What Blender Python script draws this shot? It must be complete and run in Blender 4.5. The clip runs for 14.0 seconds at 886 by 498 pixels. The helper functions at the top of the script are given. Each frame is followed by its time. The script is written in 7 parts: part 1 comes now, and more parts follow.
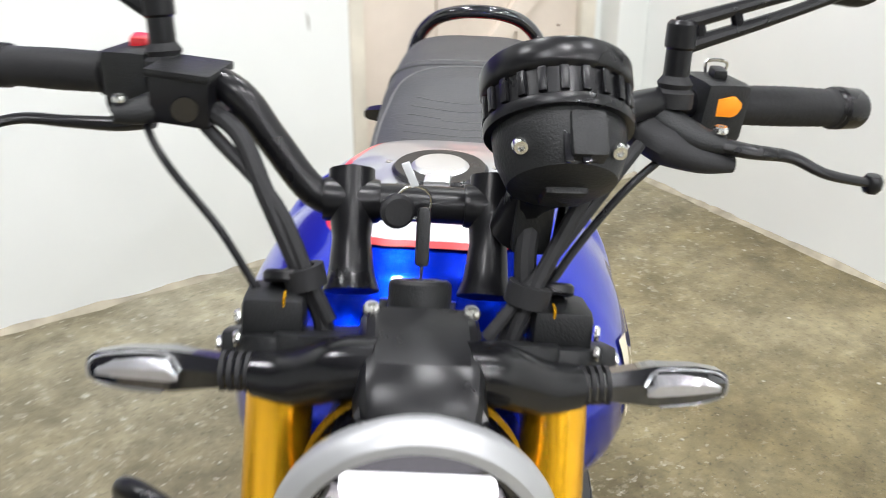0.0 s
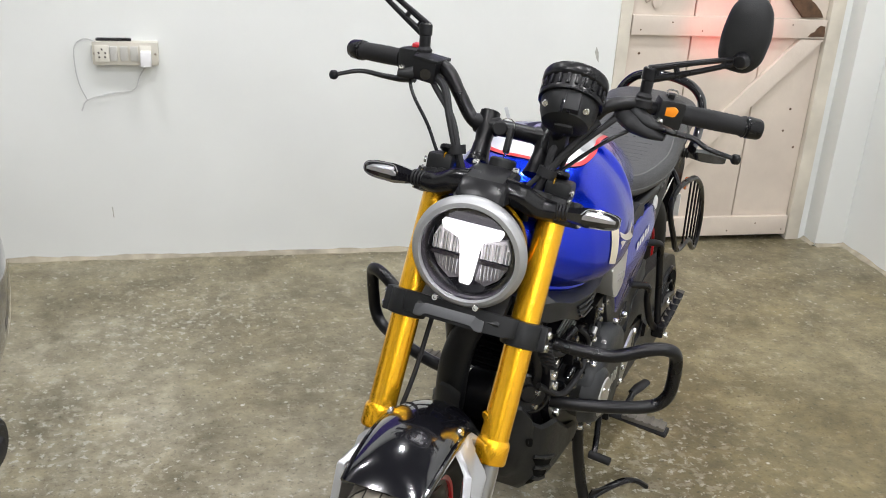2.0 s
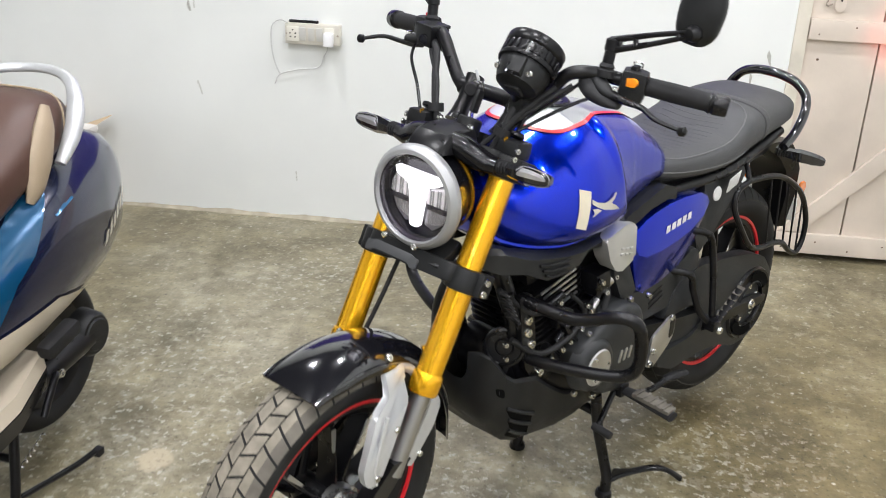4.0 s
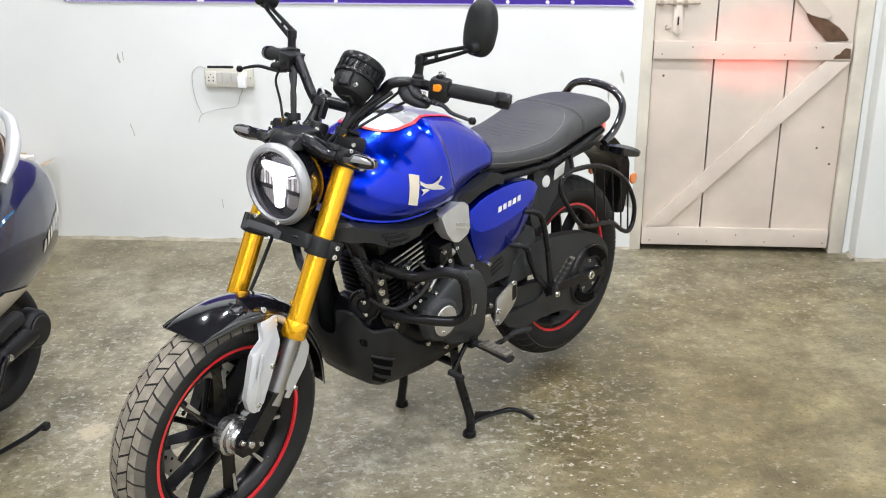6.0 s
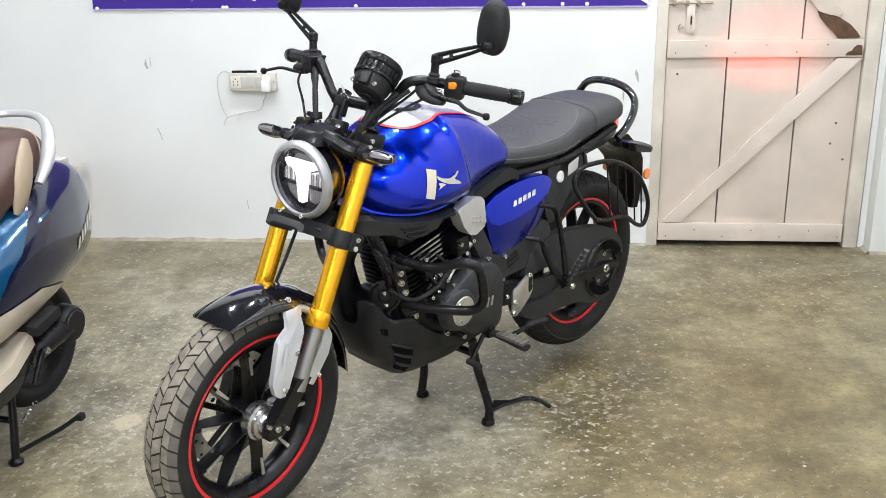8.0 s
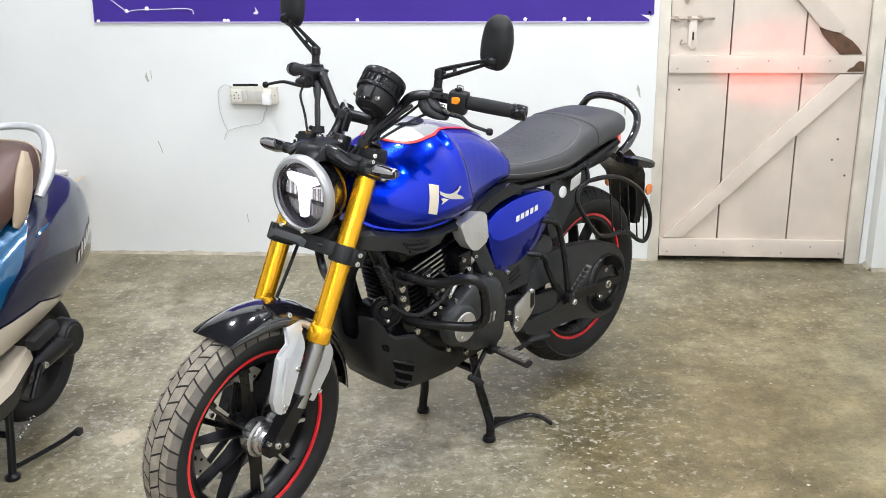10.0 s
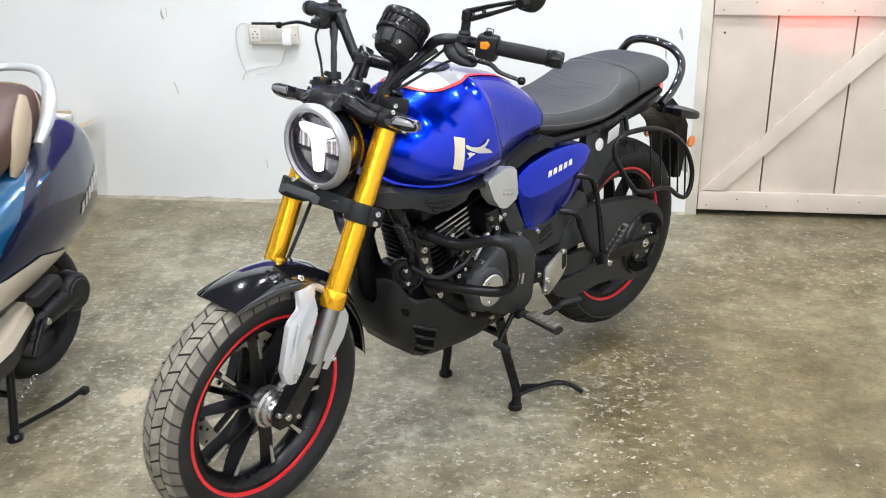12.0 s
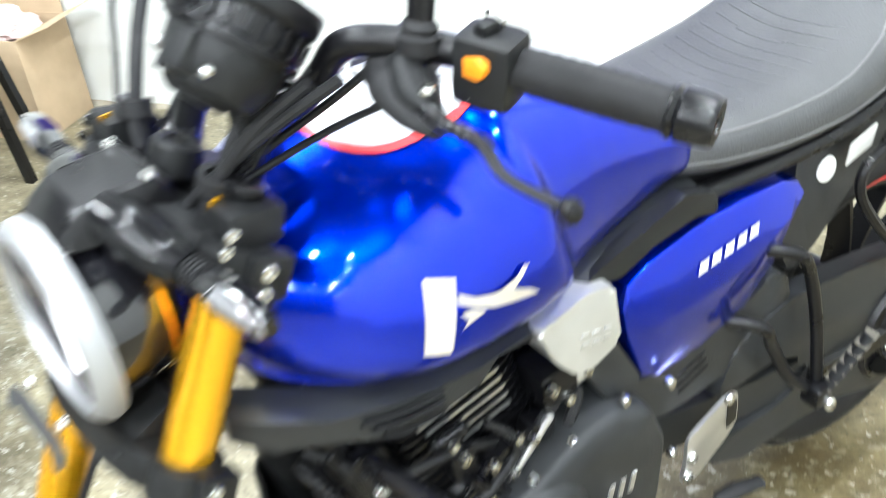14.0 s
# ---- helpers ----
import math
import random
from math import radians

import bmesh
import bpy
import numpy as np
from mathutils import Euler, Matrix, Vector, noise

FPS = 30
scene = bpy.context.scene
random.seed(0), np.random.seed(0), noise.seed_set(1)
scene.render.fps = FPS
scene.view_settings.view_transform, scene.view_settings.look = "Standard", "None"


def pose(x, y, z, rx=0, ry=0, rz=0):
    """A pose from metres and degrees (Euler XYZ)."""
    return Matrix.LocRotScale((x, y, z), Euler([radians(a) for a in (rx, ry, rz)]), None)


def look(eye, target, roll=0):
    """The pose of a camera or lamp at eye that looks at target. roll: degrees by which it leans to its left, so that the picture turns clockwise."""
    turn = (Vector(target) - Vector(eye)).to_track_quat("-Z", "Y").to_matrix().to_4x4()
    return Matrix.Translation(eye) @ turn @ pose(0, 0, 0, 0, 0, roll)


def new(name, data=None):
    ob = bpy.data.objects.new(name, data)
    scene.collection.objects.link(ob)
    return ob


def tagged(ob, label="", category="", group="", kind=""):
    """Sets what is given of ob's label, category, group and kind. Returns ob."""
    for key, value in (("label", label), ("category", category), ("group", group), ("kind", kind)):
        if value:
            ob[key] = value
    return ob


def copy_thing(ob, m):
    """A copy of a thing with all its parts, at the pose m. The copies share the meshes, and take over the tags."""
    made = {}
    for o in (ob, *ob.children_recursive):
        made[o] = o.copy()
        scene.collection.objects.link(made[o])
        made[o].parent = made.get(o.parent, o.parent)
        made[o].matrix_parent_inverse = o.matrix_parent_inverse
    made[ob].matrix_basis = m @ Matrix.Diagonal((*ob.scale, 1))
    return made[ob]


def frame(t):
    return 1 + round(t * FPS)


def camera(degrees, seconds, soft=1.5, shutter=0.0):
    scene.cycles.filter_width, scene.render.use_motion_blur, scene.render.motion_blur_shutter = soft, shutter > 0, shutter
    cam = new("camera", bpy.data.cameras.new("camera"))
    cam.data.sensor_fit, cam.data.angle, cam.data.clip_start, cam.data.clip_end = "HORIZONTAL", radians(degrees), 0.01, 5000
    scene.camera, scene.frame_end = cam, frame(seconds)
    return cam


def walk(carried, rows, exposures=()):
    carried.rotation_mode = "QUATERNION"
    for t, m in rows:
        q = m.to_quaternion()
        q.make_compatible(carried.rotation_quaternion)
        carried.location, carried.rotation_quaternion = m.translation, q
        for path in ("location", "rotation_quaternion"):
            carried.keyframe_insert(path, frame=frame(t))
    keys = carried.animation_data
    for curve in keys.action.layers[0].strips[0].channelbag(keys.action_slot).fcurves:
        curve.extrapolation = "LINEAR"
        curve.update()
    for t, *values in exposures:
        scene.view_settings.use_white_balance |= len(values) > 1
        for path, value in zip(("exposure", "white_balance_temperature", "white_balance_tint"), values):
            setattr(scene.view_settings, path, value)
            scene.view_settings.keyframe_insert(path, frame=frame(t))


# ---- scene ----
cam = camera(48.0, 14.0, 0.85, 0.5)
# seconds, eye, target, roll
PATH = [
    (0, (0.519, 0.204, 1.338), (1.514, 1.699, 0.456), 0.1),
    (0.5, (0.438, -0.077, 1.417), (1.261, 1.525, 0.547), 2.2),
    (1, (0.359, -0.381, 1.468), (1.139, 1.259, 0.631), 4.6),
    (1.5, (0.374, -0.63, 1.483), (0.945, 1.101, 0.66), 4.0),
    (2, (0.393, -0.811, 1.5), (0.825, 0.984, 0.73), 3.6),
    (2.2, (0.402, -0.834, 1.499), (0.822, 0.97, 0.743), 3.0),
    (4.3, (1.142, -1.146, 1.472), (0.871, 0.682, 0.707), 1.2),
    (4.5, (1.212, -1.235, 1.478), (0.913, 0.597, 0.735), 0.3),
    (5, (1.276, -1.346, 1.483), (0.996, 0.504, 0.779), -1.1),
    (5.5, (1.285, -1.41, 1.493), (1.041, 0.45, 0.799), -1.6),
    (6, (1.335, -1.555, 1.508), (1.194, 0.322, 0.833), -0.3),
    (6.5, (1.364, -1.664, 1.52), (1.199, 0.235, 0.914), -0.2),
    (7, (1.354, -1.685, 1.517), (1.161, 0.221, 0.944), -0.8),
    (7.5, (1.352, -1.679, 1.51), (1.161, 0.221, 0.915), -1.1),
    (8, (1.359, -1.657, 1.508), (1.171, 0.22, 0.844), -1.3),
    (10.5, (1.337, -1.63, 1.508), (1.15, 0.257, 0.872), -0.9),
    (11, (1.326, -1.593, 1.501), (1.117, 0.285, 0.846), -0.7),
    (11.5, (1.331, -1.552, 1.498), (1.086, 0.304, 0.795), -0.6),
    (12, (1.336, -1.44, 1.486), (1.097, 0.398, 0.735), -0.8),
    (12.5, (1.305, -1.168, 1.458), (1.153, 0.653, 0.644), -0.9),
    (13, (1.303, -0.769, 1.403), (1.008, 0.987, 0.491), -4.5),
    (13.5, (1.337, -0.368, 1.391), (0.801, 1.277, 0.387), -7.1),
    (14, (1.356, 0.102, 1.368), (0.752, 1.657, 0.264), -6.4),
]
walk(cam, [(t, look(eye, target, roll)) for t, eye, target, roll in PATH], [(0, 0.52, 6200, 11), (0.5, 0.27, 6250, 12), (1.0, 0.20, 6250, 12), (2.0, 0.12, 6250, 12), (5.0, 0.38, 6150, 12), (7.5, 0.39, 6050, 12), (12.0, 0.46, 6000, 12), (13.0, 0.68, 5850, 11), (13.5, 0.90, 5800, 9), (14.0, 1.42, 5850, 5)])

# ---- light ----
world = bpy.data.worlds.new("world")
scene.world = world
world.use_nodes = True
world.node_tree.nodes["Background"].inputs[0].default_value = (0.9, 0.95, 1.0, 1)
world.node_tree.nodes["Background"].inputs[1].default_value = 0.05

# ---- small building helpers ----
V = Vector


def mat(name, color, rough=0.5, metal=0.0, coat=0.0, bump=0.0, scale=40.0, vary=0.0, vary_scale=6.0, emit=0.0, spec=0.5, detail=6.0):
    """A principled material with colour variation at two scales and fine relief."""
    m = bpy.data.materials.new(name)
    m.use_nodes = True
    nt = m.node_tree
    b = nt.nodes["Principled BSDF"]
    b.inputs["Base Color"].default_value = (*color, 1)
    b.inputs["Roughness"].default_value = rough
    b.inputs["Metallic"].default_value = metal
    b.inputs["Coat Weight"].default_value = coat
    b.inputs["Coat Roughness"].default_value = 0.03
    b.inputs["Specular IOR Level"].default_value = spec
    if emit:
        b.inputs["Emission Color"].default_value = (*color, 1)
        b.inputs["Emission Strength"].default_value = emit
    tc = nt.nodes.new("ShaderNodeTexCoord")
    if vary:
        n1 = nt.nodes.new("ShaderNodeTexNoise")
        n1.inputs["Scale"].default_value = vary_scale
        n1.inputs["Detail"].default_value = detail
        nt.links.new(tc.outputs["Object"], n1.inputs["Vector"])
        ramp = nt.nodes.new("ShaderNodeMapRange")
        ramp.inputs["From Min"].default_value, ramp.inputs["From Max"].default_value = 0.3, 0.7
        ramp.inputs["To Min"].default_value, ramp.inputs["To Max"].default_value = 1 - vary, 1 + vary
        nt.links.new(n1.outputs["Fac"], ramp.inputs["Value"])
        mul = nt.nodes.new("ShaderNodeVectorMath")
        mul.operation = "SCALE"
        mul.inputs[0].default_value = color
        nt.links.new(ramp.outputs[0], mul.inputs["Scale"])
        nt.links.new(mul.outputs[0], b.inputs["Base Color"])
        rr = nt.nodes.new("ShaderNodeMapRange")
        rr.inputs["To Min"].default_value, rr.inputs["To Max"].default_value = max(0.02, rough - 0.12), min(1, rough + 0.12)
        nt.links.new(n1.outputs["Fac"], rr.inputs["Value"])
        nt.links.new(rr.outputs[0], b.inputs["Roughness"])
    if bump:
        n2 = nt.nodes.new("ShaderNodeTexNoise")
        n2.inputs["Scale"].default_value = scale
        n2.inputs["Detail"].default_value = 4
        nt.links.new(tc.outputs["Object"], n2.inputs["Vector"])
        bp = nt.nodes.new("ShaderNodeBump")
        bp.inputs["Strength"].default_value = bump
        bp.inputs["Distance"].default_value = 0.002
        nt.links.new(n2.outputs["Fac"], bp.inputs["Height"])
        nt.links.new(bp.outputs[0], b.inputs["Normal"])
    return m


def part(name, bm, material, parent=None, label="", m=None, smooth=35):
    """Links a bmesh as one mesh object, under a thing or a part."""
    me = bpy.data.meshes.new(name)
    bmesh.ops.recalc_face_normals(bm, faces=bm.faces)
    lim = math.cos(radians(smooth))
    for f in bm.faces:
        f.smooth = True
    for e in bm.edges:
        fs = e.link_faces
        if len(fs) == 2 and fs[0].normal.dot(fs[1].normal) < lim:
            e.smooth = False
    bm.to_mesh(me)
    bm.free()
    mats = material if isinstance(material, (list, tuple)) else [material]
    for k in mats:
        me.materials.append(k)
    ob = new(name, me)
    ob.parent = parent
    if m is not None:
        ob.matrix_basis = m
    if label:
        ob["label"] = label
    return ob


def thing(name, label, category, m=None, group="", kind=""):
    ob = new(name)
    ob.empty_display_size = 0.1
    if m is not None:
        ob.matrix_basis = m
    return tagged(ob, label, category, group, kind)


def box(size, at=(0, 0, 0), bev=0.0, seg=2, rot=None, bm=None):
    bm = bm or bmesh.new()
    r = bmesh.ops.create_cube(bm, size=1.0)
    vs = r["verts"]
    m = Matrix.Translation(at) @ (rot.to_4x4() if rot is not None else Matrix()) @ Matrix.Diagonal((*size, 1))
    bmesh.ops.transform(bm, matrix=m, verts=vs)
    if bev:
        es = {e for v in vs for e in v.link_edges}
        bmesh.ops.bevel(bm, geom=list(es), offset=bev, segments=seg, profile=0.6, affect="EDGES")
    return bm


def smooth_path(pts, n=6):
    """Catmull-Rom through the points."""
    pts = [V(p) for p in pts]
    if len(pts) < 3:
        return pts
    out = []
    ext = [2 * pts[0] - pts[1]] + pts + [2 * pts[-1] - pts[-2]]
    for i in range(len(pts) - 1):
        a, b, c, d = ext[i : i + 4]
        for k in range(n):
            t = k / n
            out.append(0.5 * (2 * b + (c - a) * t + (2 * a - 5 * b + 4 * c - d) * t * t + (3 * b - a - 3 * c + d) * t**3))
    out.append(pts[-1])
    return out


def tube(pts, r, seg=12, n=6, bm=None, caps=True, flat=1.0, up=(0, 0, 1)):
    """A round tube along a smooth path. r: a radius, or one for each point given. flat: height over width."""
    bm = bm or bmesh.new()
    radii = r if isinstance(r, (list, tuple)) else None
    path = smooth_path(pts, n)
    if radii:
        rs = []
        step = n if len(pts) > 2 else 1
        for i in range(len(path)):
            k = i / step
            a = min(int(k), len(radii) - 2)
            rs.append(radii[a] + (radii[a + 1] - radii[a]) * min(1, k - a))
    else:
        rs = [r] * len(path)
    rings, side = [], None
    for i, p in enumerate(path):
        t = (path[min(i + 1, len(path) - 1)] - path[max(i - 1, 0)]).normalized()
        if side is None:
            u = V(up)
            side = t.cross(u if abs(t.dot(u)) < 0.95 else V((1, 0, 0))).normalized()
        else:
            side = (side - t * side.dot(t)).normalized()
        w = side.cross(t)
        rings.append([bm.verts.new(p + side * math.cos(a) * rs[i] + w * math.sin(a) * rs[i] * flat) for a in [2 * math.pi * k / seg for k in range(seg)]])
    for a, b in zip(rings, rings[1:]):
        for k in range(seg):
            bm.faces.new((a[k], a[(k + 1) % seg], b[(k + 1) % seg], b[k]))
    if caps:
        bm.faces.new(rings[0][::-1])
        bm.faces.new(rings[-1])
    return bm


def loft(rings, bm=None, caps=True, closed=True):
    bm = bm or bmesh.new()
    vs = [[bm.verts.new(p) for p in ring] for ring in rings]
    n = len(rings[0])
    for a, b in zip(vs, vs[1:]):
        for k in range(n if closed else n - 1):
            bm.faces.new((a[k], a[(k + 1) % n], b[(k + 1) % n], b[k]))
    if caps and closed:
        bm.faces.new(vs[0][::-1])
        bm.faces.new(vs[-1])
    return bm


def lathe(profile, seg=48, m=None, bm=None, closed=False, arc=None):
    """Turns (radius, height) pairs about z; m places it."""
    bm = bm or bmesh.new()
    m = m or Matrix()
    a0, a1 = arc or (0, 2 * math.pi)
    full = arc is None
    count = seg if full else seg + 1
    cols = []
    for k in range(count):
        a = a0 + (a1 - a0) * k / seg
        cols.append([bm.verts.new(m @ V((r * math.cos(a), r * math.sin(a), h))) for r, h in profile])
    np_ = len(profile)
    for k in range(seg):
        a, b = cols[k], cols[(k + 1) % count]
        for i in range(np_ if closed else np_ - 1):
            j = (i + 1) % np_
            try:
                bm.faces.new((a[i], b[i], b[j], a[j]))
            except ValueError:
                pass
    bmesh.ops.remove_doubles(bm, verts=bm.verts, dist=1e-6)
    return bm


def along(axis, at=(0, 0, 0)):
    """The turn that lays z along axis, at a place."""
    return Matrix.Translation(at) @ V(axis).normalized().to_track_quat("Z", "Y").to_matrix().to_4x4()


def rod(a, b, r, seg=14, bm=None, bev=0.0):
    """A round bar from a to b, with softened rims."""
    a, b = V(a), V(b)
    h = (b - a).length
    c = min(bev, r * 0.9, h * 0.4)
    prof = [(0, 0), (r - c, 0), (r, c), (r, h - c), (r - c, h), (0, h)] if c else [(0, 0), (r, 0), (r, h), (0, h)]
    return lathe(prof, seg, along(b - a, a), bm)


def plate(outline, thick, m=None, bev=0.0, bm=None, seg=2):
    """A flat outline in xy, thick along z, with rounded rims; m places it."""
    bm = bm or bmesh.new()
    m = m or Matrix()
    lo = [bm.verts.new((x, y, -thick / 2)) for x, y in outline]
    hi = [bm.verts.new((x, y, thick / 2)) for x, y in outline]
    n = len(outline)
    faces = [bm.faces.new(lo[::-1]), bm.faces.new(hi)]
    for k in range(n):
        faces.append(bm.faces.new((lo[k], lo[(k + 1) % n], hi[(k + 1) % n], hi[k])))
    vs = lo + hi
    if bev:
        es = list({e for f in faces[:2] for e in f.edges})
        got = bmesh.ops.bevel(bm, geom=es, offset=bev, segments=seg, profile=0.6, affect="EDGES")
        vs = list({v for v in bm.verts if v in set(lo + hi) or v in set(got["verts"])})
        vs = [v for v in vs if v.is_valid]
    bmesh.ops.transform(bm, matrix=m, verts=[v for v in vs if v.is_valid])
    return bm


def round_outline(pts, r, n=5):
    """Rounds the corners of an outline."""
    out = []
    pts = [V(p).to_2d() for p in pts]
    for i, p in enumerate(pts):
        a, b = pts[i - 1] - p, pts[(i + 1) % len(pts)] - p
        k = min(r, a.length * 0.45, b.length * 0.45)
        s, e = p + a.normalized() * k, p + b.normalized() * k
        for j in range(n + 1):
            t = j / n
            out.append(tuple((1 - t) ** 2 * s + 2 * t * (1 - t) * p + t * t * e))
    return out


# flat plates that stand along the bike: x ahead, z up, thick across
SIDE = Matrix(((1, 0, 0, 0), (0, 0, -1, 0), (0, 1, 0, 0), (0, 0, 0, 1)))


def side_plate(outline, y, thick, bev=0.0, r=0.0, tilt=0.0, bm=None):
    o = round_outline(outline, r) if r else outline
    return plate(o, thick, Matrix.Translation((0, y, 0)) @ Matrix.Rotation(radians(tilt), 4, "X") @ SIDE, bev, bm)


def super_ring(x, w, zb, zt, n=40, e=2.6, mid=0.45, ybias=0.0):
    """A rounded cross-section at x."""
    zc = zb + (zt - zb) * mid
    out = []
    for k in range(n):
        a = 2 * math.pi * k / n
        c, s = math.cos(a), math.sin(a)
        y = w * math.copysign(abs(c) ** (2 / e), c)
        h = (zt - zc) if s > 0 else (zc - zb)
        out.append((x, y + ybias, zc + h * math.copysign(abs(s) ** (2 / e), s)))
    return out

# ---- materials ----
def floor_material():
    m = bpy.data.materials.new("worn_concrete")
    m.use_nodes = True
    nt = m.node_tree
    b = nt.nodes["Principled BSDF"]
    tc = nt.nodes.new("ShaderNodeTexCoord")

    def noise_at(scale, detail=6.0, rough=0.6, stretch=None):
        n = nt.nodes.new("ShaderNodeTexNoise")
        n.inputs["Scale"].default_value, n.inputs["Detail"].default_value, n.inputs["Roughness"].default_value = scale, detail, rough
        nt.links.new(tc.outputs["Object"], n.inputs["Vector"])
        return n.outputs["Fac"]

    def ramp(src, stops):
        r = nt.nodes.new("ShaderNodeValToRGB")
        while len(r.color_ramp.elements) < len(stops):
            r.color_ramp.elements.new(0.5)
        for el, (p, c) in zip(r.color_ramp.elements, stops):
            el.position, el.color = p, (*c, 1)
        nt.links.new(src, r.inputs[0])
        return r.outputs["Color"]

    def mix(fac, a, c, mode="MIX"):
        x = nt.nodes.new("ShaderNodeMix")
        x.data_type, x.blend_type = "RGBA", mode
        if isinstance(fac, float):
            x.inputs["Factor"].default_value = fac
        else:
            nt.links.new(fac, x.inputs["Factor"])
        for s, k in ((a, 6), (c, 7)):
            if isinstance(s, tuple):
                x.inputs[k].default_value = (*s, 1)
            else:
                nt.links.new(s, x.inputs[k])
        return x.outputs[2]

    base = ramp(noise_at(0.9, 5), [(0.32, (0.148, 0.124, 0.068)), (0.48, (0.212, 0.187, 0.118)), (0.66, (0.315, 0.290, 0.215))])
    cloud = ramp(noise_at(5, 10, 0.72), [(0.36, (0.66, 0.65, 0.60)), (0.50, (1, 1, 1)), (0.64, (1.36, 1.36, 1.34))])
    col = mix(1.0, base, cloud, "MULTIPLY")
    mottle = ramp(noise_at(15, 8, 0.7), [(0.40, (0.85, 0.84, 0.82)), (0.50, (1, 1, 1)), (0.60, (1.16, 1.16, 1.15))])
    col = mix(1.0, col, mottle, "MULTIPLY")
    # oily brown area towards the door side
    d = nt.nodes.new("ShaderNodeVectorMath")
    d.operation = "DISTANCE"
    d.inputs[1].default_value = (2.55, 1.1, 0)
    nt.links.new(tc.outputs["Object"], d.inputs[0])
    a = nt.nodes.new("ShaderNodeMath")
    a.operation = "MULTIPLY_ADD"
    a.inputs[1].default_value = 1.0
    nt.links.new(noise_at(1.6, 5), a.inputs[0])
    nt.links.new(d.outputs["Value"], a.inputs[2])
    dirt = ramp(a.outputs[0], [(0.75, (0.75, 0.70, 0.545)), (1.0, (1, 1, 1))])
    a.use_clamp = False
    sc = nt.nodes.new("ShaderNodeMath")
    sc.operation = "MULTIPLY"
    sc.inputs[1].default_value = 0.5
    nt.links.new(a.outputs[0], sc.inputs[0])
    nt.links.new(sc.outputs[0], dirt.node.inputs[0])
    col = mix(1.0, col, dirt, "MULTIPLY")
    # worn patches where the skin has flaked: they lie in clusters
    near = None
    for c, size in (((1.38, 1.14, 0), 0.55), ((0.85, 0.90, 0), 0.42), ((0.10, 1.10, 0), 0.50), ((-0.15, 1.50, 0), 0.45), ((0.25, 2.15, 0), 0.40)):
        d = nt.nodes.new("ShaderNodeVectorMath")
        d.operation = "DISTANCE"
        d.inputs[1].default_value = c
        nt.links.new(tc.outputs["Object"], d.inputs[0])
        r = nt.nodes.new("ShaderNodeMapRange")
        r.inputs["From Min"].default_value, r.inputs["From Max"].default_value = size, size * 0.15
        r.inputs["To Min"].default_value, r.inputs["To Max"].default_value = 0.0, 0.060
        nt.links.new(d.outputs["Value"], r.inputs["Value"])
        if near is None:
            near = r.outputs[0]
        else:
            mx = nt.nodes.new("ShaderNodeMath")
            mx.operation = "MAXIMUM"
            nt.links.new(near, mx.inputs[0])
            nt.links.new(r.outputs[0], mx.inputs[1])
            near = mx.outputs[0]

    def boosted(src, extra=1.0):
        a = nt.nodes.new("ShaderNodeMath")
        a.operation = "MULTIPLY_ADD"
        a.inputs[1].default_value = extra
        nt.links.new(near, a.inputs[0])
        nt.links.new(src, a.inputs[2])
        return a.outputs[0]

    calm = ramp(sc.outputs[0], [(0.45, (0.22, 0.22, 0.22)), (0.80, (1, 1, 1))])
    where = ramp(noise_at(1.9, 4), [(0.40, (0.12, 0.12, 0.12)), (0.62, (0.85, 0.85, 0.85))])
    flake = ramp(boosted(noise_at(30, 6, 0.65)), [(0.575, (0, 0, 0)), (0.625, (0.8, 0.8, 0.8))])
    col = mix(mix(1.0, mix(1.0, flake, where, "MULTIPLY"), calm, "MULTIPLY"), col, (0.39, 0.37, 0.30))
    fleck = ramp(boosted(noise_at(44, 4, 0.6)), [(0.625, (0, 0, 0)), (0.665, (0.85, 0.85, 0.85))])
    col = mix(mix(1.0, fleck, calm, "MULTIPLY"), col, (0.44, 0.42, 0.355))
    vor = nt.nodes.new("ShaderNodeTexVoronoi")
    vor.inputs["Scale"].default_value = 17
    nt.links.new(tc.outputs["Object"], vor.inputs["Vector"])
    speck = ramp(vor.outputs["Distance"], [(0.06, (1, 1, 1)), (0.12, (0, 0, 0))])
    pick = ramp(noise_at(8, 2), [(0.56, (0, 0, 0)), (0.60, (1, 1, 1))])
    col = mix(mix(1.0, speck, pick, "MULTIPLY"), col, (0.52, 0.50, 0.44))
    # one round tan patch of filler
    d = nt.nodes.new("ShaderNodeVectorMath")
    d.operation = "DISTANCE"
    d.inputs[1].default_value = (0.10, 0.968, 0)
    nt.links.new(tc.outputs["Object"], d.inputs[0])
    a = nt.nodes.new("ShaderNodeMath")
    a.operation = "MULTIPLY_ADD"
    a.inputs[1].default_value = 0.06
    nt.links.new(noise_at(14, 4), a.inputs[0])
    nt.links.new(d.outputs["Value"], a.inputs[2])
    col = mix(ramp(a.outputs[0], [(0.068, (0.9, 0.9, 0.9)), (0.084, (0, 0, 0))]), col, (0.42, 0.36, 0.25))
    # one ragged darker, browner patch below the rear wheel
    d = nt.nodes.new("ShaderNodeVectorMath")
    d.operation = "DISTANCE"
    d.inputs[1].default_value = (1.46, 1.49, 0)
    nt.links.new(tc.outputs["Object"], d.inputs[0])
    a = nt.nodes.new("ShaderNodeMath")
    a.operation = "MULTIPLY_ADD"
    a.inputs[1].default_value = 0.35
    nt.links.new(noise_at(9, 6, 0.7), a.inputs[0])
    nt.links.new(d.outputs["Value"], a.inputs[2])
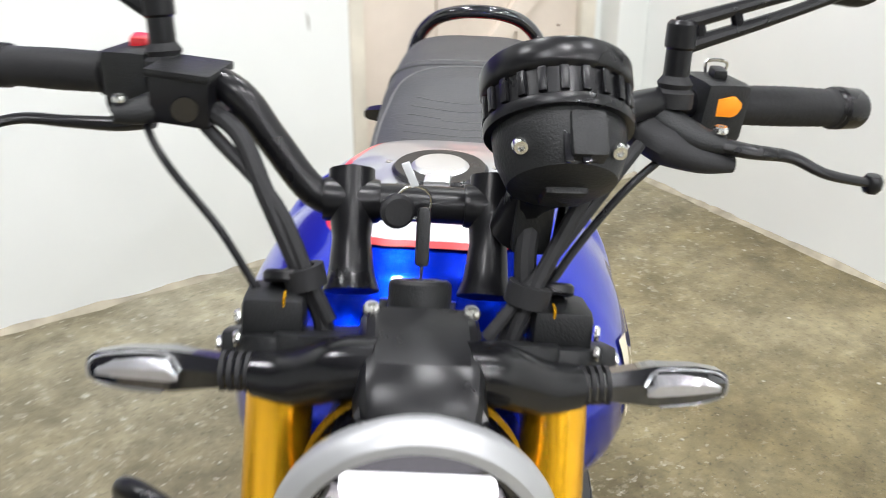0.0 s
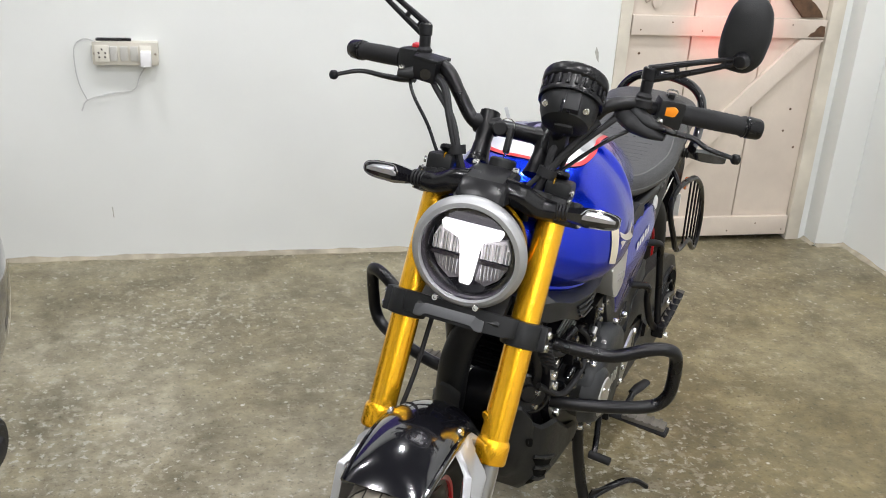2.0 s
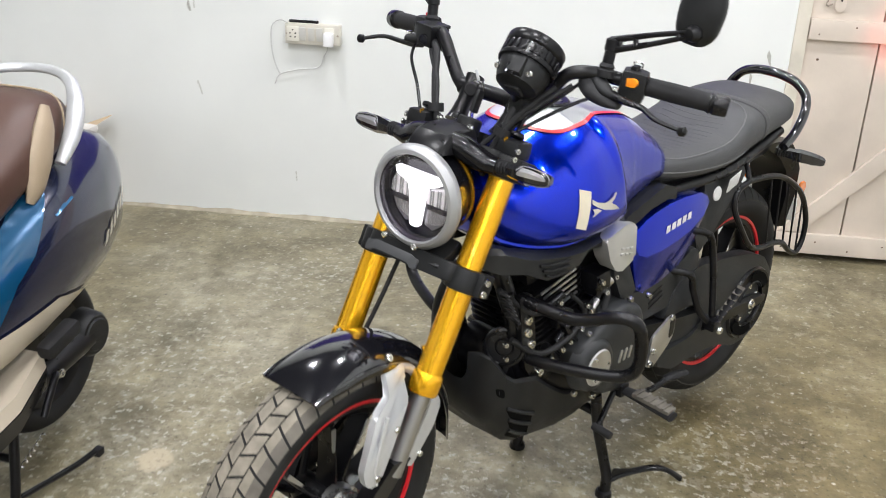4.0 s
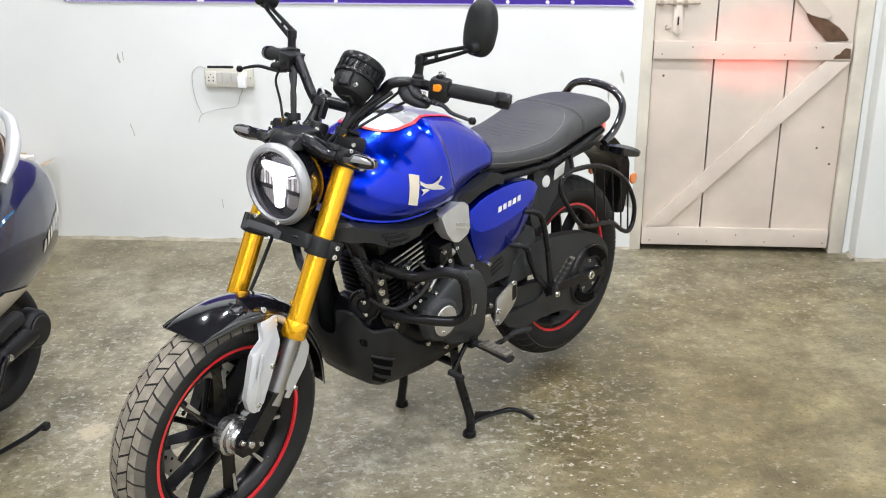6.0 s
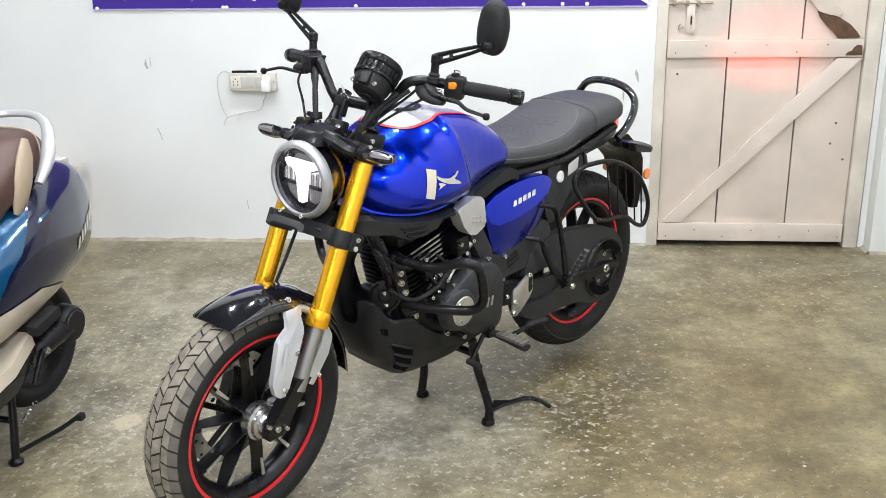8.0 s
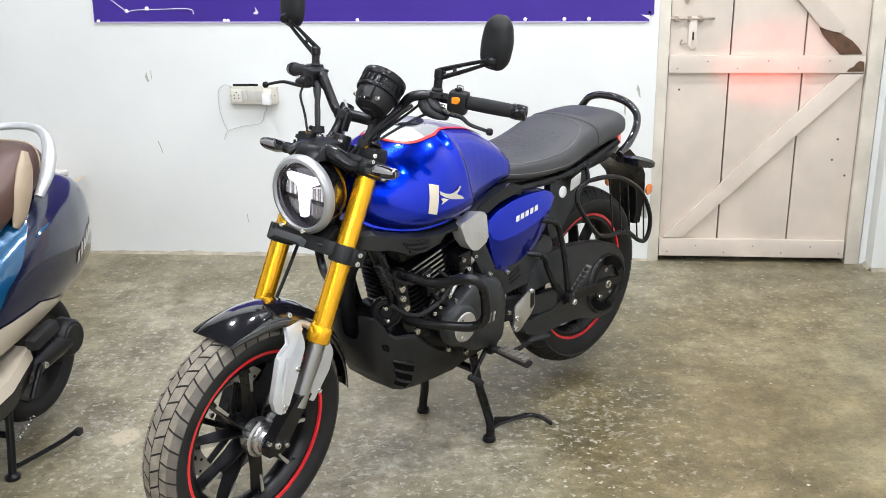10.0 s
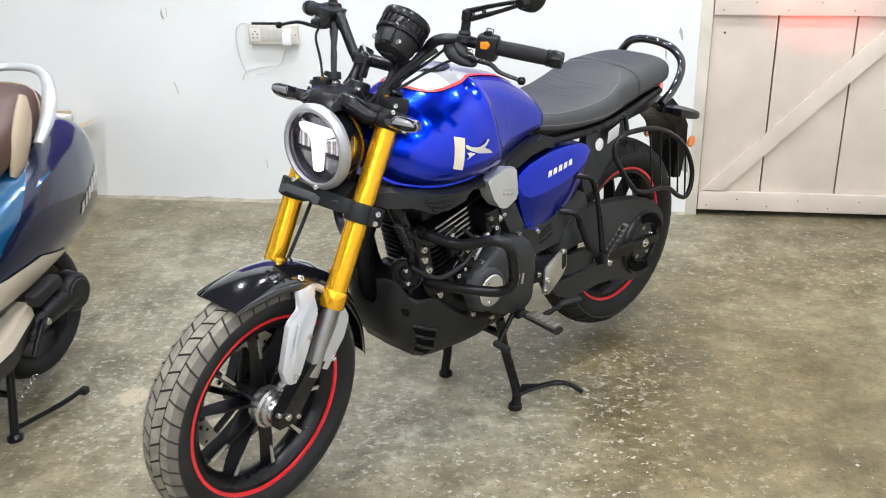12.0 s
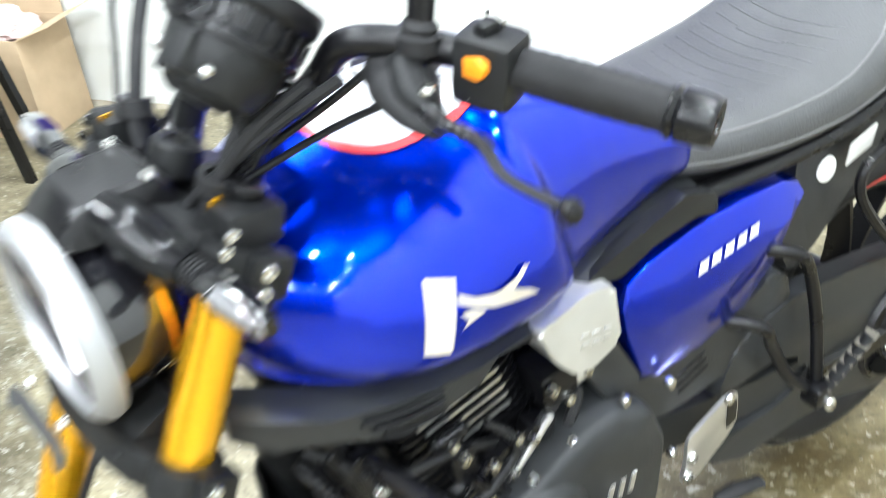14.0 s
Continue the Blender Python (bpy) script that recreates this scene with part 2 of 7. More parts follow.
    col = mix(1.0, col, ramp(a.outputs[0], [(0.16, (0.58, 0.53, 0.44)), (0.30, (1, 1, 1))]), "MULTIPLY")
    dark = ramp(noise_at(75, 4), [(0.30, (0.5, 0.5, 0.48)), (0.44, (1, 1, 1))])
    col = mix(1.0, col, dark, "MULTIPLY")
    stain = ramp(noise_at(2.6, 6, 0.65), [(0.30, (0.72, 0.70, 0.63)), (0.42, (1, 1, 1))])
    col = mix(1.0, col, stain, "MULTIPLY")
    nt.links.new(col, b.inputs["Base Color"])
    rr = nt.nodes.new("ShaderNodeMapRange")
    rr.inputs["To Min"].default_value, rr.inputs["To Max"].default_value = 0.20, 0.55
    nt.links.new(noise_at(3.3, 6), rr.inputs["Value"])
    nt.links.new(rr.outputs[0], b.inputs["Roughness"])
    bp = nt.nodes.new("ShaderNodeBump")
    bp.inputs["Strength"].default_value, bp.inputs["Distance"].default_value = 0.35, 0.004
    nt.links.new(noise_at(45, 6, 0.7), bp.inputs["Height"])
    nt.links.new(bp.outputs[0], b.inputs["Normal"])
    return m


M_FLOOR = floor_material()
M_WALL = mat("wall_distemper", (0.765, 0.785, 0.765), 0.7, bump=0.2, scale=24, vary=0.045, vary_scale=1.6)
M_MORTAR = mat("dirty_mortar", (0.36, 0.325, 0.25), 0.85, bump=0.6, scale=60, vary=0.3, vary_scale=14)
M_CEIL = mat("unseen_ceiling_grey", (0.10, 0.105, 0.11), 0.8, vary=0.10)
M_DARKEND = mat("unseen_dark_wall", (0.035, 0.036, 0.038), 0.6, 0.2, bump=0.2, scale=30, vary=0.2, vary_scale=4)
# near-black for openings: their inner shade is painted, nothing is cut
M_DEEP = mat("hollow_shade", (0.002, 0.002, 0.002), 0.9, spec=0.1)
M_TRIM = mat("lamp_trim", (0.75, 0.75, 0.73), 0.6)
M_DOOR = mat("door_paint", (0.64, 0.565, 0.485), 0.5, bump=0.35, scale=60, vary=0.09, vary_scale=5)
M_JAMB = mat("dirty_jamb_paint", (0.64, 0.60, 0.51), 0.6, bump=0.3, scale=40, vary=0.14, vary_scale=7)
# shade inside gaps and small holes, put into one near-black colour
M_DOORGAP = mat("gap_shade", (0.03, 0.025, 0.02), 0.9)
M_RAWWOOD = mat("bare_rotten_wood", (0.11, 0.062, 0.034), 0.85, bump=0.8, scale=50, vary=0.35, vary_scale=40)
M_BANNER = mat("banner_vinyl", (0.045, 0.018, 0.26), 0.42, bump=0.35, scale=7, vary=0.08, vary_scale=3)
M_BLUE = mat("blue_paint", (0.0004, 0.020, 0.54), 0.23, 0.88, coat=0.75, vary=0.04, vary_scale=3, spec=0.1)
M_BLACKGLOSS = mat("gloss_black", (0.006, 0.006, 0.008), 0.12, coat=1.0)
M_BLACKSAT = mat("satin_black", (0.005, 0.005, 0.006), 0.30, bump=0.05, scale=200, vary=0.2, vary_scale=20, spec=0.32)
M_COWL = mat("cowl_paint", (0.005, 0.005, 0.006), 0.20, spec=0.4, vary=0.1, vary_scale=15)
M_PLASTIC = mat("black_plastic", (0.0105, 0.011, 0.0115), 0.44, bump=0.25, scale=500, vary=0.25, vary_scale=25, spec=0.28)
M_RUBBER = mat("rubber", (0.015, 0.015, 0.016), 0.6, bump=0.2, scale=200, vary=0.3, vary_scale=15, spec=0.28)
M_COVER = mat("engine_cover_paint", (0.021, 0.0225, 0.024), 0.42, bump=0.2, scale=400, vary=0.15, vary_scale=18, spec=0.35)
M_TYRE = mat("tyre_rubber", (0.014, 0.014, 0.014), 0.7, bump=0.2, scale=120, vary=0.35, vary_scale=12, spec=0.3)
M_TREAD = mat("dusty_tread", (0.20, 0.180, 0.142), 0.9, bump=0.2, scale=150, vary=0.32, vary_scale=30)
M_GROOVE = mat("tread_groove", (0.050, 0.046, 0.038), 0.9)
M_SHOULDER = mat("dusty_shoulder", (0.115, 0.104, 0.086), 0.85, bump=0.2, scale=150, vary=0.3, vary_scale=25)
M_LAMPRIM = mat("satin_lamp_rim", (0.36, 0.365, 0.37), 0.42, 0.55, vary=0.04, vary_scale=30)
M_GOLD = mat("gold_anodised", (0.96, 0.50, 0.010), 0.27, 0.82, coat=0.4)
M_ALU = mat("brushed_aluminium", (0.62, 0.62, 0.62), 0.32, 0.9, bump=0.05, scale=300, vary=0.06, vary_scale=30)
M_SILVER = mat("silver_paint", (0.56, 0.57, 0.58), 0.36, 0.4, coat=0.3, vary=0.04, vary_scale=20)
M_INTAKE = mat("cast_intake_silver", (0.58, 0.58, 0.56), 0.36, 0.6, vary=0.05, vary_scale=25)
M_SLIDER = mat("worn_slider_steel", (0.38, 0.38, 0.38), 0.28, 0.9)
M_HUB = mat("machined_hub", (0.50, 0.50, 0.50), 0.26, 0.92, vary=0.05, vary_scale=30)
M_STEEL = mat("bright_steel", (0.72, 0.72, 0.70), 0.22, 1.0, vary=0.08, vary_scale=60)
M_SEAT = mat("seat_leatherette", (0.050, 0.051, 0.053), 0.50, bump=0.5, scale=350, vary=0.15, vary_scale=12)
M_THREAD = mat("seat_thread", (0.13, 0.13, 0.13), 0.8)
M_RED = mat("red_stripe", (0.72, 0.02, 0.03), 0.35, coat=0.5)
M_WHITE = mat("white_graphic", (0.66, 0.67, 0.70), 0.3, 0.15, coat=0.6, vary=0.03)
M_TAPE = mat("masking_tape", (0.56, 0.51, 0.39), 0.75, bump=0.3, scale=150, vary=0.05, vary_scale=40)
M_ORANGE = mat("orange_switch", (0.95, 0.30, 0.01), 0.4)
M_AMBER = mat("amber_lens", (0.8, 0.20, 0.02), 0.15, coat=1.0)
M_SILVERGREY = mat("silver_graphic", (0.36, 0.365, 0.38), 0.34, 0.55, coat=0.6, vary=0.03)
M_TAILRED = mat("tail_lens", (0.6, 0.01, 0.01), 0.15, coat=1.0, emit=0.8)
M_BADGE = mat("bright_badge", (0.72, 0.72, 0.74), 0.3, 0.3)
M_PAPER = mat("paper_tag", (0.78, 0.78, 0.76), 0.7, vary=0.05, vary_scale=60)
M_DRL = mat("lit_lamp_bar", (1.0, 0.97, 0.97), 0.3, emit=1.3)
M_LAMPIN = mat("lamp_reflector", (0.80, 0.77, 0.80), 0.34, 0.35, bump=0.6, scale=120)
M_LAMPGREY = mat("lamp_smoked_reflector", (0.24, 0.225, 0.245), 0.28, 0.6, bump=0.6, scale=120)
M_LAMPDARK = mat("lamp_dark", (0.022, 0.018, 0.026), 0.2, coat=0.8)
M_SIGNAL = mat("signal_lens", (0.42, 0.42, 0.44), 0.12, 0.6, coat=1.0, bump=0.5, scale=160)
M_LEAD = mat("grey_white_lead", (0.50, 0.50, 0.50), 0.5)
M_MIRROR = mat("mirror_glass", (0.9, 0.9, 0.9), 0.01, 1.0)
M_SOCKET = mat("socket_plastic", (0.72, 0.70, 0.62), 0.4, vary=0.03)
M_CASE = mat("yellowed_plastic", (0.60, 0.575, 0.50), 0.45, vary=0.04)
M_SWITCH = mat("switch_plastic", (0.58, 0.575, 0.54), 0.35)
M_CARD = mat("cardboard", (0.50, 0.38, 0.245), 0.85, bump=0.2, scale=30, vary=0.10, vary_scale=10)
M_SCBLUE = mat("dark_blue_paint", (0.004, 0.008, 0.034), 0.20, 0.15, coat=1.0)
M_SCTEAL = mat("teal_paint", (0.004, 0.065, 0.15), 0.22, 0.3, coat=1.0)
M_SCBEIGE = mat("beige_plastic", (0.52, 0.46, 0.36), 0.42, bump=0.1, scale=300, vary=0.05)
M_SCSEAT = mat("brown_seat", (0.070, 0.034, 0.024), 0.42, bump=0.3, scale=300, vary=0.12, vary_scale=10)
M_SCTAN = mat("tan_seat_side", (0.36, 0.28, 0.19), 0.5, bump=0.3, scale=300, vary=0.06)


def glass_material(name, tint=(1, 1, 1)):
    m = bpy.data.materials.new(name)
    m.use_nodes = True
    b = m.node_tree.nodes["Principled BSDF"]
    b.inputs["Base Color"].default_value = (*tint, 1)
    b.inputs["Roughness"].default_value = 0.02
    b.inputs["Transmission Weight"].default_value = 1
    b.inputs["IOR"].default_value = 1.1
    return m


M_GLASS = glass_material("clear_lens")
M_LED = mat("ceiling_lamp_face", (1.0, 0.97, 0.92), 0.4, emit=55.0)

# ---- the room ----
WALL_Y, WALL_R, WALL_L, WALL_F, TOP = 2.69, 2.94, -3.4, -8.8, 3.2
DX0, DX1 = 1.855, 2.781  # door opening


def slab(name, lo, hi, material, label="", bev=0.0):
    c = [(a + b) / 2 for a, b in zip(lo, hi)]
    ob = part(name, box([b - a for a, b in zip(lo, hi)], c, bev), material)
    return tagged(ob, label, kind="structure")


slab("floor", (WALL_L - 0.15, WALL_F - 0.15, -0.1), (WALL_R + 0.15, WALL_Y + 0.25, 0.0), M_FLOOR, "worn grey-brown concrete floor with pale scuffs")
# the ceiling is unseen; its dark grey keeps reflections from above dark
slab("ceiling", (WALL_L - 0.15, WALL_F - 0.15, TOP), (WALL_R + 0.15, WALL_Y + 0.25, TOP + 0.1), M_CEIL, "dull grey ceiling, out of view and kept dark")
slab("wall_north_a", (WALL_L - 0.15, WALL_Y, 0), (DX0, WALL_Y + 0.15, TOP), M_WALL, "white distempered wall with small marks")
slab("wall_north_b", (DX1, WALL_Y, 0), (WALL_R + 0.15, WALL_Y + 0.15, TOP), M_WALL, "white distempered wall beside the door")
slab("wall_north_c", (DX0, WALL_Y, 2.05), (DX1, WALL_Y + 0.15, TOP), M_WALL, "white distempered wall over the door")
slab("wall_east", (WALL_R, WALL_F, 0), (WALL_R + 0.15, WALL_Y, TOP), M_WALL, "white distempered side wall")
# this side wall is added, out of view, set far off to cut fill light
slab("wall_west_unseen", (WALL_L - 0.15, WALL_F, 0), (WALL_L, WALL_Y, TOP), M_WALL, "white distempered side wall")
# added wall behind the camera, never seen; dark so gloss parts reflect little
slab("wall_south", (WALL_L - 0.15, WALL_F - 0.15, 0), (WALL_R + 0.15, WALL_F, TOP), M_DARKEND, "added dark end wall, unseen, keeps reflections dark")
slab("pilaster", (2.806, 2.60, 0), (WALL_R, WALL_Y, TOP), M_WALL, "white corner pilaster beside the door", 0.006)
# unseen slab added behind the planks, dark so their slits read as shade
slab("door_backing", (DX0, WALL_Y + 0.15, 0), (DX1, WALL_Y + 0.2, 2.05), M_DOORGAP, "added dark slab standing in for the shade behind the door")


# rough mortar edge along the foot of the walls
def mortar(name, a, b, nrm):
    a, b, nrm = V(a), V(b), V(nrm)
    n = max(8, int((b - a).length / 0.018))
    bm = bmesh.new()
    rows = []
    for k in range(n + 1):
        p = a.lerp(b, k / n)
        w = 0.5 + noise.noise(p * 9.0) * 0.6 + noise.noise(p * 31.0) * 0.35
        h, d = max(0.0015, 0.007 + 0.010 * w), max(0.002, 0.008 + 0.013 * w)
        rows.append([bm.verts.new(q) for q in (p + nrm * d, p + nrm * d * 0.35 + V((0, 0, h * 0.55)), p + V((0, 0, h)))])
    for r, q in zip(rows, rows[1:]):
        for i in (0, 1):
            bm.faces.new((r[i], r[i + 1], q[i + 1], q[i]))
    tagged(part(name, bm, M_MORTAR, smooth=60), "uneven dirty cream mortar edge along the floor", kind="structure")


mortar("baseboard_1", (WALL_L, WALL_Y, 0), (DX0, WALL_Y, 0), (0, -1, 0))
mortar("baseboard_2", (WALL_R, WALL_F, 0), (WALL_R, 2.60, 0), (-1, 0, 0))
mortar("baseboard_3", (2.806, 2.60, 0), (WALL_R, 2.60, 0), (0, -1, 0))
mortar("baseboard_4", (2.806, WALL_Y, 0), (2.806, 2.60, 0), (-1, 0, 0))

# ceiling lamps: three lines of round downlights; the far ones give little light here but show in the paint
def ceiling_lamp(m):
    lamp = thing("ceiling_lamp", "round white recessed ceiling lamp, lit", "lamp", m, "ceiling lamps")
    part("ring", lathe([(0.09, 0), (0.115, 0), (0.115, 0.012), (0.09, 0.012)], 32, closed=True), M_TRIM, lamp)
    part("diffuser", lathe([(0, 0.006), (0.09, 0.006), (0.09, 0.012), (0, 0.012)], 32), M_LED, lamp, "glowing white diffuser")
    return lamp


first = None
for x, y in [(x, y) for y in (1.7, 0.0, -1.7, -3.4, -5.1, -6.8, -8.3) for x in (-0.4, 0.9, 2.2)]:
    m = pose(x, y, TOP - 0.013)
    first = copy_thing(first, m) if first else ceiling_lamp(m)
    lamp = bpy.data.lights.new("ceiling_lamp_light", "AREA")
    lamp.shape, lamp.size, lamp.energy, lamp.color = "DISK", 0.18, 17.0, (1.0, 0.982, 0.965)
    new("ceiling_lamp_light", lamp).matrix_basis = pose(x, y, TOP - 0.02)

# ---- the motorcycle: x ahead, y to its left, z up, from the ground between the stand's feet ----
bike = thing("motorcycle", "blue roadster motorcycle with gold forks on its centre stand", "motorcycle", pose(1.105, 1.103, 0.004, -1.27, 0, -127.9))
RAKE = radians(25)
HEAD, UPWARD = V((0.42, 0, 0.93)), V((-math.sin(RAKE), 0, math.cos(RAKE)))
STEER = Matrix.Translation(HEAD) @ Matrix.Rotation(radians(7.2), 4, UPWARD) @ Matrix.Translation(-HEAD)
BODY = Matrix()
F_AXLE, R_AXLE = V((0.762, 0, 0.298)), V((-0.587, 0, 0.338))


def bp(name, bm, material, label="", steer=False, parent=None, smooth=35):
    """A part of the bike; steer: it turns with the bars."""
    if parent is not None:
        return part(name, bm, material, parent, label, None, smooth)
    return part(name, bm, material, bike, label, STEER if steer else BODY, smooth)


def bolt_head(at, axis=(0, 1, 0), r=0.008, h=0.006):
    bm = lathe([(0, 0), (r, 0), (r, h * 0.6), (r * 0.8, h), (r * 0.45, h), (r * 0.4, h * 0.4), (0, h * 0.4)], 12, along(axis, at))
    return bm


# wheels -------------------------------------------------------------------
SECTION = [(0, 0.62), (0.07, 0.73), (0.18, 0.88), (0.34, 0.98), (0.48, 1.0), (0.60, 0.97), (0.72, 0.88), (0.83, 0.74), (0.915, 0.54), (0.975, 0.29), (1.0, 0.0)]


def tyre_profile(R, w, rim):
    """Radius and offset round the tyre's outside, and back inside."""
    h = R - rim
    half = [(rim + h * a, w / 2 * b) for a, b in SECTION]
    return half + [(r, -y) for r, y in half[-2::-1]] + [(rim - 0.006, -w / 2 * 0.5), (rim - 0.006, w / 2 * 0.5)]


def crown(R, w, rim, f):
    """A place on the tyre's crown: f from -1 to 1 across."""
    y = abs(f) * 0.965
    top = SECTION[5:]
    for (a0, b0), (a1, b1) in zip(top, top[1:]):
        if b1 <= y <= b0:
            k = (b0 - y) / (b0 - b1)
            return rim + (R - rim) * (a0 + (a1 - a0) * k), math.copysign(w / 2 * y, f)
    return rim + (R - rim) * top[0][0], math.copysign(w / 2 * y, f)


def tread(R, w, rim, pitches, turn):
    """Raised blocks in four staggered rows: long slanted shoulder blocks, six-sided ones between."""
    bm = bmesh.new()
    step = 2 * math.pi / pitches
    rows = [(-1.0, -0.50, 0.42, 0.0), (-0.46, -0.02, -0.34, 0.46), (0.02, 0.46, 0.34, 0.0), (0.50, 1.0, -0.42, 0.46)]
    for k in range(pitches):
        for i, (f0, f1, skew, shift) in enumerate(rows):
            base = (k + shift) * step
            a0, a1 = base + 0.065 * step, base + 0.935 * step
            vs = []
            for lift in (-0.004, 0.0035):
                for f in (f0, (f0 + f1) / 2, f1):
                    g = (f - (f0 + f1) / 2) / (f1 - f0)
                    for a in (a0, a1):
                        r, y = crown(R, w, rim, f)
                        ang = turn * (a + g * skew * step)
                        vs.append(bm.verts.new(((r + lift) * math.cos(ang), y * (1 + lift * 3), (r + lift) * math.sin(ang))))
            for p in range(2):
                t = 6
                outer = (i == 0 and p == 0) or (i == 3 and p == 1)
                bm.faces.new((vs[t + 2 * p], vs[t + 2 * p + 1], vs[t + 2 * p + 3], vs[t + 2 * p + 2])).material_index = 2 if outer else 0
                for e in (0, 1):
                    dark = bm.faces.new((vs[2 * p + e], vs[2 * p + 2 + e], vs[t + 2 * p + 2 + e], vs[t + 2 * p + e]))
                    dark.material_index = 1
            for p in (0, 4):
                bm.faces.new((vs[p], vs[p + 1], vs[6 + p + 1], vs[6 + p])).material_index = 1
    return bm


def wheel(name, R, w, rim, centre, steer, dusty, pitches):
    hub_m = Matrix.Translation(centre) @ Matrix.Rotation(radians(-90), 4, "X")
    wh = bp(name, lathe([(0.022, -0.055), (0.03, -0.06), (0.034, -0.03), (0.034, 0.03), (0.03, 0.06), (0.022, 0.055)], 24, hub_m, closed=True), M_BLACKSAT, "", steer)
    bp("tyre", lathe(tyre_profile(R - 0.004, w, rim), 96, hub_m, closed=True), M_TYRE, "block-tread black tyre", parent=wh)
    tb = tread(R - 0.004, w, rim, pitches, 1)
    bmesh.ops.transform(tb, matrix=Matrix.Translation(centre), verts=tb.verts)
    t = bp("tread", tb, [M_TREAD if dusty else M_TYRE, M_GROOVE, M_SHOULDER if dusty else M_TYRE], "dusty slanted tread blocks" if dusty else "", parent=wh)
    tagged(t, kind="stuff")
    # rim
    rw = w * 0.30
    prof = [(rim + 0.004, -rw), (rim + 0.004, -rw + 0.006), (rim - 0.010, -rw + 0.010), (rim - 0.024, -0.018), (rim - 0.027, 0), (rim - 0.024, 0.018), (rim - 0.010, rw - 0.010), (rim + 0.004, rw - 0.006), (rim + 0.004, rw), (rim - 0.016, rw), (rim - 0.036, 0.016), (rim - 0.040, 0), (rim - 0.036, -0.016), (rim - 0.016, -rw)]
    bp("rim", lathe(prof, 72, hub_m, closed=True), M_BLACKSAT, parent=wh)
    for s in (1, -1):
        bp("rim_stripe", lathe([(rim + 0.004, s * rw), (rim + 0.005, s * (rw + 0.005)), (rim - 0.0045, s * (rw + 0.005)), (rim - 0.0055, s * rw)], 72, hub_m, closed=True), M_RED, "red rim stripe", parent=wh)
    # split spokes
    for k in range(5):
        for d in (-1, 1):
            a = 2 * math.pi * k / 5 + 0.55
            a0, a1 = a + d * 0.16, a + d * 0.30
            rings = []
            for u in range(6):
                f = u / 5
                r = 0.028 + (rim - 0.034 - 0.028) * f
                an = a0 + (a1 - a0) * f
                ww = 0.017 - 0.008 * math.sin(math.pi * min(1, f * 1.1)) if f < 0.95 else 0.014
                dd = 0.022 - 0.008 * f
                c, s_ = math.cos(an), math.sin(an)
                ring = []
                for sx, sy in ((-1, -1), (-0.75, 1), (0.75, 1), (1, -1)):
                    off = sx * ww * 0.36
                    ring.append(V((r * c - off * s_, sy * dd + (0.006 if sy > 0 else 0), r * s_ + off * c)) + centre)
                rings.append(ring)
            sp = bp("spoke", loft(rings), M_BLACKSAT, parent=wh)
    return wh


front_wheel = wheel("front_wheel", 0.300, 0.112, 0.220, F_AXLE, True, True, 46)
rear_wheel = wheel("rear_wheel", 0.305, 0.132, 0.216, R_AXLE, False, False, 42)
FW = Matrix.Translation(F_AXLE) @ Matrix.Rotation(radians(-90), 4, "X")
# machined flashes on the front spokes
for k in range(5):
    for d in (-1, 1):
        an = 2 * math.pi * k / 5 + 0.55 + d * 0.285
        c, s_ = math.cos(an), math.sin(an)
        bm = plate(round_outline([(-0.026, -0.003), (0.026, -0.005), (0.026, 0.005), (-0.026, 0.003)], 0.002), 0.003, Matrix.Translation(F_AXLE + V((0.150 * c, 0.024, 0.150 * s_))) @ Matrix(((c, -s_, 0, 0), (0, 0, -1, 0), (s_, c, 0, 0), (0, 0, 0, 1))))
        bp("spoke_flash", bm, M_ALU, "machined silver flash", parent=front_wheel)
bp("hub_cap", lathe([(0.012, 0.02), (0.046, 0.02), (0.049, 0.025), (0.049, 0.048), (0.043, 0.052), (0.040, 0.060), (0.032, 0.064), (0.028, 0.074), (0.012, 0.074)], 32, FW), M_HUB, "turned bright metal hub", parent=front_wheel)
# brake disc with holes suggested by raised slots, on the far side
disc = lathe([(0.105, -0.066), (0.150, -0.066), (0.150, -0.062), (0.105, -0.062)], 64, FW, closed=True)
bp("brake_disc", disc, M_ALU, "drilled steel brake disc", parent=front_wheel)
holes = bmesh.new()
for k in range(36):
    an = 2 * math.pi * k / 36
    r = 0.116 + 0.011 * (k % 3)
    rod(F_AXLE + V((r * math.cos(an), -0.0615, r * math.sin(an))), F_AXLE + V((r * math.cos(an), -0.0612, r * math.sin(an))), 0.0042, 8, holes)
tagged(bp("disc_holes", holes, M_BLACKSAT, parent=front_wheel), kind="stuff")
for k in range(5):
    an = 2 * math.pi * k / 5 + 0.2
    bp("disc_arm", rod(F_AXLE + V((0.03 * math.cos(an), -0.055, 0.03 * math.sin(an))), F_AXLE + V((0.11 * math.cos(an + 0.3), -0.062, 0.11 * math.sin(an + 0.3))), 0.008, 8), M_BLACKSAT, parent=front_wheel)
bp("brake_caliper", box((0.10, 0.05, 0.06), F_AXLE + V((-0.115, -0.075, 0.075)), 0.012, rot=Matrix.Rotation(radians(35), 3, "Y")), M_BLACKSAT, "black brake caliper", steer=True)

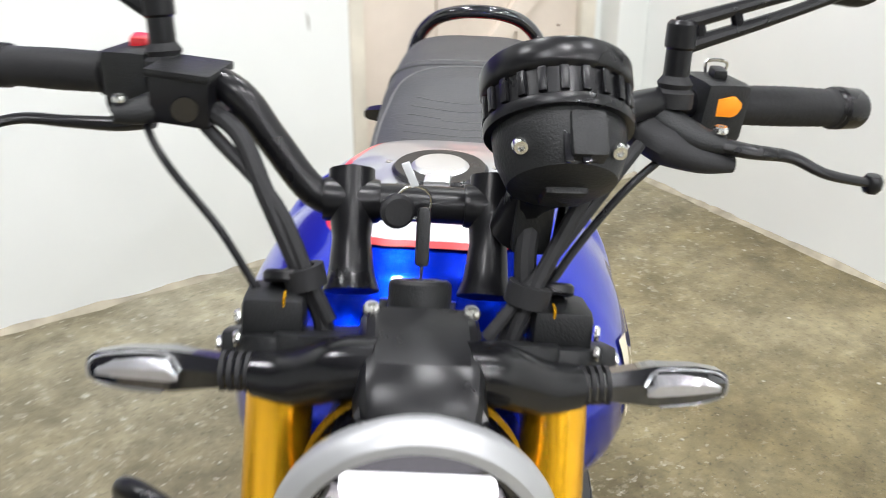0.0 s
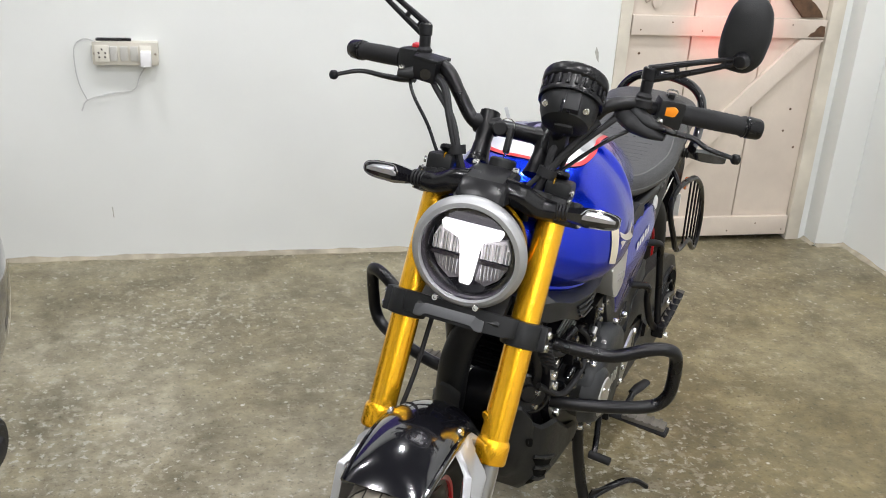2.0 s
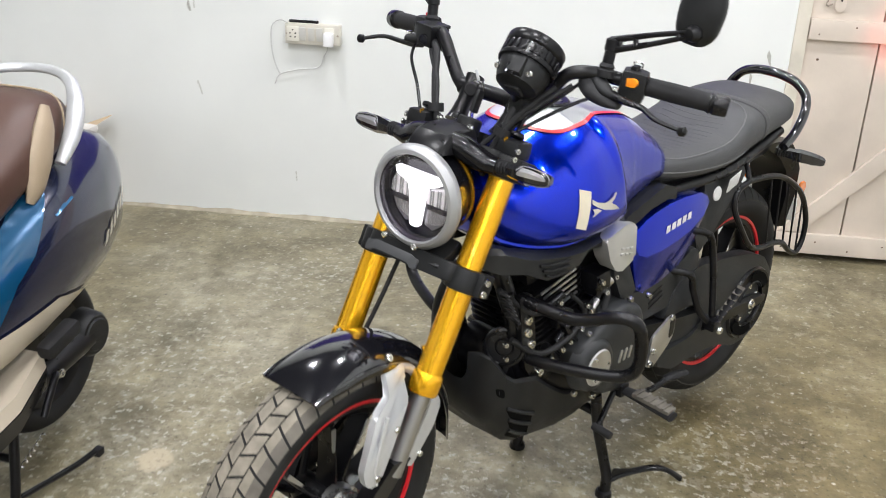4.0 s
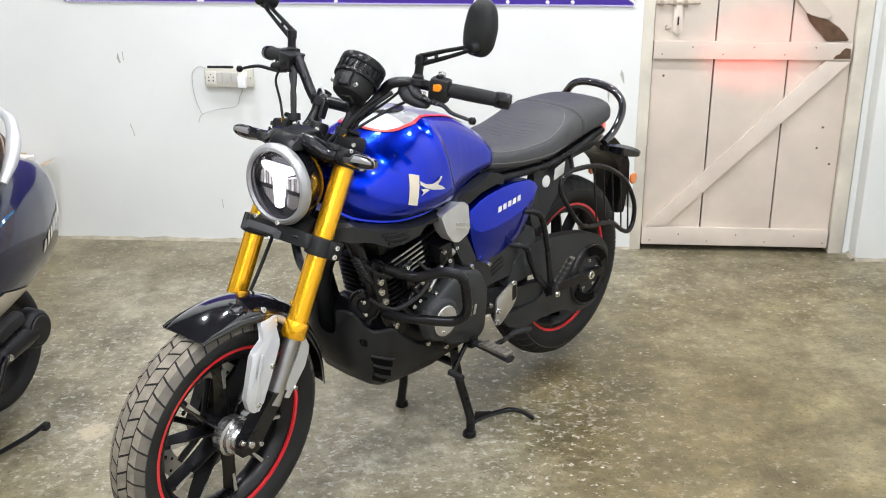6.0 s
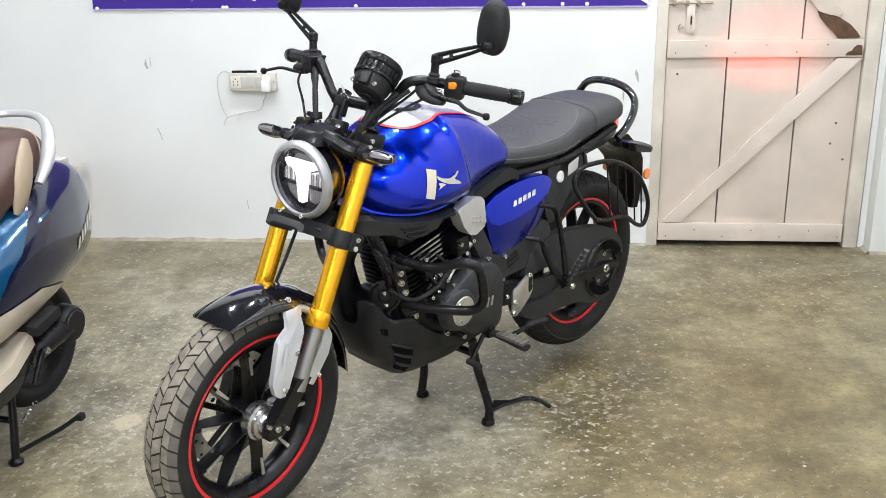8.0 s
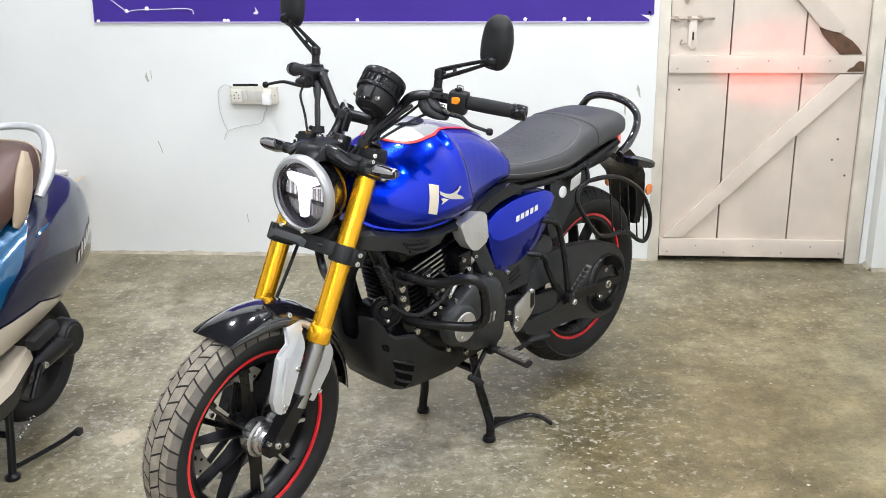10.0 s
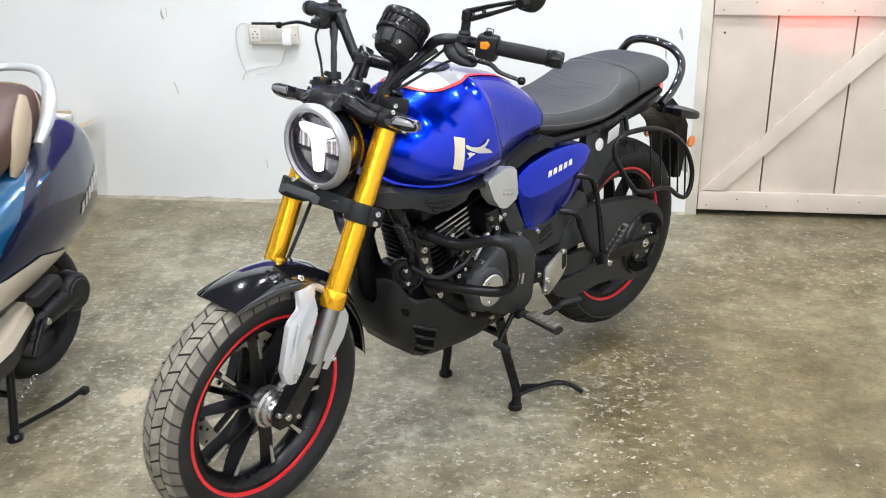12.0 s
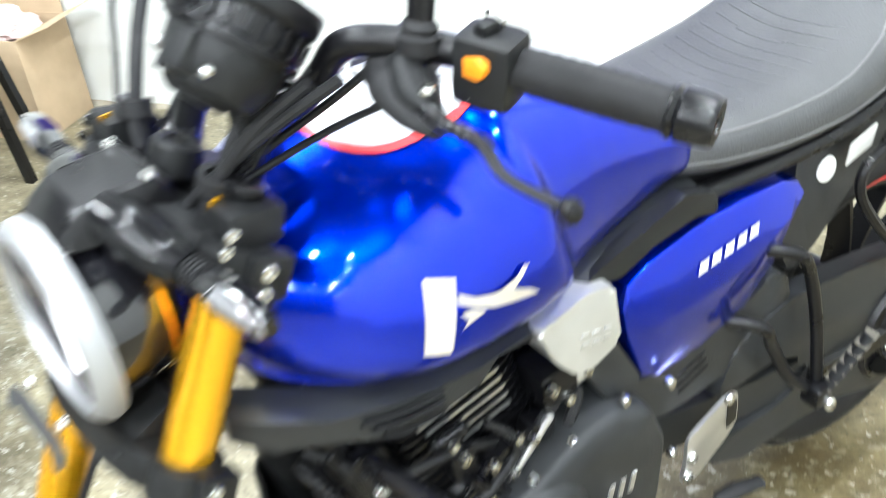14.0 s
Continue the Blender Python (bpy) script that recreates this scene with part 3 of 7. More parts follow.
# forks --------------------------------------------------------------------
FX = V((math.sin(RAKE), 0, -math.cos(RAKE)))  # down the legs
GUARD_FRONT = [(0.700, 0.612), (0.736, 0.618), (0.732, 0.587), (0.726, 0.560), (0.766, 0.542), (0.790, 0.435), (0.780, 0.402), (0.760, 0.388), (0.738, 0.400), (0.709, 0.464), (0.679, 0.542), (0.688, 0.587), (0.674, 0.604)]
GUARD_REAR = [(0.612, 0.557), (0.580, 0.489), (0.596, 0.445), (0.651, 0.377), (0.669, 0.389), (0.659, 0.425), (0.622, 0.483), (0.606, 0.527)]
for s in (1, -1):
    y = s * 0.103 + 0.003
    top = V((0.424, y, 0.965))
    low = top + FX * 0.480
    leg = bp("fork_leg", lathe([(0, 0.03), (0.0250, 0.03), (0.0250, 0.44), (0.0280, 0.443), (0.0295, 0.449), (0.0295, 0.478), (0.027, 0.482), (0.022, 0.482), (0, 0.482)], 36, along(FX, top)), M_GOLD, "gold anodised fork tube", True)
    bp("slider", rod(low, low + FX * 0.165, 0.0195, 24), M_SLIDER, "polished steel slider", parent=leg)
    foot = low + FX * 0.145
    ax = F_AXLE + V((0, s * 0.083, 0))
    bp("axle_clamp", loft([[foot + V((-0.024, -0.018, 0.01)), foot + V((0.024, -0.018, 0.02)), foot + V((0.024, 0.018, 0.02)), foot + V((-0.024, 0.018, 0.01))], [ax + V((-0.038, -0.014, -0.012)), ax + V((0.026, -0.014, -0.002)), ax + V((0.026, 0.016, -0.002)), ax + V((-0.038, 0.016, -0.012))], [ax + V((-0.030, -0.014, -0.03)), ax + V((0.022, -0.014, -0.028)), ax + V((0.022, 0.014, -0.028)), ax + V((-0.030, 0.014, -0.03))]]), M_BLACKSAT, "black axle clamp", parent=leg)
    for dx, dz in ((0.0, 0.0), (-0.03, -0.012), (0.028, 0.018)):
        bp("bolt", bolt_head(ax + V((dx, s * 0.016, dz)), (0, s, 0), 0.0095 if dx == 0 else 0.007, 0.008), M_STEEL, parent=leg)
    # aluminium guard: two blades ahead of and behind the slider, joined under the collar
    gy = s * 0.108 + 0.003
    for o in (GUARD_FRONT, GUARD_REAR):
        g = bp("fork_guard", side_plate(round_outline(o, 0.005, 3), gy, 0.014, 0.0045), M_SILVER, "cast silver fork guard", parent=leg)
        for v in g.data.vertices:
            k = max(0.0, v.co.z - 0.54)
            v.co = (v.co.x - 0.6 * k, v.co.y - s * 0.7 * k, v.co.z - 0.4 * k)
    ridge = [(0.735, 0.530), (0.758, 0.430), (0.752, 0.392)]
    bp("guard_ridge", tube([(x, gy + s * 0.006, z) for x, z in ridge], 0.004, 8), M_SILVER, parent=leg)
    bp("guard_bridge", tube([(0.672, s * 0.070, 0.570), (0.650, s * 0.066, 0.574), (0.622, s * 0.070, 0.560), (0.604, s * 0.092, 0.530)], 0.009, 10), M_SILVER, parent=leg)
    for px, pz in ((0.707, 0.491), (0.752, 0.407), (0.632, 0.400)):
        bp("bolt", bolt_head((px, gy + s * 0.006, pz), (0, s, 0), 0.0070, 0.005), M_STEEL, parent=leg)
    # clamps
    for name, d, hh, bolts in (("upper_clamp", 0.02, 0.044, 2), ("lower_clamp", 0.235, 0.046, 2)):
        c = top + FX * d
        cl = bp(name, lathe([(0.025, 0), (0.033, 0.002), (0.034, 0.006), (0.034, hh - 0.006), (0.033, hh - 0.002), (0.025, hh)], 28, along(FX, c)), M_PLASTIC, "black fork clamp", True)
        lug = c + FX * hh / 2 + V((-0.010, s * 0.033, -0.004))
        bp("clamp_lug", box((0.040, 0.022, hh * 0.95), lug, 0.004, rot=Matrix.Rotation(-RAKE, 3, "Y")), M_PLASTIC, parent=cl)
        for q in (-1, 1):
            bp("bolt", bolt_head(lug + FX * q * hh * 0.24 + V((0.006, s * 0.010, 0.0)), (0.25, s, 0.1), 0.0075, 0.006), M_STEEL, parent=cl)
# yokes
for name, d, th in (("upper_yoke", 0.04, 0.032), ("lower_yoke", 0.258, 0.036)):
    c = V((0.432, 0, 0.975)) + FX * d
    Y = Matrix.Translation(c) @ Matrix.Rotation(-RAKE, 4, "Y")
    o = [(-0.06, -0.03), (-0.06, 0.03), (-0.02, 0.105), (0.028, 0.105), (0.04, 0.04), (0.04, -0.04), (0.028, -0.105), (-0.02, -0.105)]
    bp(name, plate(round_outline(o, 0.02), th, Y, 0.005), M_PLASTIC, "cast black yoke", True)
bp("steering_stem", rod(HEAD + UPWARD * 0.03 + V((-0.012, 0, 0)), HEAD - UPWARD * 0.2 + V((-0.012, 0, 0)), 0.03, 20), M_BLACKSAT, steer=True)
# number bracket under the lamp
br = Matrix.Translation((0.614, -0.004, 0.768)) @ Matrix.Rotation(radians(58), 4, "Y")
o = [(-0.010, -0.060), (0.010, -0.060), (0.010, -0.046), (0.003, -0.042), (0.003, 0.042), (0.010, 0.046), (0.010, 0.060), (-0.010, 0.060), (-0.010, 0.048), (-0.014, 0.042), (-0.014, -0.042), (-0.010, -0.048)]
bracket = bp("front_bracket", plate(round_outline(o, 0.004, 3), 0.003, br, 0.0008), mat("grey_steel", (0.07, 0.072, 0.075), 0.45, 0.5), "small grey steel bracket", True)
for s in (1, -1):
    bp("bolt", bolt_head((0.598, s * 0.035, 0.790), (1, 0, 0.3), 0.006, 0.005), M_STEEL, parent=bracket)
bp("lamp_bracket", box((0.075, 0.15, 0.026), (0.538, 0, 0.762), 0.008, rot=Matrix.Rotation(radians(25), 3, "Y")), M_PLASTIC, "black lamp bracket", True)

# headlight ------------------------------------------------------------------
LC = V((0.560, 0.001, 0.867))
LM = Matrix.Translation(LC) @ Matrix.Rotation(radians(90), 4, "Y")  # z ahead
lamp_body = bp("headlight", lathe([(0.0, -0.118), (0.035, -0.116), (0.062, -0.100), (0.078, -0.070), (0.085, -0.03), (0.087, 0.0), (0.072, 0.0), (0.068, -0.03), (0.0, -0.045)], 56, LM), M_BLACKGLOSS, "round gloss black headlight", True)
bp("rim", lathe([(0.087, -0.008), (0.0965, -0.007), (0.0985, 0.0), (0.0975, 0.008), (0.0900, 0.0165), (0.0835, 0.018), (0.0815, 0.015), (0.0815, 0.002), (0.086, -0.002)], 64, LM, closed=True), M_LAMPRIM, "satin silver headlight rim", parent=lamp_body)
bp("gold_seam", lathe([(0.0775, -0.066), (0.0805, -0.066), (0.0815, -0.061), (0.0785, -0.061)], 56, LM, closed=True), M_GOLD, "thin gold ring", parent=lamp_body)
bp("inner_ring", lathe([(0.0815, 0.010), (0.0775, 0.004), (0.0760, -0.020), (0.0815, -0.020)], 64, LM, closed=True), M_LAMPDARK, parent=lamp_body)
bp("back_plate", lathe([(0, -0.022), (0.076, -0.020), (0.076, -0.024), (0, -0.026)], 48, LM), M_LAMPDARK, parent=lamp_body)


def lamp_shape(o, z, th, r=0.003, bev=0.0):
    # outline in (across to its left, up)
    return plate(round_outline(o, r, 3), th, Matrix.Translation(LC + V((z, 0, 0))) @ Matrix(((0, 0, 1, 0), (1, 0, 0, 0), (0, 1, 0, 0), (0, 0, 0, 1))), bev)


FL = -0.0085  # front of the reflectors
bp("light_bar", lamp_shape([(-0.053, 0.047), (0.053, 0.047), (0.050, 0.034), (0.0205, 0.022), (0.0160, 0.006), (0.0095, -0.057), (-0.0095, -0.057), (-0.0160, 0.006), (-0.0205, 0.022), (-0.050, 0.034)], -0.003, 0.012, 0.004), M_DRL, "glowing white T-shaped running light", parent=lamp_body)
for s in (1, -1):
    bp("reflector", lamp_shape([(s * 0.022, 0.018), (s * 0.058, 0.030), (s * 0.067, 0.010), (s * 0.068, -0.010), (s * 0.019, -0.011)], -0.014, 0.010, 0.0015, 0.001), M_LAMPIN, "fluted chrome reflector", parent=lamp_body)
    bp("reflector", lamp_shape([(s * 0.018, -0.021), (s * 0.065, -0.021), (s * 0.054, -0.042), (s * 0.032, -0.060), (s * 0.013, -0.054)], -0.016, 0.008, 0.0015, 0.001), M_LAMPGREY, "fluted chrome reflector", parent=lamp_body)
    for k in range(9):
        x = s * (0.0195 + 0.0055 * k)
        bp("flute", rod(LC + V((FL, x, -0.010)), LC + V((FL, x, 0.016 + 0.0012 * k - (0.012 if k == 8 else 0))), 0.0019, 6), M_SIGNAL if k % 3 else M_LAMPIN, parent=lamp_body)
    for k in range(6):
        x = s * (0.022 + 0.0062 * k)
        bp("flute", rod(LC + V((FL - 0.003, x, -0.050 + 0.0012 * k * k * 0.4)), LC + V((FL - 0.003, x, -0.022)), 0.0016, 6), M_SIGNAL, parent=lamp_body)
    bp("divider", lamp_shape([(s * 0.016, -0.0125), (s * 0.067, -0.0125), (s * 0.067, -0.0195), (s * 0.016, -0.0195)], -0.011, 0.010, 0.002), M_LAMPDARK, parent=lamp_body)
glass = bp("lens", lathe([(0, 0.0160), (0.03, 0.0152), (0.055, 0.0130), (0.080, 0.0090), (0.080, 0.0070), (0.055, 0.0110), (0.03, 0.0132), (0, 0.0140)], 56, LM), M_GLASS, "clear headlight lens", parent=lamp_body)
glass.visible_shadow = False

# cowl over the lamp, with the arms of the front indicators
rings = []
for f, (x, w, z0, z1) in enumerate([(0.450, 0.040, 0.950, 0.976), (0.458, 0.042, 0.950, 0.986), (0.500, 0.042, 0.950, 0.988), (0.528, 0.041, 0.952, 0.984), (0.546, 0.040, 0.955, 0.972), (0.554, 0.038, 0.957, 0.962)]):
    rings.append([(x, -w - 0.004, z0), (x, -w, z1 - 0.010), (x, -w + 0.004, z1 - 0.003), (x, -w + 0.010, z1), (x, 0, z1), (x, w - 0.010, z1), (x, w - 0.004, z1 - 0.003), (x, w, z1 - 0.010), (x, w + 0.004, z0)])
cowl = bp("lamp_cowl", loft(rings), M_BLACKSAT, "satin black lamp cowl", True, smooth=24)
for s in (1, -1):
    bp("bolt", bolt_head((0.466, s * 0.035, 0.986), (0.1, 0, 1), 0.0065, 0.006), M_STEEL, parent=cowl)
    bp("cowl_arm", tube([(0.508, s * 0.026, 0.968), (0.500, s * 0.055, 0.960), (0.490, s * 0.085, 0.945), (0.483, s * 0.114, 0.942)], [0.022, 0.0235, 0.0215, 0.0165], 18, flat=0.95), M_COWL, parent=cowl, smooth=50)
bp("cowl_badge", plate([(-0.006, 0.005), (0.006, 0.005), (0.003, -0.005), (-0.003, -0.005)], 0.002, Matrix.Translation((0.557, 0, 0.958)) @ Matrix(((0, 0, 1, 0), (1, 0, 0, 0), (0, 1, 0, 0), (0, 0, 0, 1)))), M_RED, "tiny red mark", parent=cowl)


def indicator(root, tip, face, steer):
    """A flat leaf-shaped turn signal on a rubber neck; face: the way its lens looks."""
    root, tip = V(root), V(tip)
    ax = tip - root
    n = ax.length
    ax.normalize()
    ahead = (V((face, 0, 0)) - ax * ax.x * face).normalized()
    up = V((0, 0, 1)) - ax * ax.z
    up = (up - ahead * up.dot(ahead)).normalized()
    shape = [(0.0, 0.012, 0.012), (0.22, 0.012, 0.012), (0.36, 0.015, 0.013), (0.50, 0.0178, 0.015), (0.78, 0.0165, 0.013), (0.95, 0.0120, 0.010), (1.0, 0.0075, 0.007)]

    def ring(f, h, d):
        c = root + ax * n * f
        return [c + up * h + ahead * d * 0.3, c + up * h * 0.5 + ahead * d, c - up * h * 0.5 + ahead * d, c - up * h + ahead * d * 0.3, c - up * h * 0.7 - ahead * d * 0.8, c + up * h * 0.7 - ahead * d * 0.8]

    b = bp("turn_signal", loft([ring(*q) for q in shape]), M_BLACKGLOSS, "slim black turn signal", steer, smooth=25)
    for k in range(4):
        c = root + ax * n * (0.03 + 0.05 * k)
        bp("rubber_neck", lathe([(0.010, 0), (0.0142, 0.001), (0.0142, 0.004), (0.010, 0.005)], 16, along(ax, c)), M_RUBBER, parent=b)

    def at(f, h, lift):
        for (f0, h0, d0), (f1, h1, d1) in zip(shape, shape[1:]):
            if f0 <= f <= f1:
                k = (f - f0) / (f1 - f0)
                hh, dd = h0 + (h1 - h0) * k, d0 + (d1 - d0) * k
                g = abs(h)
                depth = dd if g <= 0.5 else dd * (1 - 0.7 * (g - 0.5) / 0.5)
                return root + ax * n * f + up * hh * h + ahead * (depth + lift)

    L = [[at(f, 0.78 * w, 0.0015), at(f, 0.5 * w, 0.0020), at(f, 0.0, 0.0020), at(f, 0.0, -0.003), at(f, 0.5 * w, -0.003), at(f, 0.78 * w, -0.003)] for f, w in ((0.44, 0.35), (0.50, 1.0), (0.66, 1.0), (0.82, 0.9), (0.93, 0.5))]
    bp("lens", loft(L), M_SIGNAL, "clear ribbed lens", parent=b, smooth=25)
    edge = [at(f, h, 0.0006) for f, h in ((0.42, 0.45), (0.52, 0.90), (0.80, 0.90), (0.95, 0.80), (0.99, 0.0), (0.95, -0.80), (0.80, -0.90), (0.56, -0.80))]
    bp("lens_edge", tube(edge, 0.0011, 6, n=3), M_SIGNAL, "pale edge line", parent=b)
    return b


# front ones face ahead
indicator((0.482, 0.112, 0.942), (0.475, 0.223, 0.946), 1, True)
indicator((0.482, -0.112, 0.942), (0.473, -0.230, 0.937), 1, True)

# front fender ---------------------------------------------------------------
rings = []
fender_edges = []
for k in range(31):
    f = k / 30
    a = radians(71 + (176 - 71) * f)
    top_r = 0.309 + 0.033 * math.sin(math.pi * min(1, f * 1.08)) ** 0.75
    low_r = 0.296 + 0.010 * max(0, 1 - f * 8)
    w = (0.070 - 0.008 * max(0, f - 0.5)) * (1 - 0.06 * max(0, 1 - f * 5) ** 2)
    c = V((math.cos(a), 0, math.sin(a)))
    row = []
    for j in range(13):
        b = math.pi * j / 12
        g, h = -math.cos(b), math.sin(b)
        row.append(F_AXLE + c * (low_r + (top_r - low_r) * h) + V((0, g * w, 0)))
    inner = [p - c * 0.004 for p in row[::-1]]
    rings.append(row + inner)
    fender_edges.append((row[1] + c * 0.002, row[-2] + c * 0.002))
fender = bp("front_fender", loft(rings), M_BLACKGLOSS, "gloss black front fender", True, smooth=50)
for s in (1, -1):
    bp("bolt", bolt_head(F_AXLE + V((-0.085, s * 0.060, 0.305)), (0, s, 0.4), 0.008, 0.006), M_STEEL, parent=fender)
    bp("edge_bead", tube([e[0] if s < 0 else e[1] for e in fender_edges[:26]], 0.0028, 6, n=1), M_BLACKGLOSS, parent=fender)
    bp("fender_stay", rod((0.582, s * 0.100, 0.606), (0.608, s * 0.084, 0.600), 0.010, 12, bev=0.002), M_GOLD, "small gold fender tab", parent=fender)

# handlebar ------------------------------------------------------------------
def bar_side(s):
    return [(0.352, 0, 1.020), (0.352, s * 0.055, 1.018), (0.348, s * 0.085, 1.024), (0.340, s * 0.118, 1.062), (0.332, s * 0.145, 1.094), (0.306, s * 0.185, 1.100), (0.272, s * 0.235, 1.091 if s > 0 else 1.086), (0.212, 0.395, 1.077) if s > 0 else (0.205, -0.384, 1.066)]


left, right = bar_side(1), bar_side(-1)
handlebar = bp("handlebar", tube(right[::-1] + left[1:], 0.0125, 16), M_BLACKSAT, "gloss black tubular handlebar", True)
bp("bar_sleeve", tube([V(p) for p in [(0.352, -0.048, 1.0195), (0.352, 0, 1.020), (0.352, 0.048, 1.0195)]], 0.0148, 16), M_BLACKSAT, parent=handlebar)
for s in (1, -1):
    base = V((0.392, s * 0.052, 0.965))
    topc = V((0.352, s * 0.055, 1.020))
    lift = (topc - base).normalized()
    riser = bp("bar_riser", tube([base - lift * 0.004, base + lift * 0.010, base * 0.45 + topc * 0.55, topc - lift * 0.006, topc + lift * 0.024], [0.0225, 0.0180, 0.0150, 0.0180, 0.0182], 20, n=3), M_BLACKSAT, "black handlebar riser", True, smooth=40)
    bp("riser_cap", lathe([(0.0, -0.022), (0.0165, -0.022), (0.0175, -0.019), (0.0175, 0.019), (0.0165, 0.022), (0, 0.022)], 20, along((0, 1, 0), topc)), M_BLACKSAT, parent=riser)
    bp("bolt", bolt_head(topc + lift * 0.023, lift, 0.006, 0.005), M_BLACKSAT, parent=riser)


def on_bar(s, d):
    """A place on the bar's straight end: d metres out from the centre line."""
    a, b = (V(q) for q in bar_side(s)[-2:])
    return a + (b - a) * (d - 0.235) / (abs(b.y) - 0.235)


for s in (1, -1):
    a, b = on_bar(s, 0.258), on_bar(s, 0.368 if s > 0 else 0.356)
    ax = (b - a).normalized()
    n = (b - a).length
    prof = [(0.0125, 0), (0.0195, 0), (0.0195, 0.004)]
    for k in range(11):
        f = k / 10
        prof += [(0.0163 + 0.0008 * math.sin(f * 3.1), 0.006 + f * (n - 0.012)), (0.0170 + 0.0008 * math.sin(f * 3.1), 0.009 + f * (n - 0.012))]
    prof += [(0.018, n), (0.0125, n)]
    grip = bp("grip", lathe(prof, 28, along(ax, a)), M_RUBBER, "ribbed black rubber grip", True)
    bp("bar_end", lathe([(0, 0), (0.0185, 0), (0.0195, 0.003), (0.0175, 0.006), (0.0195, 0.009), (0.0185, 0.030), (0.0165, 0.034), (0.008, 0.034), (0.007, 0.028), (0, 0.028)], 24, along(ax, b)), M_BLACKSAT, parent=grip)
    # switch housing
    h = on_bar(s, 0.242 if s > 0 else 0.232)
    rot = ax.to_track_quat("Y", "Z").to_matrix()
    sw = bp("switch_housing", box((0.044, 0.048, 0.056), h + V((0.002, 0, -0.003)), 0.010, rot=rot), M_PLASTIC, "black switch housing", True)
    if s > 0:
        bp("switch", plate(round_outline([(-0.014, -0.008), (0.012, -0.008), (0.017, 0.003), (0.010, 0.009), (-0.014, 0.005)], 0.003), 0.007, Matrix.Translation(h + V((0.023, 0.002, 0.006))) @ Matrix(((0, 0, 1, 0), (1, 0, 0, 0), (0, 1, 0, 0), (0, 0, 0, 1))), 0.0015), M_ORANGE, "orange pass switch", parent=sw)
        bp("switch", box((0.018, 0.012, 0.010), h + V((0.004, 0.0, 0.028)), 0.003), M_PLASTIC, parent=sw)
        bp("switch_hook", tube([h + V((-0.004, -0.008, 0.026)), h + V((-0.004, -0.008, 0.036)), h + V((-0.004, 0.008, 0.036)), h + V((-0.004, 0.008, 0.026))], 0.0015, 6), M_STEEL, parent=sw)
        bp("switch_mark", box((0.001, 0.008, 0.004), h + V((0.0248, -0.004, -0.020)), 0), M_PAPER, parent=sw)
    else:
        bp("switch", box((0.020, 0.014, 0.010), h + V((-0.004, 0.0, 0.027)), 0.003), M_RED, "red kill switch", parent=sw)
    # lever perch and lever
    q = on_bar(s, 0.185)
    perch = bp("lever_perch", tube([q + V((-0.002, 0, 0.0)), q + V((0.018, s * 0.006, -0.006)), q + V((0.034, s * 0.03, -0.016)), q + V((0.038, s * 0.055, -0.020))], [0.017, 0.016, 0.014, 0.009], 14, flat=0.75), M_PLASTIC, "black lever perch with rubber boot", True)
    tipv = V((0.324, s * 0.372, 1.048)) if s > 0 else V((0.322, s * 0.371, 1.040))
    line = [q + V((0.036, 0.045, -0.020)), q + V((0.044, 0.075, -0.022)), q + V((0.040, 0.11, -0.026)), V((0.337, 0.325, 1.059)), tipv] if s > 0 else [V((0.312, -0.215, 1.062)), V((0.306, -0.245, 1.055)), V((0.299, -0.285, 1.052)), V((0.301, -0.328, 1.052)), tipv]
    lever = bp("lever", tube(line, [0.0085, 0.0075, 0.0062, 0.0055, 0.0048], 12, flat=0.8), M_BLACKSAT, "black hand lever", True)
    bp("lever_ball", lathe([(0, -0.009), (0.006, -0.0075), (0.0088, -0.003), (0.0088, 0.003), (0.006, 0.0075), (0, 0.009)], 16, Matrix.Translation(tipv)), M_BLACKSAT, parent=lever)
    bp("lever_pivot", bolt_head(q + V((0.036, s * 0.05, -0.010)), (0, 0, 1), 0.006, 0.005), M_STEEL, parent=lever)

# left clutch boot is long and flat
bp("clutch_boot", tube([(0.296, 0.158, 1.090), (0.308, 0.176, 1.080), (0.318, 0.198, 1.071), (0.326, 0.224, 1.064), (0.329, 0.250, 1.060)], [0.012, 0.026, 0.028, 0.020, 0.010], 16, flat=0.62), M_RUBBER, "dusty rubber clutch boot", True)
# brake fluid reservoir
rc = V((0.322, -0.183, 1.089))
res = bp("brake_reservoir", box((0.046, 0.050, 0.040), rc, 0.005, rot=Matrix.Rotation(radians(-14), 3, "Z")), M_BLACKSAT, "black brake fluid reservoir", True)
bp("reservoir_lid", box((0.049, 0.053, 0.007), rc + V((0, 0, 0.020)), 0.003, rot=Matrix.Rotation(radians(-14), 3, "Z")), M_PLASTIC, parent=res)
bp("banjo_bolt", rod(rc + V((0.01, 0.03, -0.014)), rc + V((0.015, 0.052, -0.018)), 0.007, 10), M_BLACKSAT, parent=res)
bp("window", lathe([(0, 0), (0.010, 0), (0.010, 0.003), (0, 0.003)], 16, along((1, 0.2, 0), rc + V((0.025, 0, -0.004)))), M_BLACKGLOSS, parent=res)

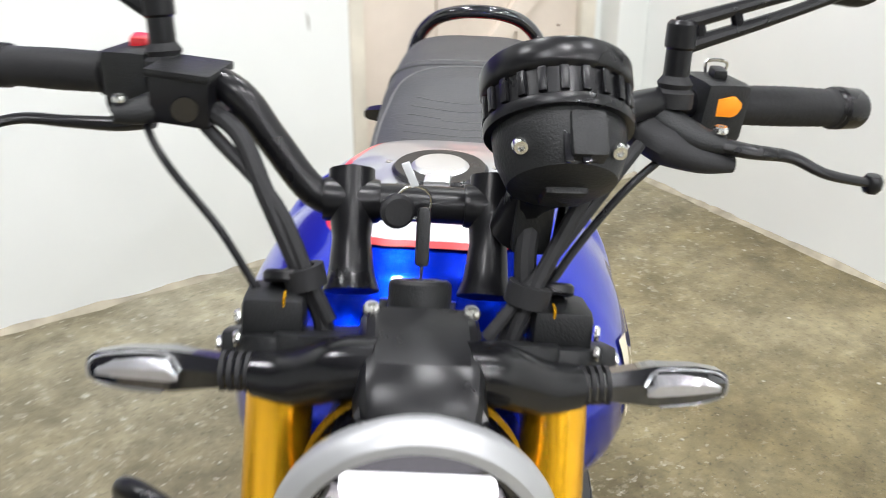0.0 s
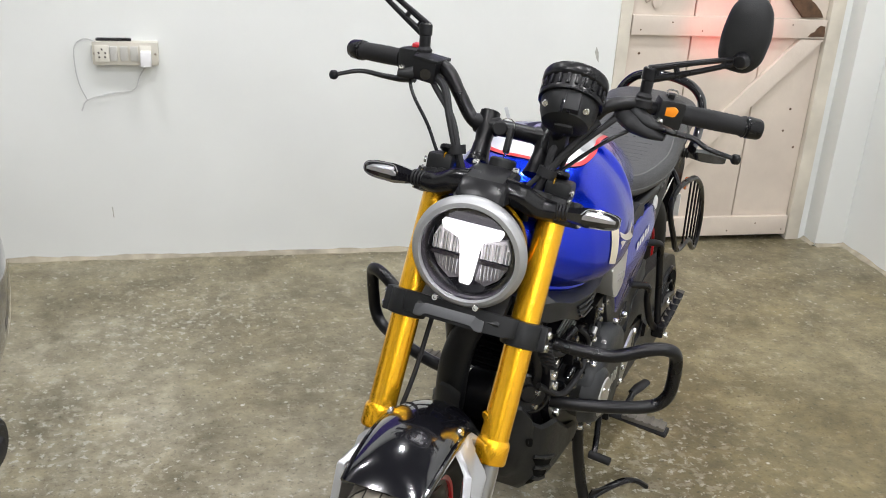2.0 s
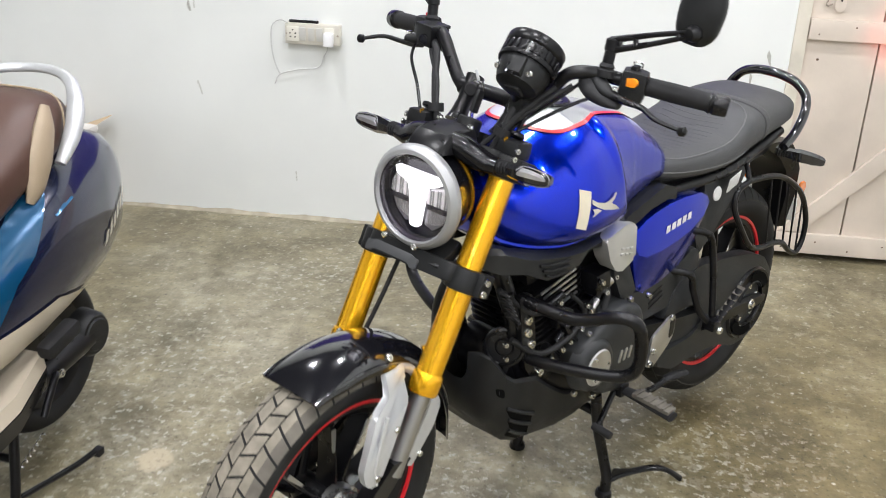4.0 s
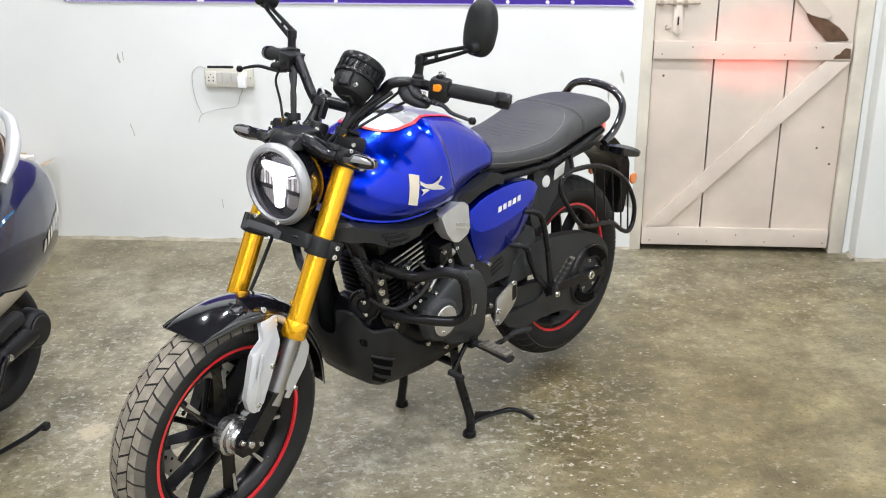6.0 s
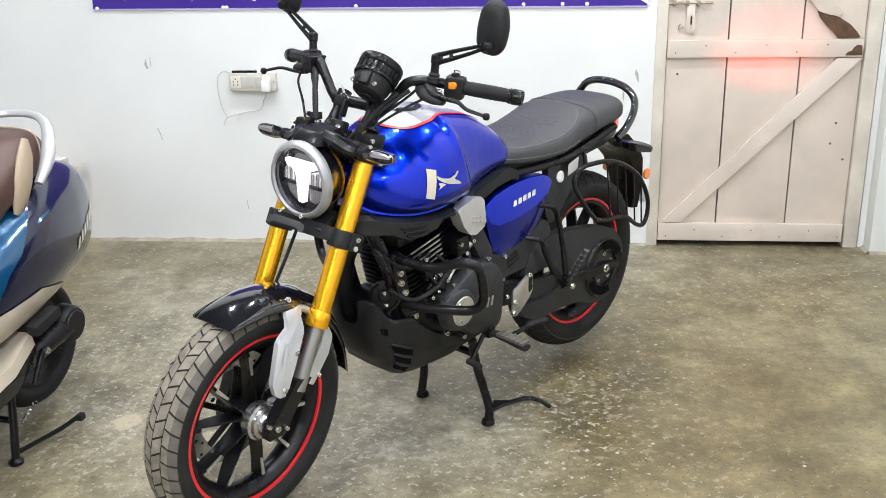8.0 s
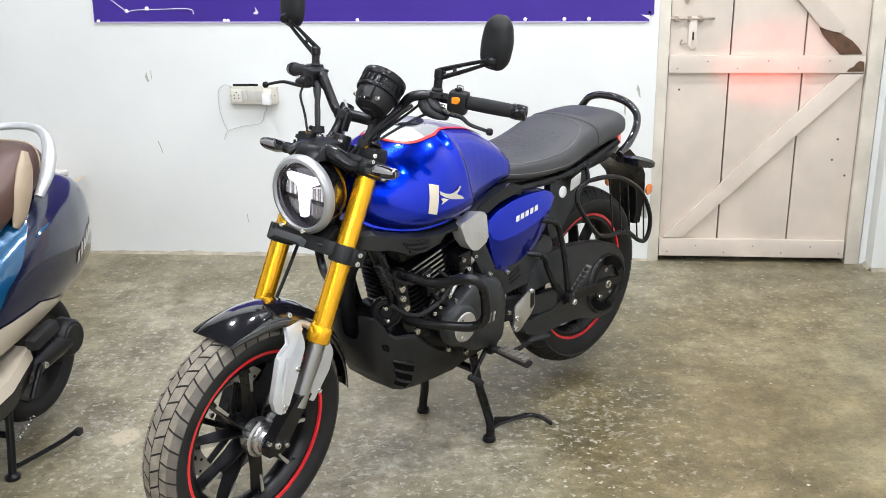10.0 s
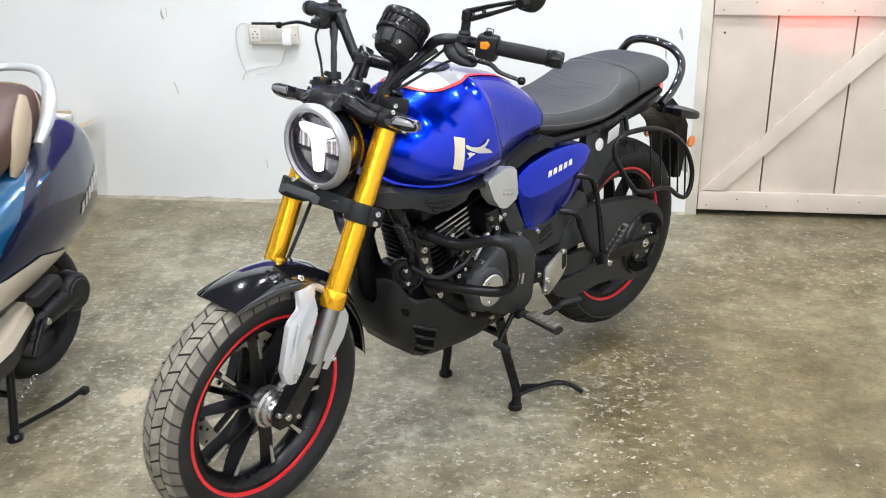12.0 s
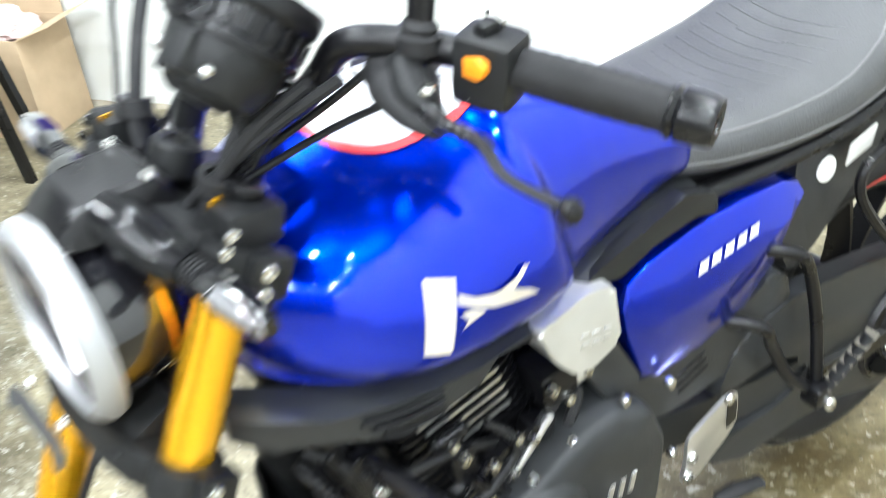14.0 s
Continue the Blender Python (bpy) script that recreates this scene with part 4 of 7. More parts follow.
# mirrors ---------------------------------------------------------------------
def mirror(s, foot, head, centre):
    foot, head, centre = V(foot), V(head), V(centre)
    st = bp("mirror", rod(foot, head, 0.0105, 16, bev=0.003), M_BLACKSAT, "black bar mirror with slotted arm", True)
    bp("boot", lathe([(0.0105, 0), (0.0165, 0.001), (0.0165, 0.013), (0.013, 0.016), (0.0145, 0.02), (0.0105, 0.026)], 18, along(head - foot, foot)), M_RUBBER, parent=st)
    bp("pivot", rod(head - (head - foot).normalized() * 0.012, head + (head - foot).normalized() * 0.012, 0.0125, 16, bev=0.003), M_BLACKSAT, parent=st)
    joint = centre + V((0.022, s * 0.004, -0.036))
    d = joint - head
    side = d.cross(V((1, 0, 0.2))).normalized()
    for q in (-1, 1):
        bp("arm", tube([head + side * 0.009 * q, head + d * 0.5 + side * q * 0.0075, joint + side * q * 0.003], [0.0068, 0.0050, 0.0045], 10), M_BLACKSAT, parent=st)
    for f in (0.10, 0.30, 0.82, 0.95):
        bp("arm_web", rod(head + d * f - side * 0.006, head + d * f + side * 0.006, 0.005, 8), M_BLACKSAT, parent=st)
    bp("ball_joint", lathe([(0, -0.016), (0.010, -0.014), (0.014, -0.006), (0.014, 0.006), (0.009, 0.016), (0, 0.018)], 16, along(V((-1, s * 0.25, 0.1)), joint)), M_BLACKSAT, parent=st)
    # shell: rounded upright leaf, mirror face looks back
    o = [(-0.028, -0.062), (0.016, -0.066), (0.038, -0.044), (0.046, 0.004), (0.038, 0.050), (0.018, 0.072), (-0.016, 0.072), (-0.036, 0.048), (-0.044, 0.0), (-0.042, -0.040)]
    o = [(x * -s * 0.92, y * 0.94) for x, y in o]
    o = round_outline(o, 0.016, 4)
    face = Matrix.Translation(centre) @ Matrix.Rotation(radians(s * 2 + 180), 4, "Z") @ Matrix.Rotation(radians(6), 4, "Y") @ Matrix(((0, 0, 1, 0), (1, 0, 0, 0), (0, 1, 0, 0), (0, 0, 0, 1)))
    rings = []
    for z, k in ((0.010, 0.97), (0.008, 1.0), (0.0, 1.0), (-0.008, 0.96), (-0.015, 0.82), (-0.020, 0.55), (-0.0215, 0.2)):
        rings.append([face @ V((x * k, y * k, z)) for x, y in o])
    bp("shell", loft(rings), M_PLASTIC, "black leaf-shaped mirror shell", parent=st, smooth=50)
    bp("glass", loft([[face @ V((x * 0.93, y * 0.93, z)) for x, y in o] for z in (0.0095, 0.0112)]), M_MIRROR, "mirror glass", parent=st)
    return st


mirror(1, (0.304, 0.199, 1.096), (0.295, 0.199, 1.153), (0.264, 0.338, 1.240))
mirror(-1, (0.300, -0.205, 1.095), (0.290, -0.212, 1.150), (0.250, -0.335, 1.255))

# instrument -------------------------------------------------------------------
IC = V((0.385, 0.091, 1.115))
IN = V((-0.70, -0.05, 0.71)).normalized()  # its face looks back and up
IM = along(IN, IC) @ Matrix.Scale(0.955, 4)
inst = bp("instrument", lathe([(0, -0.070), (0.028, -0.069), (0.041, -0.062), (0.0490, -0.042), (0.0515, -0.018), (0.0505, -0.015), (0, -0.015)], 44, IM), M_PLASTIC, "round black offset speedometer pod", True)
bp("bezel", lathe([(0.046, -0.022), (0.0565, -0.022), (0.0575, -0.019), (0.0570, -0.014), (0.0535, -0.012), (0.0535, 0.008), (0.0570, 0.010), (0.0585, 0.013), (0.0585, 0.027), (0.057, 0.030), (0.047, 0.030), (0.046, 0.02)], 56, IM, closed=True), M_BLACKSAT, "black bezel", parent=inst)
bp("dial", lathe([(0, 0.02), (0.0465, 0.02), (0.0465, 0.016), (0, 0.016)], 40, IM), M_LAMPDARK, parent=inst)
for k in range(22):
    a = 2 * math.pi * k / 22
    rib = box((0.004, 0.0065, 0.019), (0, 0, 0), 0.0012)
    bmesh.ops.transform(rib, matrix=IM @ Matrix.Rotation(a, 4, "Z") @ Matrix.Translation((0.0555, 0, -0.002)), verts=rib.verts)
    bp("rib", rib, M_BLACKSAT, parent=inst)
side = V((0, 1, 0))
fw = IN.cross(side)
for q in (-1, 1):
    bp("bolt", bolt_head(IC - IN * 0.044 + side * q * 0.034 + fw * (-0.031), -fw * 0.7 - IN * 0.7, 0.006, 0.006), M_STEEL, parent=inst)
boss = box((0.026, 0.036, 0.034), (0, 0, 0), 0.004)
bmesh.ops.transform(boss, matrix=Matrix.Translation(IC - IN * 0.040 - fw * 0.032 + side * 0.010) @ along(IN).to_3x3().to_4x4(), verts=boss.verts)
bp("moulded_boss", boss, M_PLASTIC, parent=inst)
for q in (-0.006, 0.006):
    rim_ = box((0.006, 0.004, 0.040), (0, 0, 0), 0.001)
    bmesh.ops.transform(rim_, matrix=Matrix.Translation(IC - IN * 0.041 - fw * 0.0445 + side * (0.002 + q)) @ along(IN).to_3x3().to_4x4(), verts=rim_.verts)
    bp("boss_rib", rim_, M_BLACKGLOSS, parent=inst)
hump = box((0.034, 0.030, 0.030), (0, 0, 0), 0.006)
bmesh.ops.transform(hump, matrix=IM @ Matrix.Translation((0, 0, -0.060)), verts=hump.verts)
bp("rear_boss", hump, M_PLASTIC, parent=inst)
bp("bracket", tube([IC - IN * 0.055, V((0.392, 0.078, 1.05)), V((0.378, 0.066, 1.010))], 0.013, 12, flat=1.4), M_BLACKSAT, parent=inst)
bp("bracket_block", box((0.036, 0.030, 0.052), (0.385, 0.082, 1.030), 0.006), M_PLASTIC, parent=inst)

# ignition, key and fob
ign = bp("ignition_lock", lathe([(0, 0), (0.024, 0), (0.0235, 0.025), (0.021, 0.028), (0.012, 0.028), (0.011, 0.025), (0, 0.025)], 28, along(UPWARD, (0.430, 0, 0.962))), M_PLASTIC, "black ignition lock", True)
kt = V((0.430, 0, 0.962)) + UPWARD * 0.026
bp("key_blade", box((0.008, 0.002, 0.016), kt + UPWARD * 0.006, 0), M_STEEL, parent=ign)
bp("key_head", box((0.020, 0.010, 0.044), kt + UPWARD * 0.034, 0.004, rot=Matrix.Rotation(-RAKE, 3, "Y")), M_PLASTIC, "black key head", parent=ign)
ringc = kt + UPWARD * 0.060 + V((0.002, -0.008, 0))
bp("key_ring", tube([ringc + V((0, 0.013 * math.cos(a), 0.013 * math.sin(a))) for a in [2 * math.pi * k / 12 for k in range(13)]], 0.0011, 6, n=2), M_STEEL, "steel key ring", parent=ign)
bp("key_fob", lathe([(0, -0.004), (0.0105, -0.004), (0.013, -0.002), (0.013, 0.002), (0.0105, 0.004), (0, 0.004)], 24, along((1, 0.3, 0.2), ringc + V((0.004, -0.012, -0.006)))), M_RUBBER, "round rubber key fob", parent=ign)
bp("key_tag", box((0.002, 0.006, 0.020), ringc + V((0.0, -0.004, 0.022)), 0.0005, rot=Matrix.Rotation(radians(25), 3, "X")), mat("clear_plastic_tag", (0.6, 0.62, 0.64), 0.25, 0.0), parent=ign)

# cables ----------------------------------------------------------------------
for pts, r, m in (
    ([(0.312, -0.222, 1.078), (0.340, -0.212, 1.062), (0.372, -0.190, 1.046), (0.398, -0.150, 1.010), (0.425, -0.112, 0.965), (0.44, -0.078, 0.945), (0.46, -0.05, 0.90)], 0.0032, M_BLACKSAT),
    ([(0.338, -0.165, 1.082), (0.358, -0.140, 1.070), (0.385, -0.118, 1.035), (0.415, -0.088, 0.985), (0.425, -0.072, 0.955), (0.44, -0.06, 0.90)], 0.0072, M_RUBBER),
    ([(0.326, -0.178, 1.072), (0.352, -0.156, 1.062), (0.39, -0.110, 1.030), (0.42, -0.082, 0.985), (0.43, -0.066, 0.955)], 0.0055, M_RUBBER),
    ([(0.365, 0.140, 1.072), (0.40, 0.110, 1.035), (0.43, 0.082, 0.985), (0.44, 0.070, 0.955), (0.45, 0.06, 0.90)], 0.0062, M_RUBBER),
    ([(0.352, 0.165, 1.080), (0.39, 0.125, 1.040), (0.43, 0.075, 0.985), (0.445, 0.050, 0.955)], 0.0050, M_RUBBER),
    ([(0.302, 0.162, 1.084), (0.340, 0.140, 1.052), (0.385, 0.105, 1.012), (0.425, 0.078, 0.975), (0.445, 0.060, 0.940)], 0.0034, M_BLACKSAT),
    ([(0.322, 0.200, 1.066), (0.350, 0.160, 1.040), (0.390, 0.118, 1.005), (0.428, 0.086, 0.972), (0.450, 0.064, 0.935)], 0.0034, M_BLACKSAT),
    ([(0.378, 0.085, 1.050), (0.405, 0.078, 1.01), (0.425, 0.078, 0.975), (0.44, 0.066, 0.945)], 0.0085, M_RUBBER),
    ([(0.345, 0.13, 1.078), (0.365, 0.112, 1.045), (0.40, 0.10, 1.0), (0.41, 0.09, 0.95)], 0.004, M_BLACKSAT),
):
    bp("cable", tube(pts, r, 10), m, "black control cable", True)
bp("cable_clip", lathe([(0.010, -0.008), (0.016, -0.008), (0.016, 0.008), (0.010, 0.008)], 16, along((0.25, 0.3, -1), (0.416, -0.086, 0.984)), closed=True), M_RUBBER, steer=True)
bp("cable_clip", lathe([(0.010, -0.008), (0.017, -0.008), (0.017, 0.008), (0.010, 0.008)], 16, along((0.25, -0.2, -1), (0.428, 0.080, 0.985)), closed=True), M_RUBBER, steer=True)
bp("brake_hose", tube([(0.44, -0.05, 0.90), (0.485, -0.056, 0.78), (0.535, -0.058, 0.69), (0.588, -0.062, 0.60), (0.66, -0.088, 0.45)], 0.0045, 8), M_RUBBER, "black brake hose", True)
# top plastic either side of the yoke
for s in (1, -1):
    tb = bp("yoke_cover", box((0.054, 0.046, 0.036), (0.424, s * 0.106, 0.958), 0.008, rot=Matrix.Rotation(radians(-12), 3, "Y")), M_PLASTIC, "black fork cover", True)
    bp("adjuster", rod((0.416, s * 0.100, 0.978), (0.411, s * 0.100, 0.986), 0.017, 18, bev=0.002), M_BLACKSAT, parent=tb)
    bp("gold_mark", box((0.010, 0.002, 0.012), (0.442, s * 0.098, 0.977), 0), M_GOLD, parent=tb)
    for q in (0, 1):
        bp("bolt", bolt_head((0.448 + 0.008 * q, s * 0.129, 0.966 - 0.013 * q), (0.3, s, 0), 0.0058, 0.004), M_STEEL, parent=tb)

# fuel tank -------------------------------------------------------------------
def spline(keys, x):
    """Smooth reading of rows (x, values...), x falling."""
    ks = sorted(keys)
    if x <= ks[0][0]:
        return ks[0][1:]
    for i in range(len(ks) - 1):
        if ks[i][0] <= x <= ks[i + 1][0]:
            t = (x - ks[i][0]) / (ks[i + 1][0] - ks[i][0])
            p0, p1, p2, p3 = ks[max(i - 1, 0)], ks[i], ks[i + 1], ks[min(i + 2, len(ks) - 1)]
            return [0.5 * (2 * b + (c - a) * t + (2 * a - 5 * b + 4 * c - d) * t * t + (3 * b - a - 3 * c + d) * t**3) for a, b, c, d in zip(p0[1:], p1[1:], p2[1:], p3[1:])]
    return ks[-1][1:]


def tank_square(x):
    """How square the tank's section is: round ahead, flat-sided at the knees."""
    k = min(1.0, max(0.0, (0.165 - x) / 0.055))
    return 2.15 + 1.15 * k * k * (3 - 2 * k)


# x, half width, underside, top, height of the widest line
TANK = [(0.448, 0.045, 0.800, 0.868, 0.45), (0.430, 0.086, 0.768, 0.896, 0.42), (0.40, 0.122, 0.746, 0.918, 0.36), (0.37, 0.149, 0.736, 0.934, 0.33), (0.34, 0.168, 0.728, 0.948, 0.31), (0.29, 0.185, 0.720, 0.966, 0.29), (0.23, 0.191, 0.716, 0.981, 0.30), (0.18, 0.187, 0.716, 0.986, 0.31), (0.152, 0.182, 0.722, 0.986, 0.33), (0.136, 0.172, 0.726, 0.985, 0.34), (0.120, 0.153, 0.732, 0.983, 0.35), (0.06, 0.139, 0.742, 0.966, 0.36), (0.02, 0.131, 0.752, 0.950, 0.36), (-0.04, 0.122, 0.768, 0.919, 0.36), (-0.08, 0.116, 0.776, 0.892, 0.38), (-0.110, 0.109, 0.776, 0.864, 0.42), (-0.132, 0.094, 0.784, 0.834, 0.5)]
rings = []
for k in range(97):
    x = 0.448 - (0.448 + 0.132) * k / 96
    w, zb, zt, mid = spline(TANK, x)
    lean = 0.30 * math.exp(-(((x - 0.135) / 0.07) ** 2))  # the knee crease leans back towards its foot
    rings.append([(p[0] + lean * (p[2] - 0.86), p[1], p[2]) for p in super_ring(x, w, zb, zt, 56, tank_square(x), mid)])
tank_bm = loft(rings)
from_tank = tank_bm.copy()
tank = bp("fuel_tank", tank_bm, M_BLUE, "glossy metallic blue fuel tank", smooth=60)


from mathutils import bvhtree

from_tank.normal_update()
TANK_BVH = bvhtree.BVHTree.FromBMesh(from_tank)


def decal(name, outline, origin, right, up, material, lift=0.0012, cell=0.012, parent=None, label="", bvh=None, thick=0.0):
    """A flat outline, laid from a plane on to the body's skin."""
    origin, right, up = V(origin), V(right).normalized(), V(up).normalized()
    n = right.cross(up)
    bm = bmesh.new()
    bm.faces.new([bm.verts.new((x, y, 0)) for x, y in outline])
    xs, ys = [p[0] for p in outline], [p[1] for p in outline]
    x = min(xs) + cell
    while x < max(xs):
        bmesh.ops.bisect_plane(bm, geom=bm.verts[:] + bm.edges[:] + bm.faces[:], plane_co=(x, 0, 0), plane_no=(1, 0, 0))
        x += cell
    y = min(ys) + cell
    while y < max(ys):
        bmesh.ops.bisect_plane(bm, geom=bm.verts[:] + bm.edges[:] + bm.faces[:], plane_co=(0, y, 0), plane_no=(0, 1, 0))
        y += cell
    bmesh.ops.triangulate(bm, faces=bm.faces)
    for v in bm.verts:
        p = origin + right * v.co.x + up * v.co.y
        hit, nor, _, _ = (bvh or TANK_BVH).ray_cast(p + n * 0.5, -n)
        if hit is not None:
            v.co = hit + (nor if nor.dot(n) > 0 else -nor) * lift
        else:
            hit, nor, _, _ = (bvh or TANK_BVH).find_nearest(p)
            v.co = hit + nor * lift
    return bp(name, bm, material, label, parent=parent or tank, smooth=80)


def band(points, width, closed=False):
    """An outline of even width along a line of points."""
    pts = [V(p).to_2d() for p in points]
    a, b = [], []
    for i, p in enumerate(pts):
        t = (pts[min(i + 1, len(pts) - 1)] - pts[max(i - 1, 0)]).normalized()
        q = V((-t.y, t.x)) * width / 2
        a.append(tuple(p + q))
        b.append(tuple(p - q))
    return a + b[::-1]


# white top graphic with a red edge; plan view: x ahead, y left
top_line = [(-0.035, 0.060), (0.02, 0.070), (0.08, 0.080), (0.15, 0.090), (0.21, 0.098), (0.255, 0.094), (0.285, 0.074), (0.302, 0.040), (0.306, 0.0)]
half = smooth_path([(x, y, 0) for x, y in top_line], 4)
full = [(p.x, p.y) for p in half] + [(p.x, -p.y) for p in half[::-1][1:]]
PLAN = dict(origin=(0, 0, 0.95), right=(1, 0, 0), up=(0, 1, 0))
decal("top_graphic", full, material=M_WHITE, label="white and silver tank-top graphic", **PLAN)
rear = [(x, y * 0.97) for x, y in full if x < 0.232]
decal("rear_graphic", rear, material=M_SILVERGREY, label="silver-grey rear of the graphic", lift=0.0020, **PLAN)
for chunk in (full[: len(full) // 2 + 1], full[len(full) // 2 :]):
    decal("red_edge", band(chunk, 0.0078), material=M_RED, label="red edge line", lift=0.0022, cell=0.02, **PLAN)
capc = V((0.192, 0, 0.983))
cap = bp("filler_surround", lathe([(0.026, 0.001), (0.044, 0.001), (0.046, 0.004), (0.043, 0.007), (0.026, 0.007)], 40, Matrix.Translation(capc), closed=True), M_BLACKSAT, "black filler surround", parent=tank)
bp("filler_cap", lathe([(0, 0.011), (0.024, 0.010), (0.0275, 0.007), (0.0275, 0.001), (0, 0.001)], 36, Matrix.Translation(capc)), M_ALU, "silver filler cap", parent=tank)
bp("filler_flap", box((0.030, 0.024, 0.006), capc + V((0.030, 0, 0.006)), 0.002), M_ALU, parent=tank)
for k in range(5):
    a = 2 * math.pi * k / 5 + 0.6
    bp("filler_bolt", bolt_head(capc + V((0.054 * math.cos(a), 0.054 * math.sin(a), -0.001)), (0, 0, 1), 0.004, 0.003), M_STEEL, parent=tank)

SIDEL = dict(origin=(0, 0.2, 0), right=(-1, 0, 0), up=(0, 0, 1))
decal("masking_tape", [(-0.301, 0.795), (-0.275, 0.787), (-0.260, 0.859), (-0.288, 0.867)], material=M_TAPE, label="strip of cream masking tape", lift=0.002, **SIDEL)
# leaping emblem as plain bars
em = [[(-0.262, 0.845), (-0.246, 0.836), (-0.228, 0.832), (-0.209, 0.832), (-0.200, 0.824), (-0.186, 0.818), (-0.174, 0.808), (-0.190, 0.810), (-0.208, 0.814), (-0.229, 0.819), (-0.246, 0.826), (-0.262, 0.836)],
      [(-0.226, 0.830), (-0.210, 0.834), (-0.200, 0.836), (-0.190, 0.844), (-0.183, 0.842), (-0.192, 0.833), (-0.204, 0.826)],
      [(-0.262, 0.826), (-0.250, 0.825), (-0.236, 0.819), (-0.246, 0.816), (-0.262, 0.810), (-0.256, 0.817)]]
M_CHROME = mat("chrome_badge", (0.66, 0.62, 0.54), 0.32, 0.5)
for o in em:
    decal("emblem", o, material=M_CHROME, label="brushed metal emblem", lift=0.0035, **SIDEL)
# lower seam of the tank
seam = []
for k in range(26):
    x = 0.440 - (0.440 + 0.07) * k / 25
    w, zb, zt, mid = spline(TANK, x)
    zc = zb + (zt - zb) * mid
    a = radians(46)
    e = 2 / tank_square(x)
    seam.append((x, w * math.cos(a) ** e, zc - (zc - zb) * math.sin(a) ** e))
for s in (1, -1):
    bp("tank_seam", tube([(x, s * y, z) for x, y, z in seam], 0.007, 8, n=1), M_BLUE, parent=tank)

# frame shrouds below the tank
for s in (1, -1):
    sh = bp("tank_shroud", loft([[(x, s * (y - 0.030), z0), (x, s * y, z0 + 0.006), (x, s * (y + 0.006), z1 - 0.008), (x, s * (y - 0.012), z1), (x, s * (y - 0.045), z1)] for x, y, z0, z1 in ((0.470, 0.100, 0.722, 0.765), (0.44, 0.130, 0.712, 0.768), (0.39, 0.146, 0.704, 0.750), (0.33, 0.150, 0.676, 0.738), (0.28, 0.150, 0.672, 0.728), (0.22, 0.147, 0.680, 0.722), (0.195, 0.143, 0.700, 0.722), (0.13, 0.140, 0.695, 0.728), (0.05, 0.132, 0.722, 0.752), (-0.05, 0.118, 0.742, 0.776), (-0.12, 0.112, 0.748, 0.775))]), M_COVER, "ribbed black plastic frame shroud", smooth=30)
    for k in range(3):
        bp("vent_rib", tube([(0.36 - 0.010 * k, s * 0.1545, 0.722 - 0.013 * k), (0.32, s * 0.157, 0.716 - 0.013 * k), (0.27, s * 0.1555, 0.712 - 0.013 * k)], 0.003, 6), M_BLACKSAT, parent=sh)
    bp("knee_cover", side_plate([(0.075, 0.732), (0.060, 0.745), (-0.075, 0.788), (-0.124, 0.772), (-0.128, 0.742), (-0.095, 0.752), (-0.030, 0.742), (0.020, 0.722)], s * 0.130, 0.020, 0.005, 0.006), M_PLASTIC, parent=sh)

# side panels -------------------------------------------------------------------
UPPER = [(0.014, 0.668), (0.006, 0.698), (-0.030, 0.716), (-0.100, 0.731), (-0.180, 0.735), (-0.250, 0.731), (-0.286, 0.717), (-0.298, 0.694)]
LOWER = [(0.014, 0.668), (0.004, 0.622), (-0.022, 0.548), (-0.052, 0.527), (-0.128, 0.535), (-0.205, 0.560), (-0.254, 0.604), (-0.298, 0.698)]
CREASE = [(0.014, 0.668), (0.000, 0.640), (-0.030, 0.628), (-0.090, 0.630), (-0.150, 0.638), (-0.210, 0.652), (-0.262, 0.674), (-0.298, 0.698)]


def panel_mesh(s):
    """Two leaning faces that meet at a ridge, with a turned-in edge."""
    bm = bmesh.new()

    def row(pts, ys):
        return [bm.verts.new((x, s * y, z)) for (x, z), y in zip(pts, ys)]

    ridge = row(CREASE[1:-1], (0.143, 0.1465, 0.1475, 0.147, 0.1455, 0.141))
    up, lo = row(UPPER[1:-1], (0.134, 0.134, 0.134, 0.134, 0.132, 0.129)), row(LOWER[1:-1], (0.136, 0.134, 0.132, 0.132, 0.132, 0.131))
    a, b = row([CREASE[0], CREASE[-1]], (0.138, 0.132))
    for edge in (up, lo):
        one, two = [a] + edge + [b], [a] + ridge + [b]
        for k in range(len(one) - 1):
            vs = [one[k], one[k + 1], two[k + 1], two[k]]
            bm.faces.new(list(dict.fromkeys(vs)))
    rim = [a] + up + [b] + lo[::-1]
    back = [bm.verts.new((v.co.x, s * 0.092, v.co.z)) for v in rim]
    for k in range(len(rim)):
        j = (k + 1) % len(rim)
        bm.faces.new((rim[k], rim[j], back[j], back[k]))
    bmesh.ops.recalc_face_normals(bm, faces=bm.faces)
    rim_set = set(rim)
    sharp = [e for e in bm.edges if e.verts[0] in rim_set and e.verts[1] in rim_set]
    bmesh.ops.bevel(bm, geom=sharp, offset=0.005, segments=3, profile=0.5, affect="EDGES")
    fold = [e for e in bm.edges if len(e.link_faces) == 2 and all(abs(v.co.y) > 0.138 for v in e.verts) and e.calc_face_angle() > 0.10]
    bmesh.ops.bevel(bm, geom=fold, offset=0.003, segments=2, profile=0.5, affect="EDGES")
    return bm


